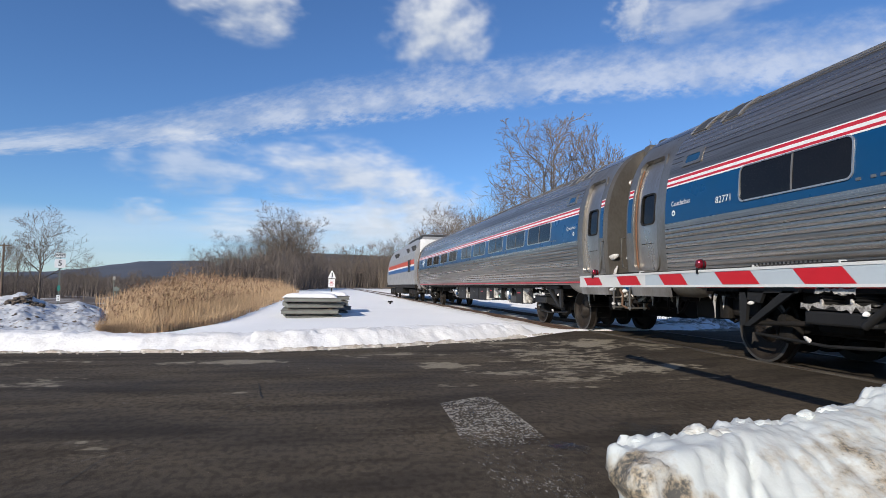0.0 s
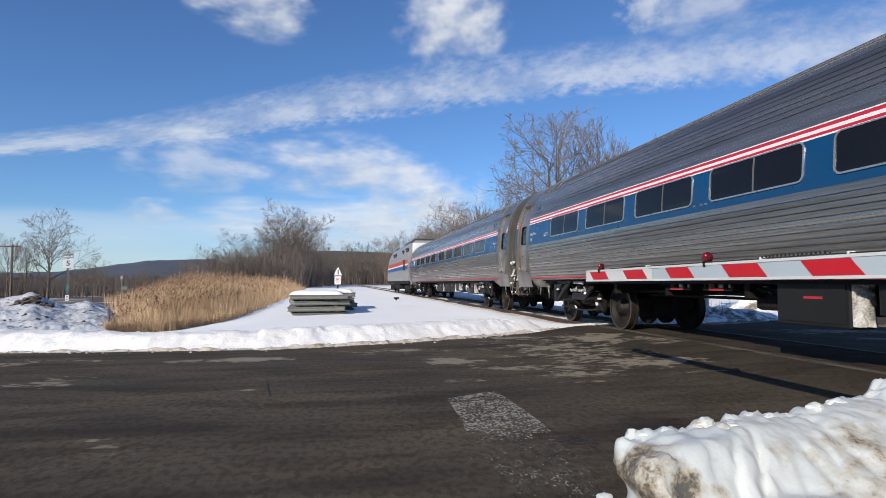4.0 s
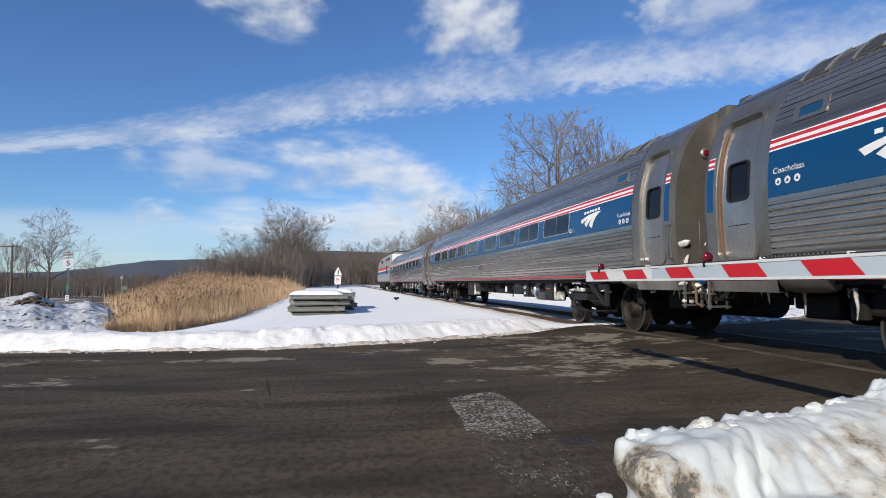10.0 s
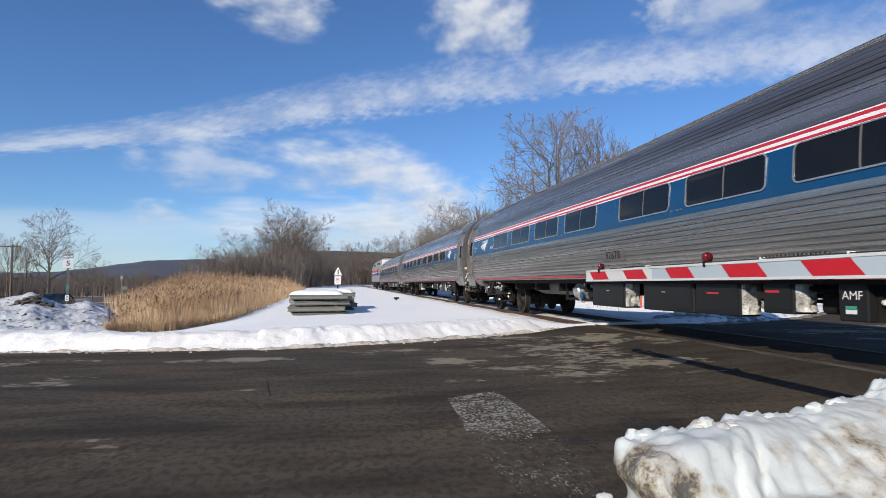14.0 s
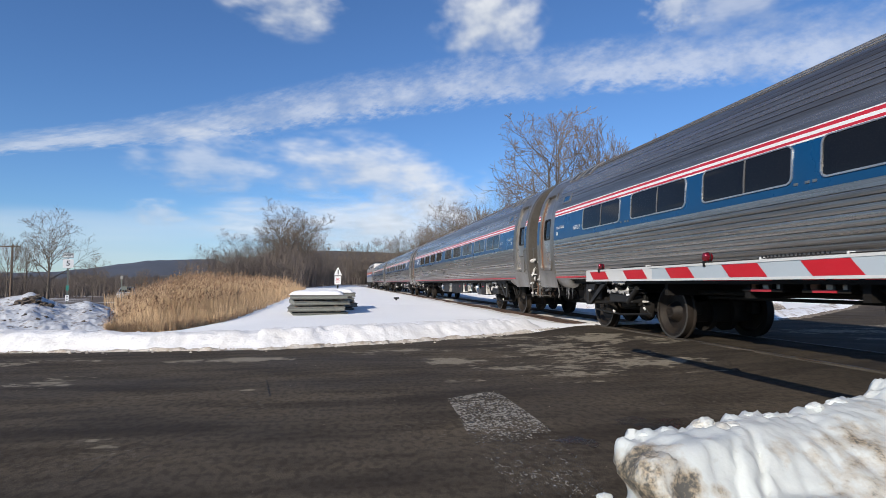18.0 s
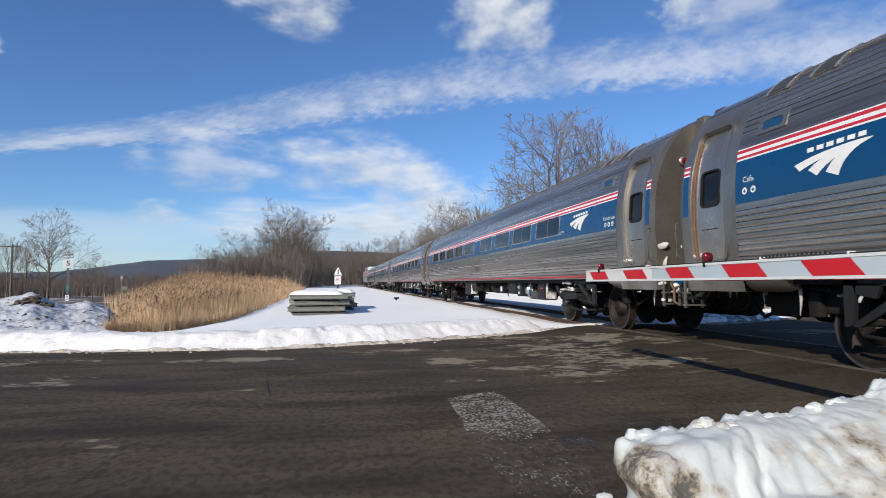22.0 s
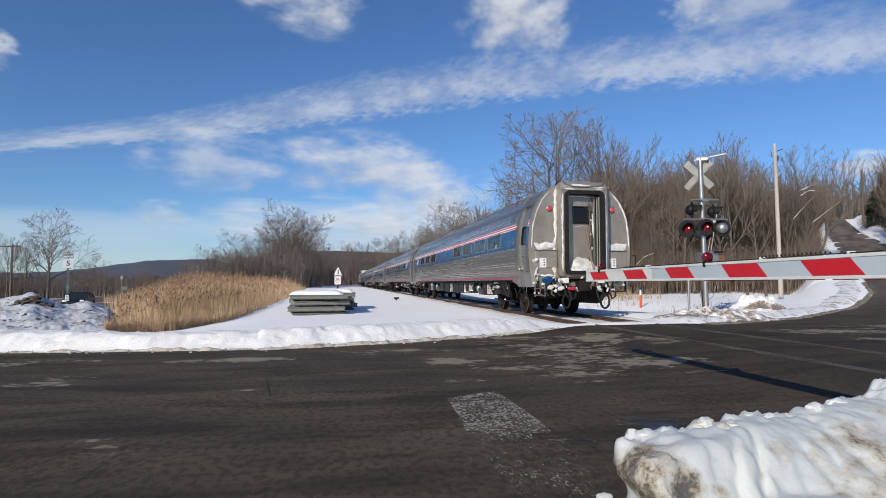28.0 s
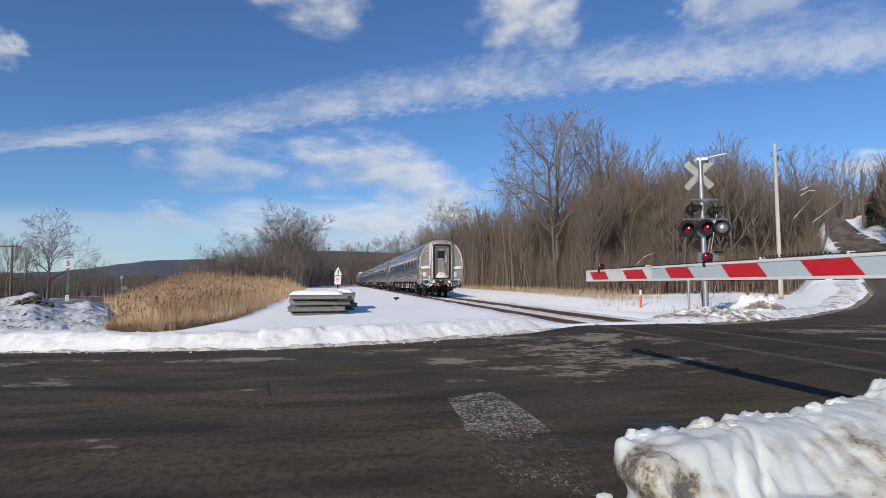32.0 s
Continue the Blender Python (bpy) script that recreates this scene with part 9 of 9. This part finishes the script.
def vehicle(name, label, colour, kind):
    paint = material(name + "_paint", colour, 0.3, 0.2, tuple(c * 0.7 for c in colour), 2, 0.4, 30, 0.02)
    car = thing(name, pose(-60, -100, HIGHWAY_Z), label, "car", "cars on the highway")
    # side outlines, front at +y
    if kind == "pickup":
        body = [(-2.75, 0.45), (-2.80, 0.75), (-2.75, 1.15), (-0.55, 1.15), (0.9, 1.17), (2.45, 1.08), (2.75, 0.90), (2.80, 0.50), (2.6, 0.38)]
        cab = [(-0.55, 1.13), (-0.45, 1.72), (-0.2, 1.84), (0.75, 1.84), (1.45, 1.15)]
    elif kind == "suv":
        body = [(-2.25, 0.40), (-2.32, 0.8), (-2.28, 1.05), (0.95, 1.08), (2.1, 0.98), (2.32, 0.75), (2.34, 0.42), (2.1, 0.32)]
        cab = [(-2.26, 1.03), (-2.10, 1.52), (-1.7, 1.70), (0.05, 1.70), (1.0, 1.06)]
    else:
        body = [(-2.25, 0.36), (-2.32, 0.7), (-2.2, 0.95), (0.9, 0.96), (2.1, 0.84), (2.32, 0.62), (2.3, 0.34), (2.0, 0.28)]
        cab = [(-1.95, 0.94), (-1.2, 1.36), (-0.7, 1.45), (0.1, 1.43), (1.05, 0.94)]
    side = Matrix(((0, 0, 1, -0.90), (1, 0, 0, 0), (0, 1, 0, 0), (0, 0, 0, 1)))
    bm = bmesh.new()
    prism(bm, body, side, 1.80)
    bmesh.ops.bevel(bm, geom=bm.edges[:], offset=0.06, segments=2, profile=0.6, affect="EDGES")
    part("body", bm, paint, car, smooth=40)
    bm = bmesh.new()
    lo = [bm.verts.new((-0.84 if z < 1.2 and i in (0, len(cab) - 1) else -0.68, y, z)) for i, (y, z) in enumerate(cab)]
    hi = [bm.verts.new((0.84 if z < 1.2 and i in (0, len(cab) - 1) else 0.68, y, z)) for i, (y, z) in enumerate(cab)]
    for i in range(len(cab) - 1):
        bm.faces.new((lo[i], lo[i + 1], hi[i + 1], hi[i]))
    bm.faces.new(lo)
    bm.faces.new(hi[::-1])
    part("glasshouse", bm, CAR_GLASS, car, "dark windows", smooth=20)
    bm = bmesh.new()
    zt = max(z for _, z in cab)
    flat = [y for y, z in cab if z > zt - 0.25]
    box(bm, (0, (min(flat) + max(flat)) / 2, zt + 0.005), (1.36, max(flat) - min(flat), 0.05), bevel=0.02)
    for s in (-1, 1):
        for (y0, z0), (y1, z1) in zip(cab, cab[1:]):
            if abs(z1 - z0) > 0.2:
                rod(bm, (s * 0.86, y0, z0) if z0 < 1.2 else (s * 0.69, y0, z0), (s * 0.86, y1, z1) if z1 < 1.2 else (s * 0.69, y1, z1), 0.045, n=6)
        y = (cab[0][0] + cab[-1][0]) / 2
        rod(bm, (s * 0.87, y, cab[0][1]), (s * 0.69, y, zt), 0.04, n=6)
    part("roof", bm, paint, car, smooth=40)
    for y in (-1.42, 1.42) if kind != "pickup" else (-1.7, 1.75):
        for s in (-1, 1):
            bm = bmesh.new()
            lathe(bm, [(0.0, -0.02), (0.2, -0.02), (0.22, 0.0), (0.33, 0.0), (0.35, 0.03), (0.35, 0.2), (0.0, 0.2)], pose(s * 0.93, y, 0.35, 0, -90 if s > 0 else 90, 0), 20)
            w = part("wheel", bm, BLACK, car, smooth=40)
            bm = bmesh.new()
            lathe(bm, [(0.0, -0.028), (0.19, -0.025), (0.2, -0.01), (0.0, -0.01)], pose(s * 0.93, y, 0.35, 0, -90 if s > 0 else 90, 0), 16)
            part("rim", bm, ALU, w, smooth=40)
    for s in (-1, 1):
        bm = bmesh.new()
        box(bm, (s * 0.74, body[1][0] + 0.02, 0.85), (0.2, 0.06, 0.22), bevel=0.01)
        part("tail_light", bm, TAIL, car, "red tail lamp")
        bm = bmesh.new()
        box(bm, (s * 0.68, 2.28, 0.72), (0.3, 0.08, 0.14), bevel=0.02)
        part("headlight", bm, HEAD, car, "clear headlamp")
    return car


def traffic():
    out = []
    # what passes: name, label, paint, shape, away or back, time and place of one sighting, speed
    for name, label, colour, kind, away, t0, y0, v in (
            ("sedan", "white saloon car on the highway", (0.70, 0.71, 0.72), "sedan", True, 9.0, 43.5, 32.0),
            ("pickup_truck", "black pickup truck on the highway", (0.015, 0.016, 0.02), "pickup", True, 11.5, 35.2, 23.8),
            ("hatchback", "silver-white hatchback on the highway", (0.60, 0.61, 0.62), "suv", True, 12.5, 38.0, 28.8),
            ("sedan", "dark blue-green saloon car on the highway", (0.03, 0.05, 0.06), "sedan", False, 14.0, 49.8, 22.3),
            ("suv", "silver sport utility car on the highway", (0.50, 0.51, 0.52), "suv", False, 19.2, 56.8, 22.0),
            ("sedan", "black saloon car on the highway", (0.015, 0.015, 0.018), "sedan", False, 28.1, 55.4, 20.0)):
        car = vehicle(name, label, colour, kind)
        rows = []
        for t in [0.0] + [t0 + d for d in (-4, -2, -1, 0, 1, 2, 4) if 0 < t0 + d < 32] + [32.0]:
            y = y0 + (1 if away else -1) * v * (t - t0)
            x = -17.6 - 0.185 * (y - 44) - (0 if away else 3.6)
            rows.append((t, pose(x, y, HIGHWAY_Z + 0.004, 0, 0, 10.5 if away else 190.5)))
        out.append((car, rows))
    return out


# ---- clouds, painted haze ----


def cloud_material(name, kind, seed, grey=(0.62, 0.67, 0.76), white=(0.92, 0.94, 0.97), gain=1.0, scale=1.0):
    m = bpy.data.materials.new(name)
    m.use_nodes = True
    n, l = m.node_tree.nodes, m.node_tree.links
    n.remove(n["Principled BSDF"])
    uv = n.new("ShaderNodeTexCoord")
    sep = n.new("ShaderNodeSeparateXYZ")
    l.new(uv.outputs["UV"], sep.inputs[0])
    def math_(op, a, b=0.0):
        o = n.new("ShaderNodeMath")
        o.operation = op
        for i, v in enumerate((a, b)):
            if isinstance(v, (int, float)):
                o.inputs[i].default_value = v
            else:
                l.new(v, o.inputs[i])
        return o.outputs[0]
    def tex(stretch, scale_, detail=8, rough=0.55, off=0.0):
        mp = n.new("ShaderNodeMapping")
        mp.inputs["Scale"].default_value = stretch
        mp.inputs["Location"].default_value = (seed * 3.7 + off, seed * 1.9, 0)
        l.new(uv.outputs["UV"], mp.inputs[0])
        t = n.new("ShaderNodeTexNoise")
        t.inputs["Scale"].default_value, t.inputs["Detail"].default_value, t.inputs["Roughness"].default_value = scale_, detail, rough
        l.new(mp.outputs[0], t.inputs[0])
        return t.outputs["Fac"]
    def rng(s, a, b, lo=0.0, hi=1.0, smooth=True):
        r = n.new("ShaderNodeMapRange")
        r.interpolation_type = "SMOOTHSTEP" if smooth else "LINEAR"
        r.inputs["From Min"].default_value, r.inputs["From Max"].default_value = a, b
        r.inputs["To Min"].default_value, r.inputs["To Max"].default_value = lo, hi
        l.new(s, r.inputs[0])
        return r.outputs[0]
    if kind == "trail":
        # u runs in degrees along the streak, v from -1 to 1 across it
        mp = n.new("ShaderNodeMapping")
        mp.inputs["Rotation"].default_value = (0, 0, radians(-32))
        mp.inputs["Scale"].default_value = (0.40, 2.6, 1)
        l.new(uv.outputs["UV"], mp.inputs[0])
        t = n.new("ShaderNodeTexNoise")
        t.inputs["Scale"].default_value, t.inputs["Detail"].default_value, t.inputs["Roughness"].default_value = 1.7, 9, 0.60
        l.new(mp.outputs[0], t.inputs[0])
        wob = math_("MULTIPLY", math_("SUBTRACT", t.outputs["Fac"], 0.5), 1.5)
        v = math_("ADD", sep.outputs[1], wob)
        band = math_("MULTIPLY", rng(v, 1.15, -0.6), rng(v, -0.95, -0.15))
        soft = tex((0.25, 1.1, 1), 0.9, 4)
        alpha = math_("MULTIPLY", band, rng(soft, 0.22, 0.62, 0.45, 1.0))
        alpha = math_("MULTIPLY", alpha, 0.62 * gain)
        edge = rng(math_("ABSOLUTE", sep.outputs[1]), 0.97, 0.7)
        alpha = math_("MULTIPLY", alpha, edge)
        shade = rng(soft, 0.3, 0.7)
    else:
        r = math_("SQRT", math_("ADD", math_("MULTIPLY", sep.outputs[0], sep.outputs[0]), math_("MULTIPLY", sep.outputs[1], sep.outputs[1])))
        big, fine = tex((1, 1, 1), 1.5 * scale, 3), tex((1, 1, 1), 2.8 * scale, 8, 0.55)
        body = math_("ADD", math_("MULTIPLY", math_("SUBTRACT", big, 0.5), 2.1), math_("MULTIPLY", math_("SUBTRACT", fine, 0.5), 0.6))
        alpha = rng(math_("SUBTRACT", math_("ADD", body, 0.80), r), -0.22, 0.80)
        alpha = math_("MULTIPLY", math_("MULTIPLY", alpha, rng(r, 1.0, 0.75)), gain)
        # painted shading: white towards the top, grey underneath
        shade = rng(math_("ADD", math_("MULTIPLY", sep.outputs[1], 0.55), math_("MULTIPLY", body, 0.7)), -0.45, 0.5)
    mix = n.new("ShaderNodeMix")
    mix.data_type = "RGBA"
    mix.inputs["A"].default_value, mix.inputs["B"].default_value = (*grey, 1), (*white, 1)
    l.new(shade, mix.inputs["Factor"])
    # the sheet emits its painted colour, sunlight does not shade it
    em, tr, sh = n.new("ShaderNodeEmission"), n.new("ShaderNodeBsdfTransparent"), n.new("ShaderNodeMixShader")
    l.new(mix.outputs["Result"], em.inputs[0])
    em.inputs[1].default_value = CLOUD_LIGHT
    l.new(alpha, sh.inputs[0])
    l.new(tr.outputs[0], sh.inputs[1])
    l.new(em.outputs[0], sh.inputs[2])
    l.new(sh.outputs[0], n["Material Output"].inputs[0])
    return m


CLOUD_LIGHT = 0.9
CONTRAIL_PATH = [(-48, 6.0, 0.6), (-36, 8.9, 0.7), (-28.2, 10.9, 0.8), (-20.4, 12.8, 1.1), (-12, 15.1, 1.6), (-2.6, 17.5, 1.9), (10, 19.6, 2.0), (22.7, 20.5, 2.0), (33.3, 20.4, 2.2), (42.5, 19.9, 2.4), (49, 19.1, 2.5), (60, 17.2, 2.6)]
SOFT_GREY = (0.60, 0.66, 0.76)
# sheets of this colour are no clouds: they glow to whiten the low sky
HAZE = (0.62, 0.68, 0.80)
# azimuth and elevation at the start and at the end, half width, half height, density, shade, grain
CLOUD_SHEETS = [(-9.2, 25.8, -2.7, 26.9, 7.0, 4.0, 0.85, SOFT_GREY, 1.0), (9.9, 25.4, 18.7, 26.0, 6.4, 5.2, 0.9, SOFT_GREY, 1.0), (29.8, 25.1, 35.4, 24.5, 3.2, 2.6, 0.6, SOFT_GREY, 1.0), (36.0, 24.6, 41.0, 23.8, 7.0, 3.4, 0.5, SOFT_GREY, 1.0),
           (0.3, 11.2, 2.2, 11.7, 10.0, 4.2, 0.80, SOFT_GREY, 1.1), (-13.4, 11.1, -12.0, 11.4, 8.0, 3.6, 0.5, SOFT_GREY, 1.2), (8.8, 8.4, 9.7, 8.7, 8.0, 4.2, 0.85, SOFT_GREY, 1.1), (-0.8, 5.9, 0.1, 5.7, 16.0, 3.6, 0.55, SOFT_GREY, 1.6),
           (-22.0, 2.6, -22.0, 2.6, 30.0, 4.2, 0.34, HAZE, 0.6), (4.0, 4.0, 4.0, 4.0, 24.0, 5.0, 0.30, HAZE, 0.7), (30.0, 2.5, 30.0, 2.5, 30.0, 4.0, 0.3, HAZE, 0.6),
           (-17.3, 6.5, -16.4, 6.3, 3.4, 1.5, 0.45, SOFT_GREY, 1.0), (-34.5, 17.7, -29.0, 18.3, 2.8, 2.0, 0.7, SOFT_GREY, 1.0), (4.9, 5.6, 5.7, 5.6, 10.0, 3.4, 0.62, SOFT_GREY, 1.3), (46.8, 9.3, 47.5, 9.5, 4.0, 1.6, 0.7, SOFT_GREY, 1.2)]


def dome(az, el, r):
    a, e = radians(az), radians(el)
    return Vector((math.sin(a) * math.cos(e), math.cos(a) * math.cos(e), math.sin(e))) * r


def sky_sheet(name, label, grid, uvs, mat):
    rows, cols = len(grid), len(grid[0])
    me = bpy.data.meshes.new(name)
    me.from_pydata([tuple(p) for row in grid for p in row], [], [(r * cols + c, r * cols + c + 1, (r + 1) * cols + c + 1, (r + 1) * cols + c) for r in range(rows - 1) for c in range(cols - 1)])
    layer = me.uv_layers.new(name="UVMap")
    flat = [u for row in uvs for u in row]
    for lp in me.loops:
        layer.data[lp.index].uv = flat[lp.vertex_index]
    me.materials.append(mat)
    return tagged(new(name, me), label, "cloud", kind="structure")


def clouds():
    out = []
    # the spread-out trail: azimuth, elevation, half width in degrees
    TRAIL = CONTRAIL_PATH
    az, el, wd = [a for a, _, _ in TRAIL], [e for _, e, _ in TRAIL], [w for _, _, w in TRAIL]
    n = 120
    grid, uvs = [], []
    for k in range(n):
        a = az[0] + (az[-1] - az[0]) * k / (n - 1)
        e, w = float(np.interp(a, az, el)), float(np.interp(a, az, wd))
        grid.append([dome(a, e + w * v * 1.5, 3300) for v in (-1, -0.5, 0, 0.5, 1)])
        uvs.append([(a, v) for v in (-1, -0.5, 0, 0.5, 1)])
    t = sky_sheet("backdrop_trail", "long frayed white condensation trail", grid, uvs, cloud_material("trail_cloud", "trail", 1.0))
    p, q = dome(-20, float(np.interp(-20, az, el)), 1), dome(35, float(np.interp(35, az, el)), 1)
    out.append((t, p.cross(q).normalized(), 4.6))
    for k, (a0, e0, a1, e1, hw, hh, gain, grey, sc) in enumerate(CLOUD_SHEETS):
        grid, uvs = [], []
        m = 14
        for r in range(m):
            v = r / (m - 1) * 2 - 1
            grid.append([dome(a0 + hw * (c / (m - 1) * 2 - 1) / math.cos(radians(e0)), e0 + hh * v, (4600 if grey is HAZE else 3000) + 12 * k) for c in range(m)])
            uvs.append([(c / (m - 1) * 2 - 1, v) for c in range(m)])
        o = sky_sheet("backdrop_cloud", "soft white cloud or painted horizon haze", grid, uvs, cloud_material("cloud_or_haze", "puff", 2.0 + k, grey, gain=gain, scale=sc))
        p, q = dome(a0, e0, 1), dome(a1, e1, 1)
        out.append((o, p.cross(q).normalized() if (p - q).length > 1e-4 else Vector((0, 0, 1)), math.degrees(p.angle(q))))
    return out

# ---- the place is put together ----
ground()
road()
track()
highway()
hills()
CLOUDS = clouds()
snow_banks()
snow_pile()
mounds()
painted()
crossing_gate()
crossing_signal()
route_sign()
track_sign()
panel_stack()
small_things()
forest()
thickets()
snowy_branches()
reeds()
conifers()
TRAFFIC = traffic()

# ---- what moves ----


def motions():
    ts, us = [t for t, _ in ADVANCE], [u for _, u in ADVANCE]
    for car, wheels, ahead in TRAIN:
        walk(car, [(t, pose(XC, u + ahead, ZR)) for t, u in ADVANCE])
        # the wheels roll: a row for every 70 degrees
        turn0 = 0.0
        step = radians(70) * 0.457
        rows = [0.0]
        u = us[0] + step
        while u < us[-1]:
            rows.append(float(np.interp(u, us, ts)))
            u += step
        rows.append(32.0)
        for w, place, s in wheels:
            keys, last = [], -1
            for t in rows:
                if frame(t) == last:
                    continue
                last = frame(t)
                a = -(float(np.interp(t, ts, us)) - us[0]) / 0.457
                keys.append((t, Matrix.Translation(place) @ Matrix.Rotation(a, 4, "X") @ (Matrix.Rotation(math.pi, 4, "Z") if s > 0 else Matrix())))
            walk(w, keys)
    walk(LOCO, [(t, pose(XC, u + 48.73, ZR)) for t, u in ADVANCE])
    for car, rows in TRAFFIC:
        walk(car, rows)
    for cl, axis, drift in CLOUDS:
        walk(cl, [(t, Matrix.Rotation(radians(drift) * t / 32, 4, axis)) for t in (0.0, 11.0, 21.0, 32.0)])


motions()
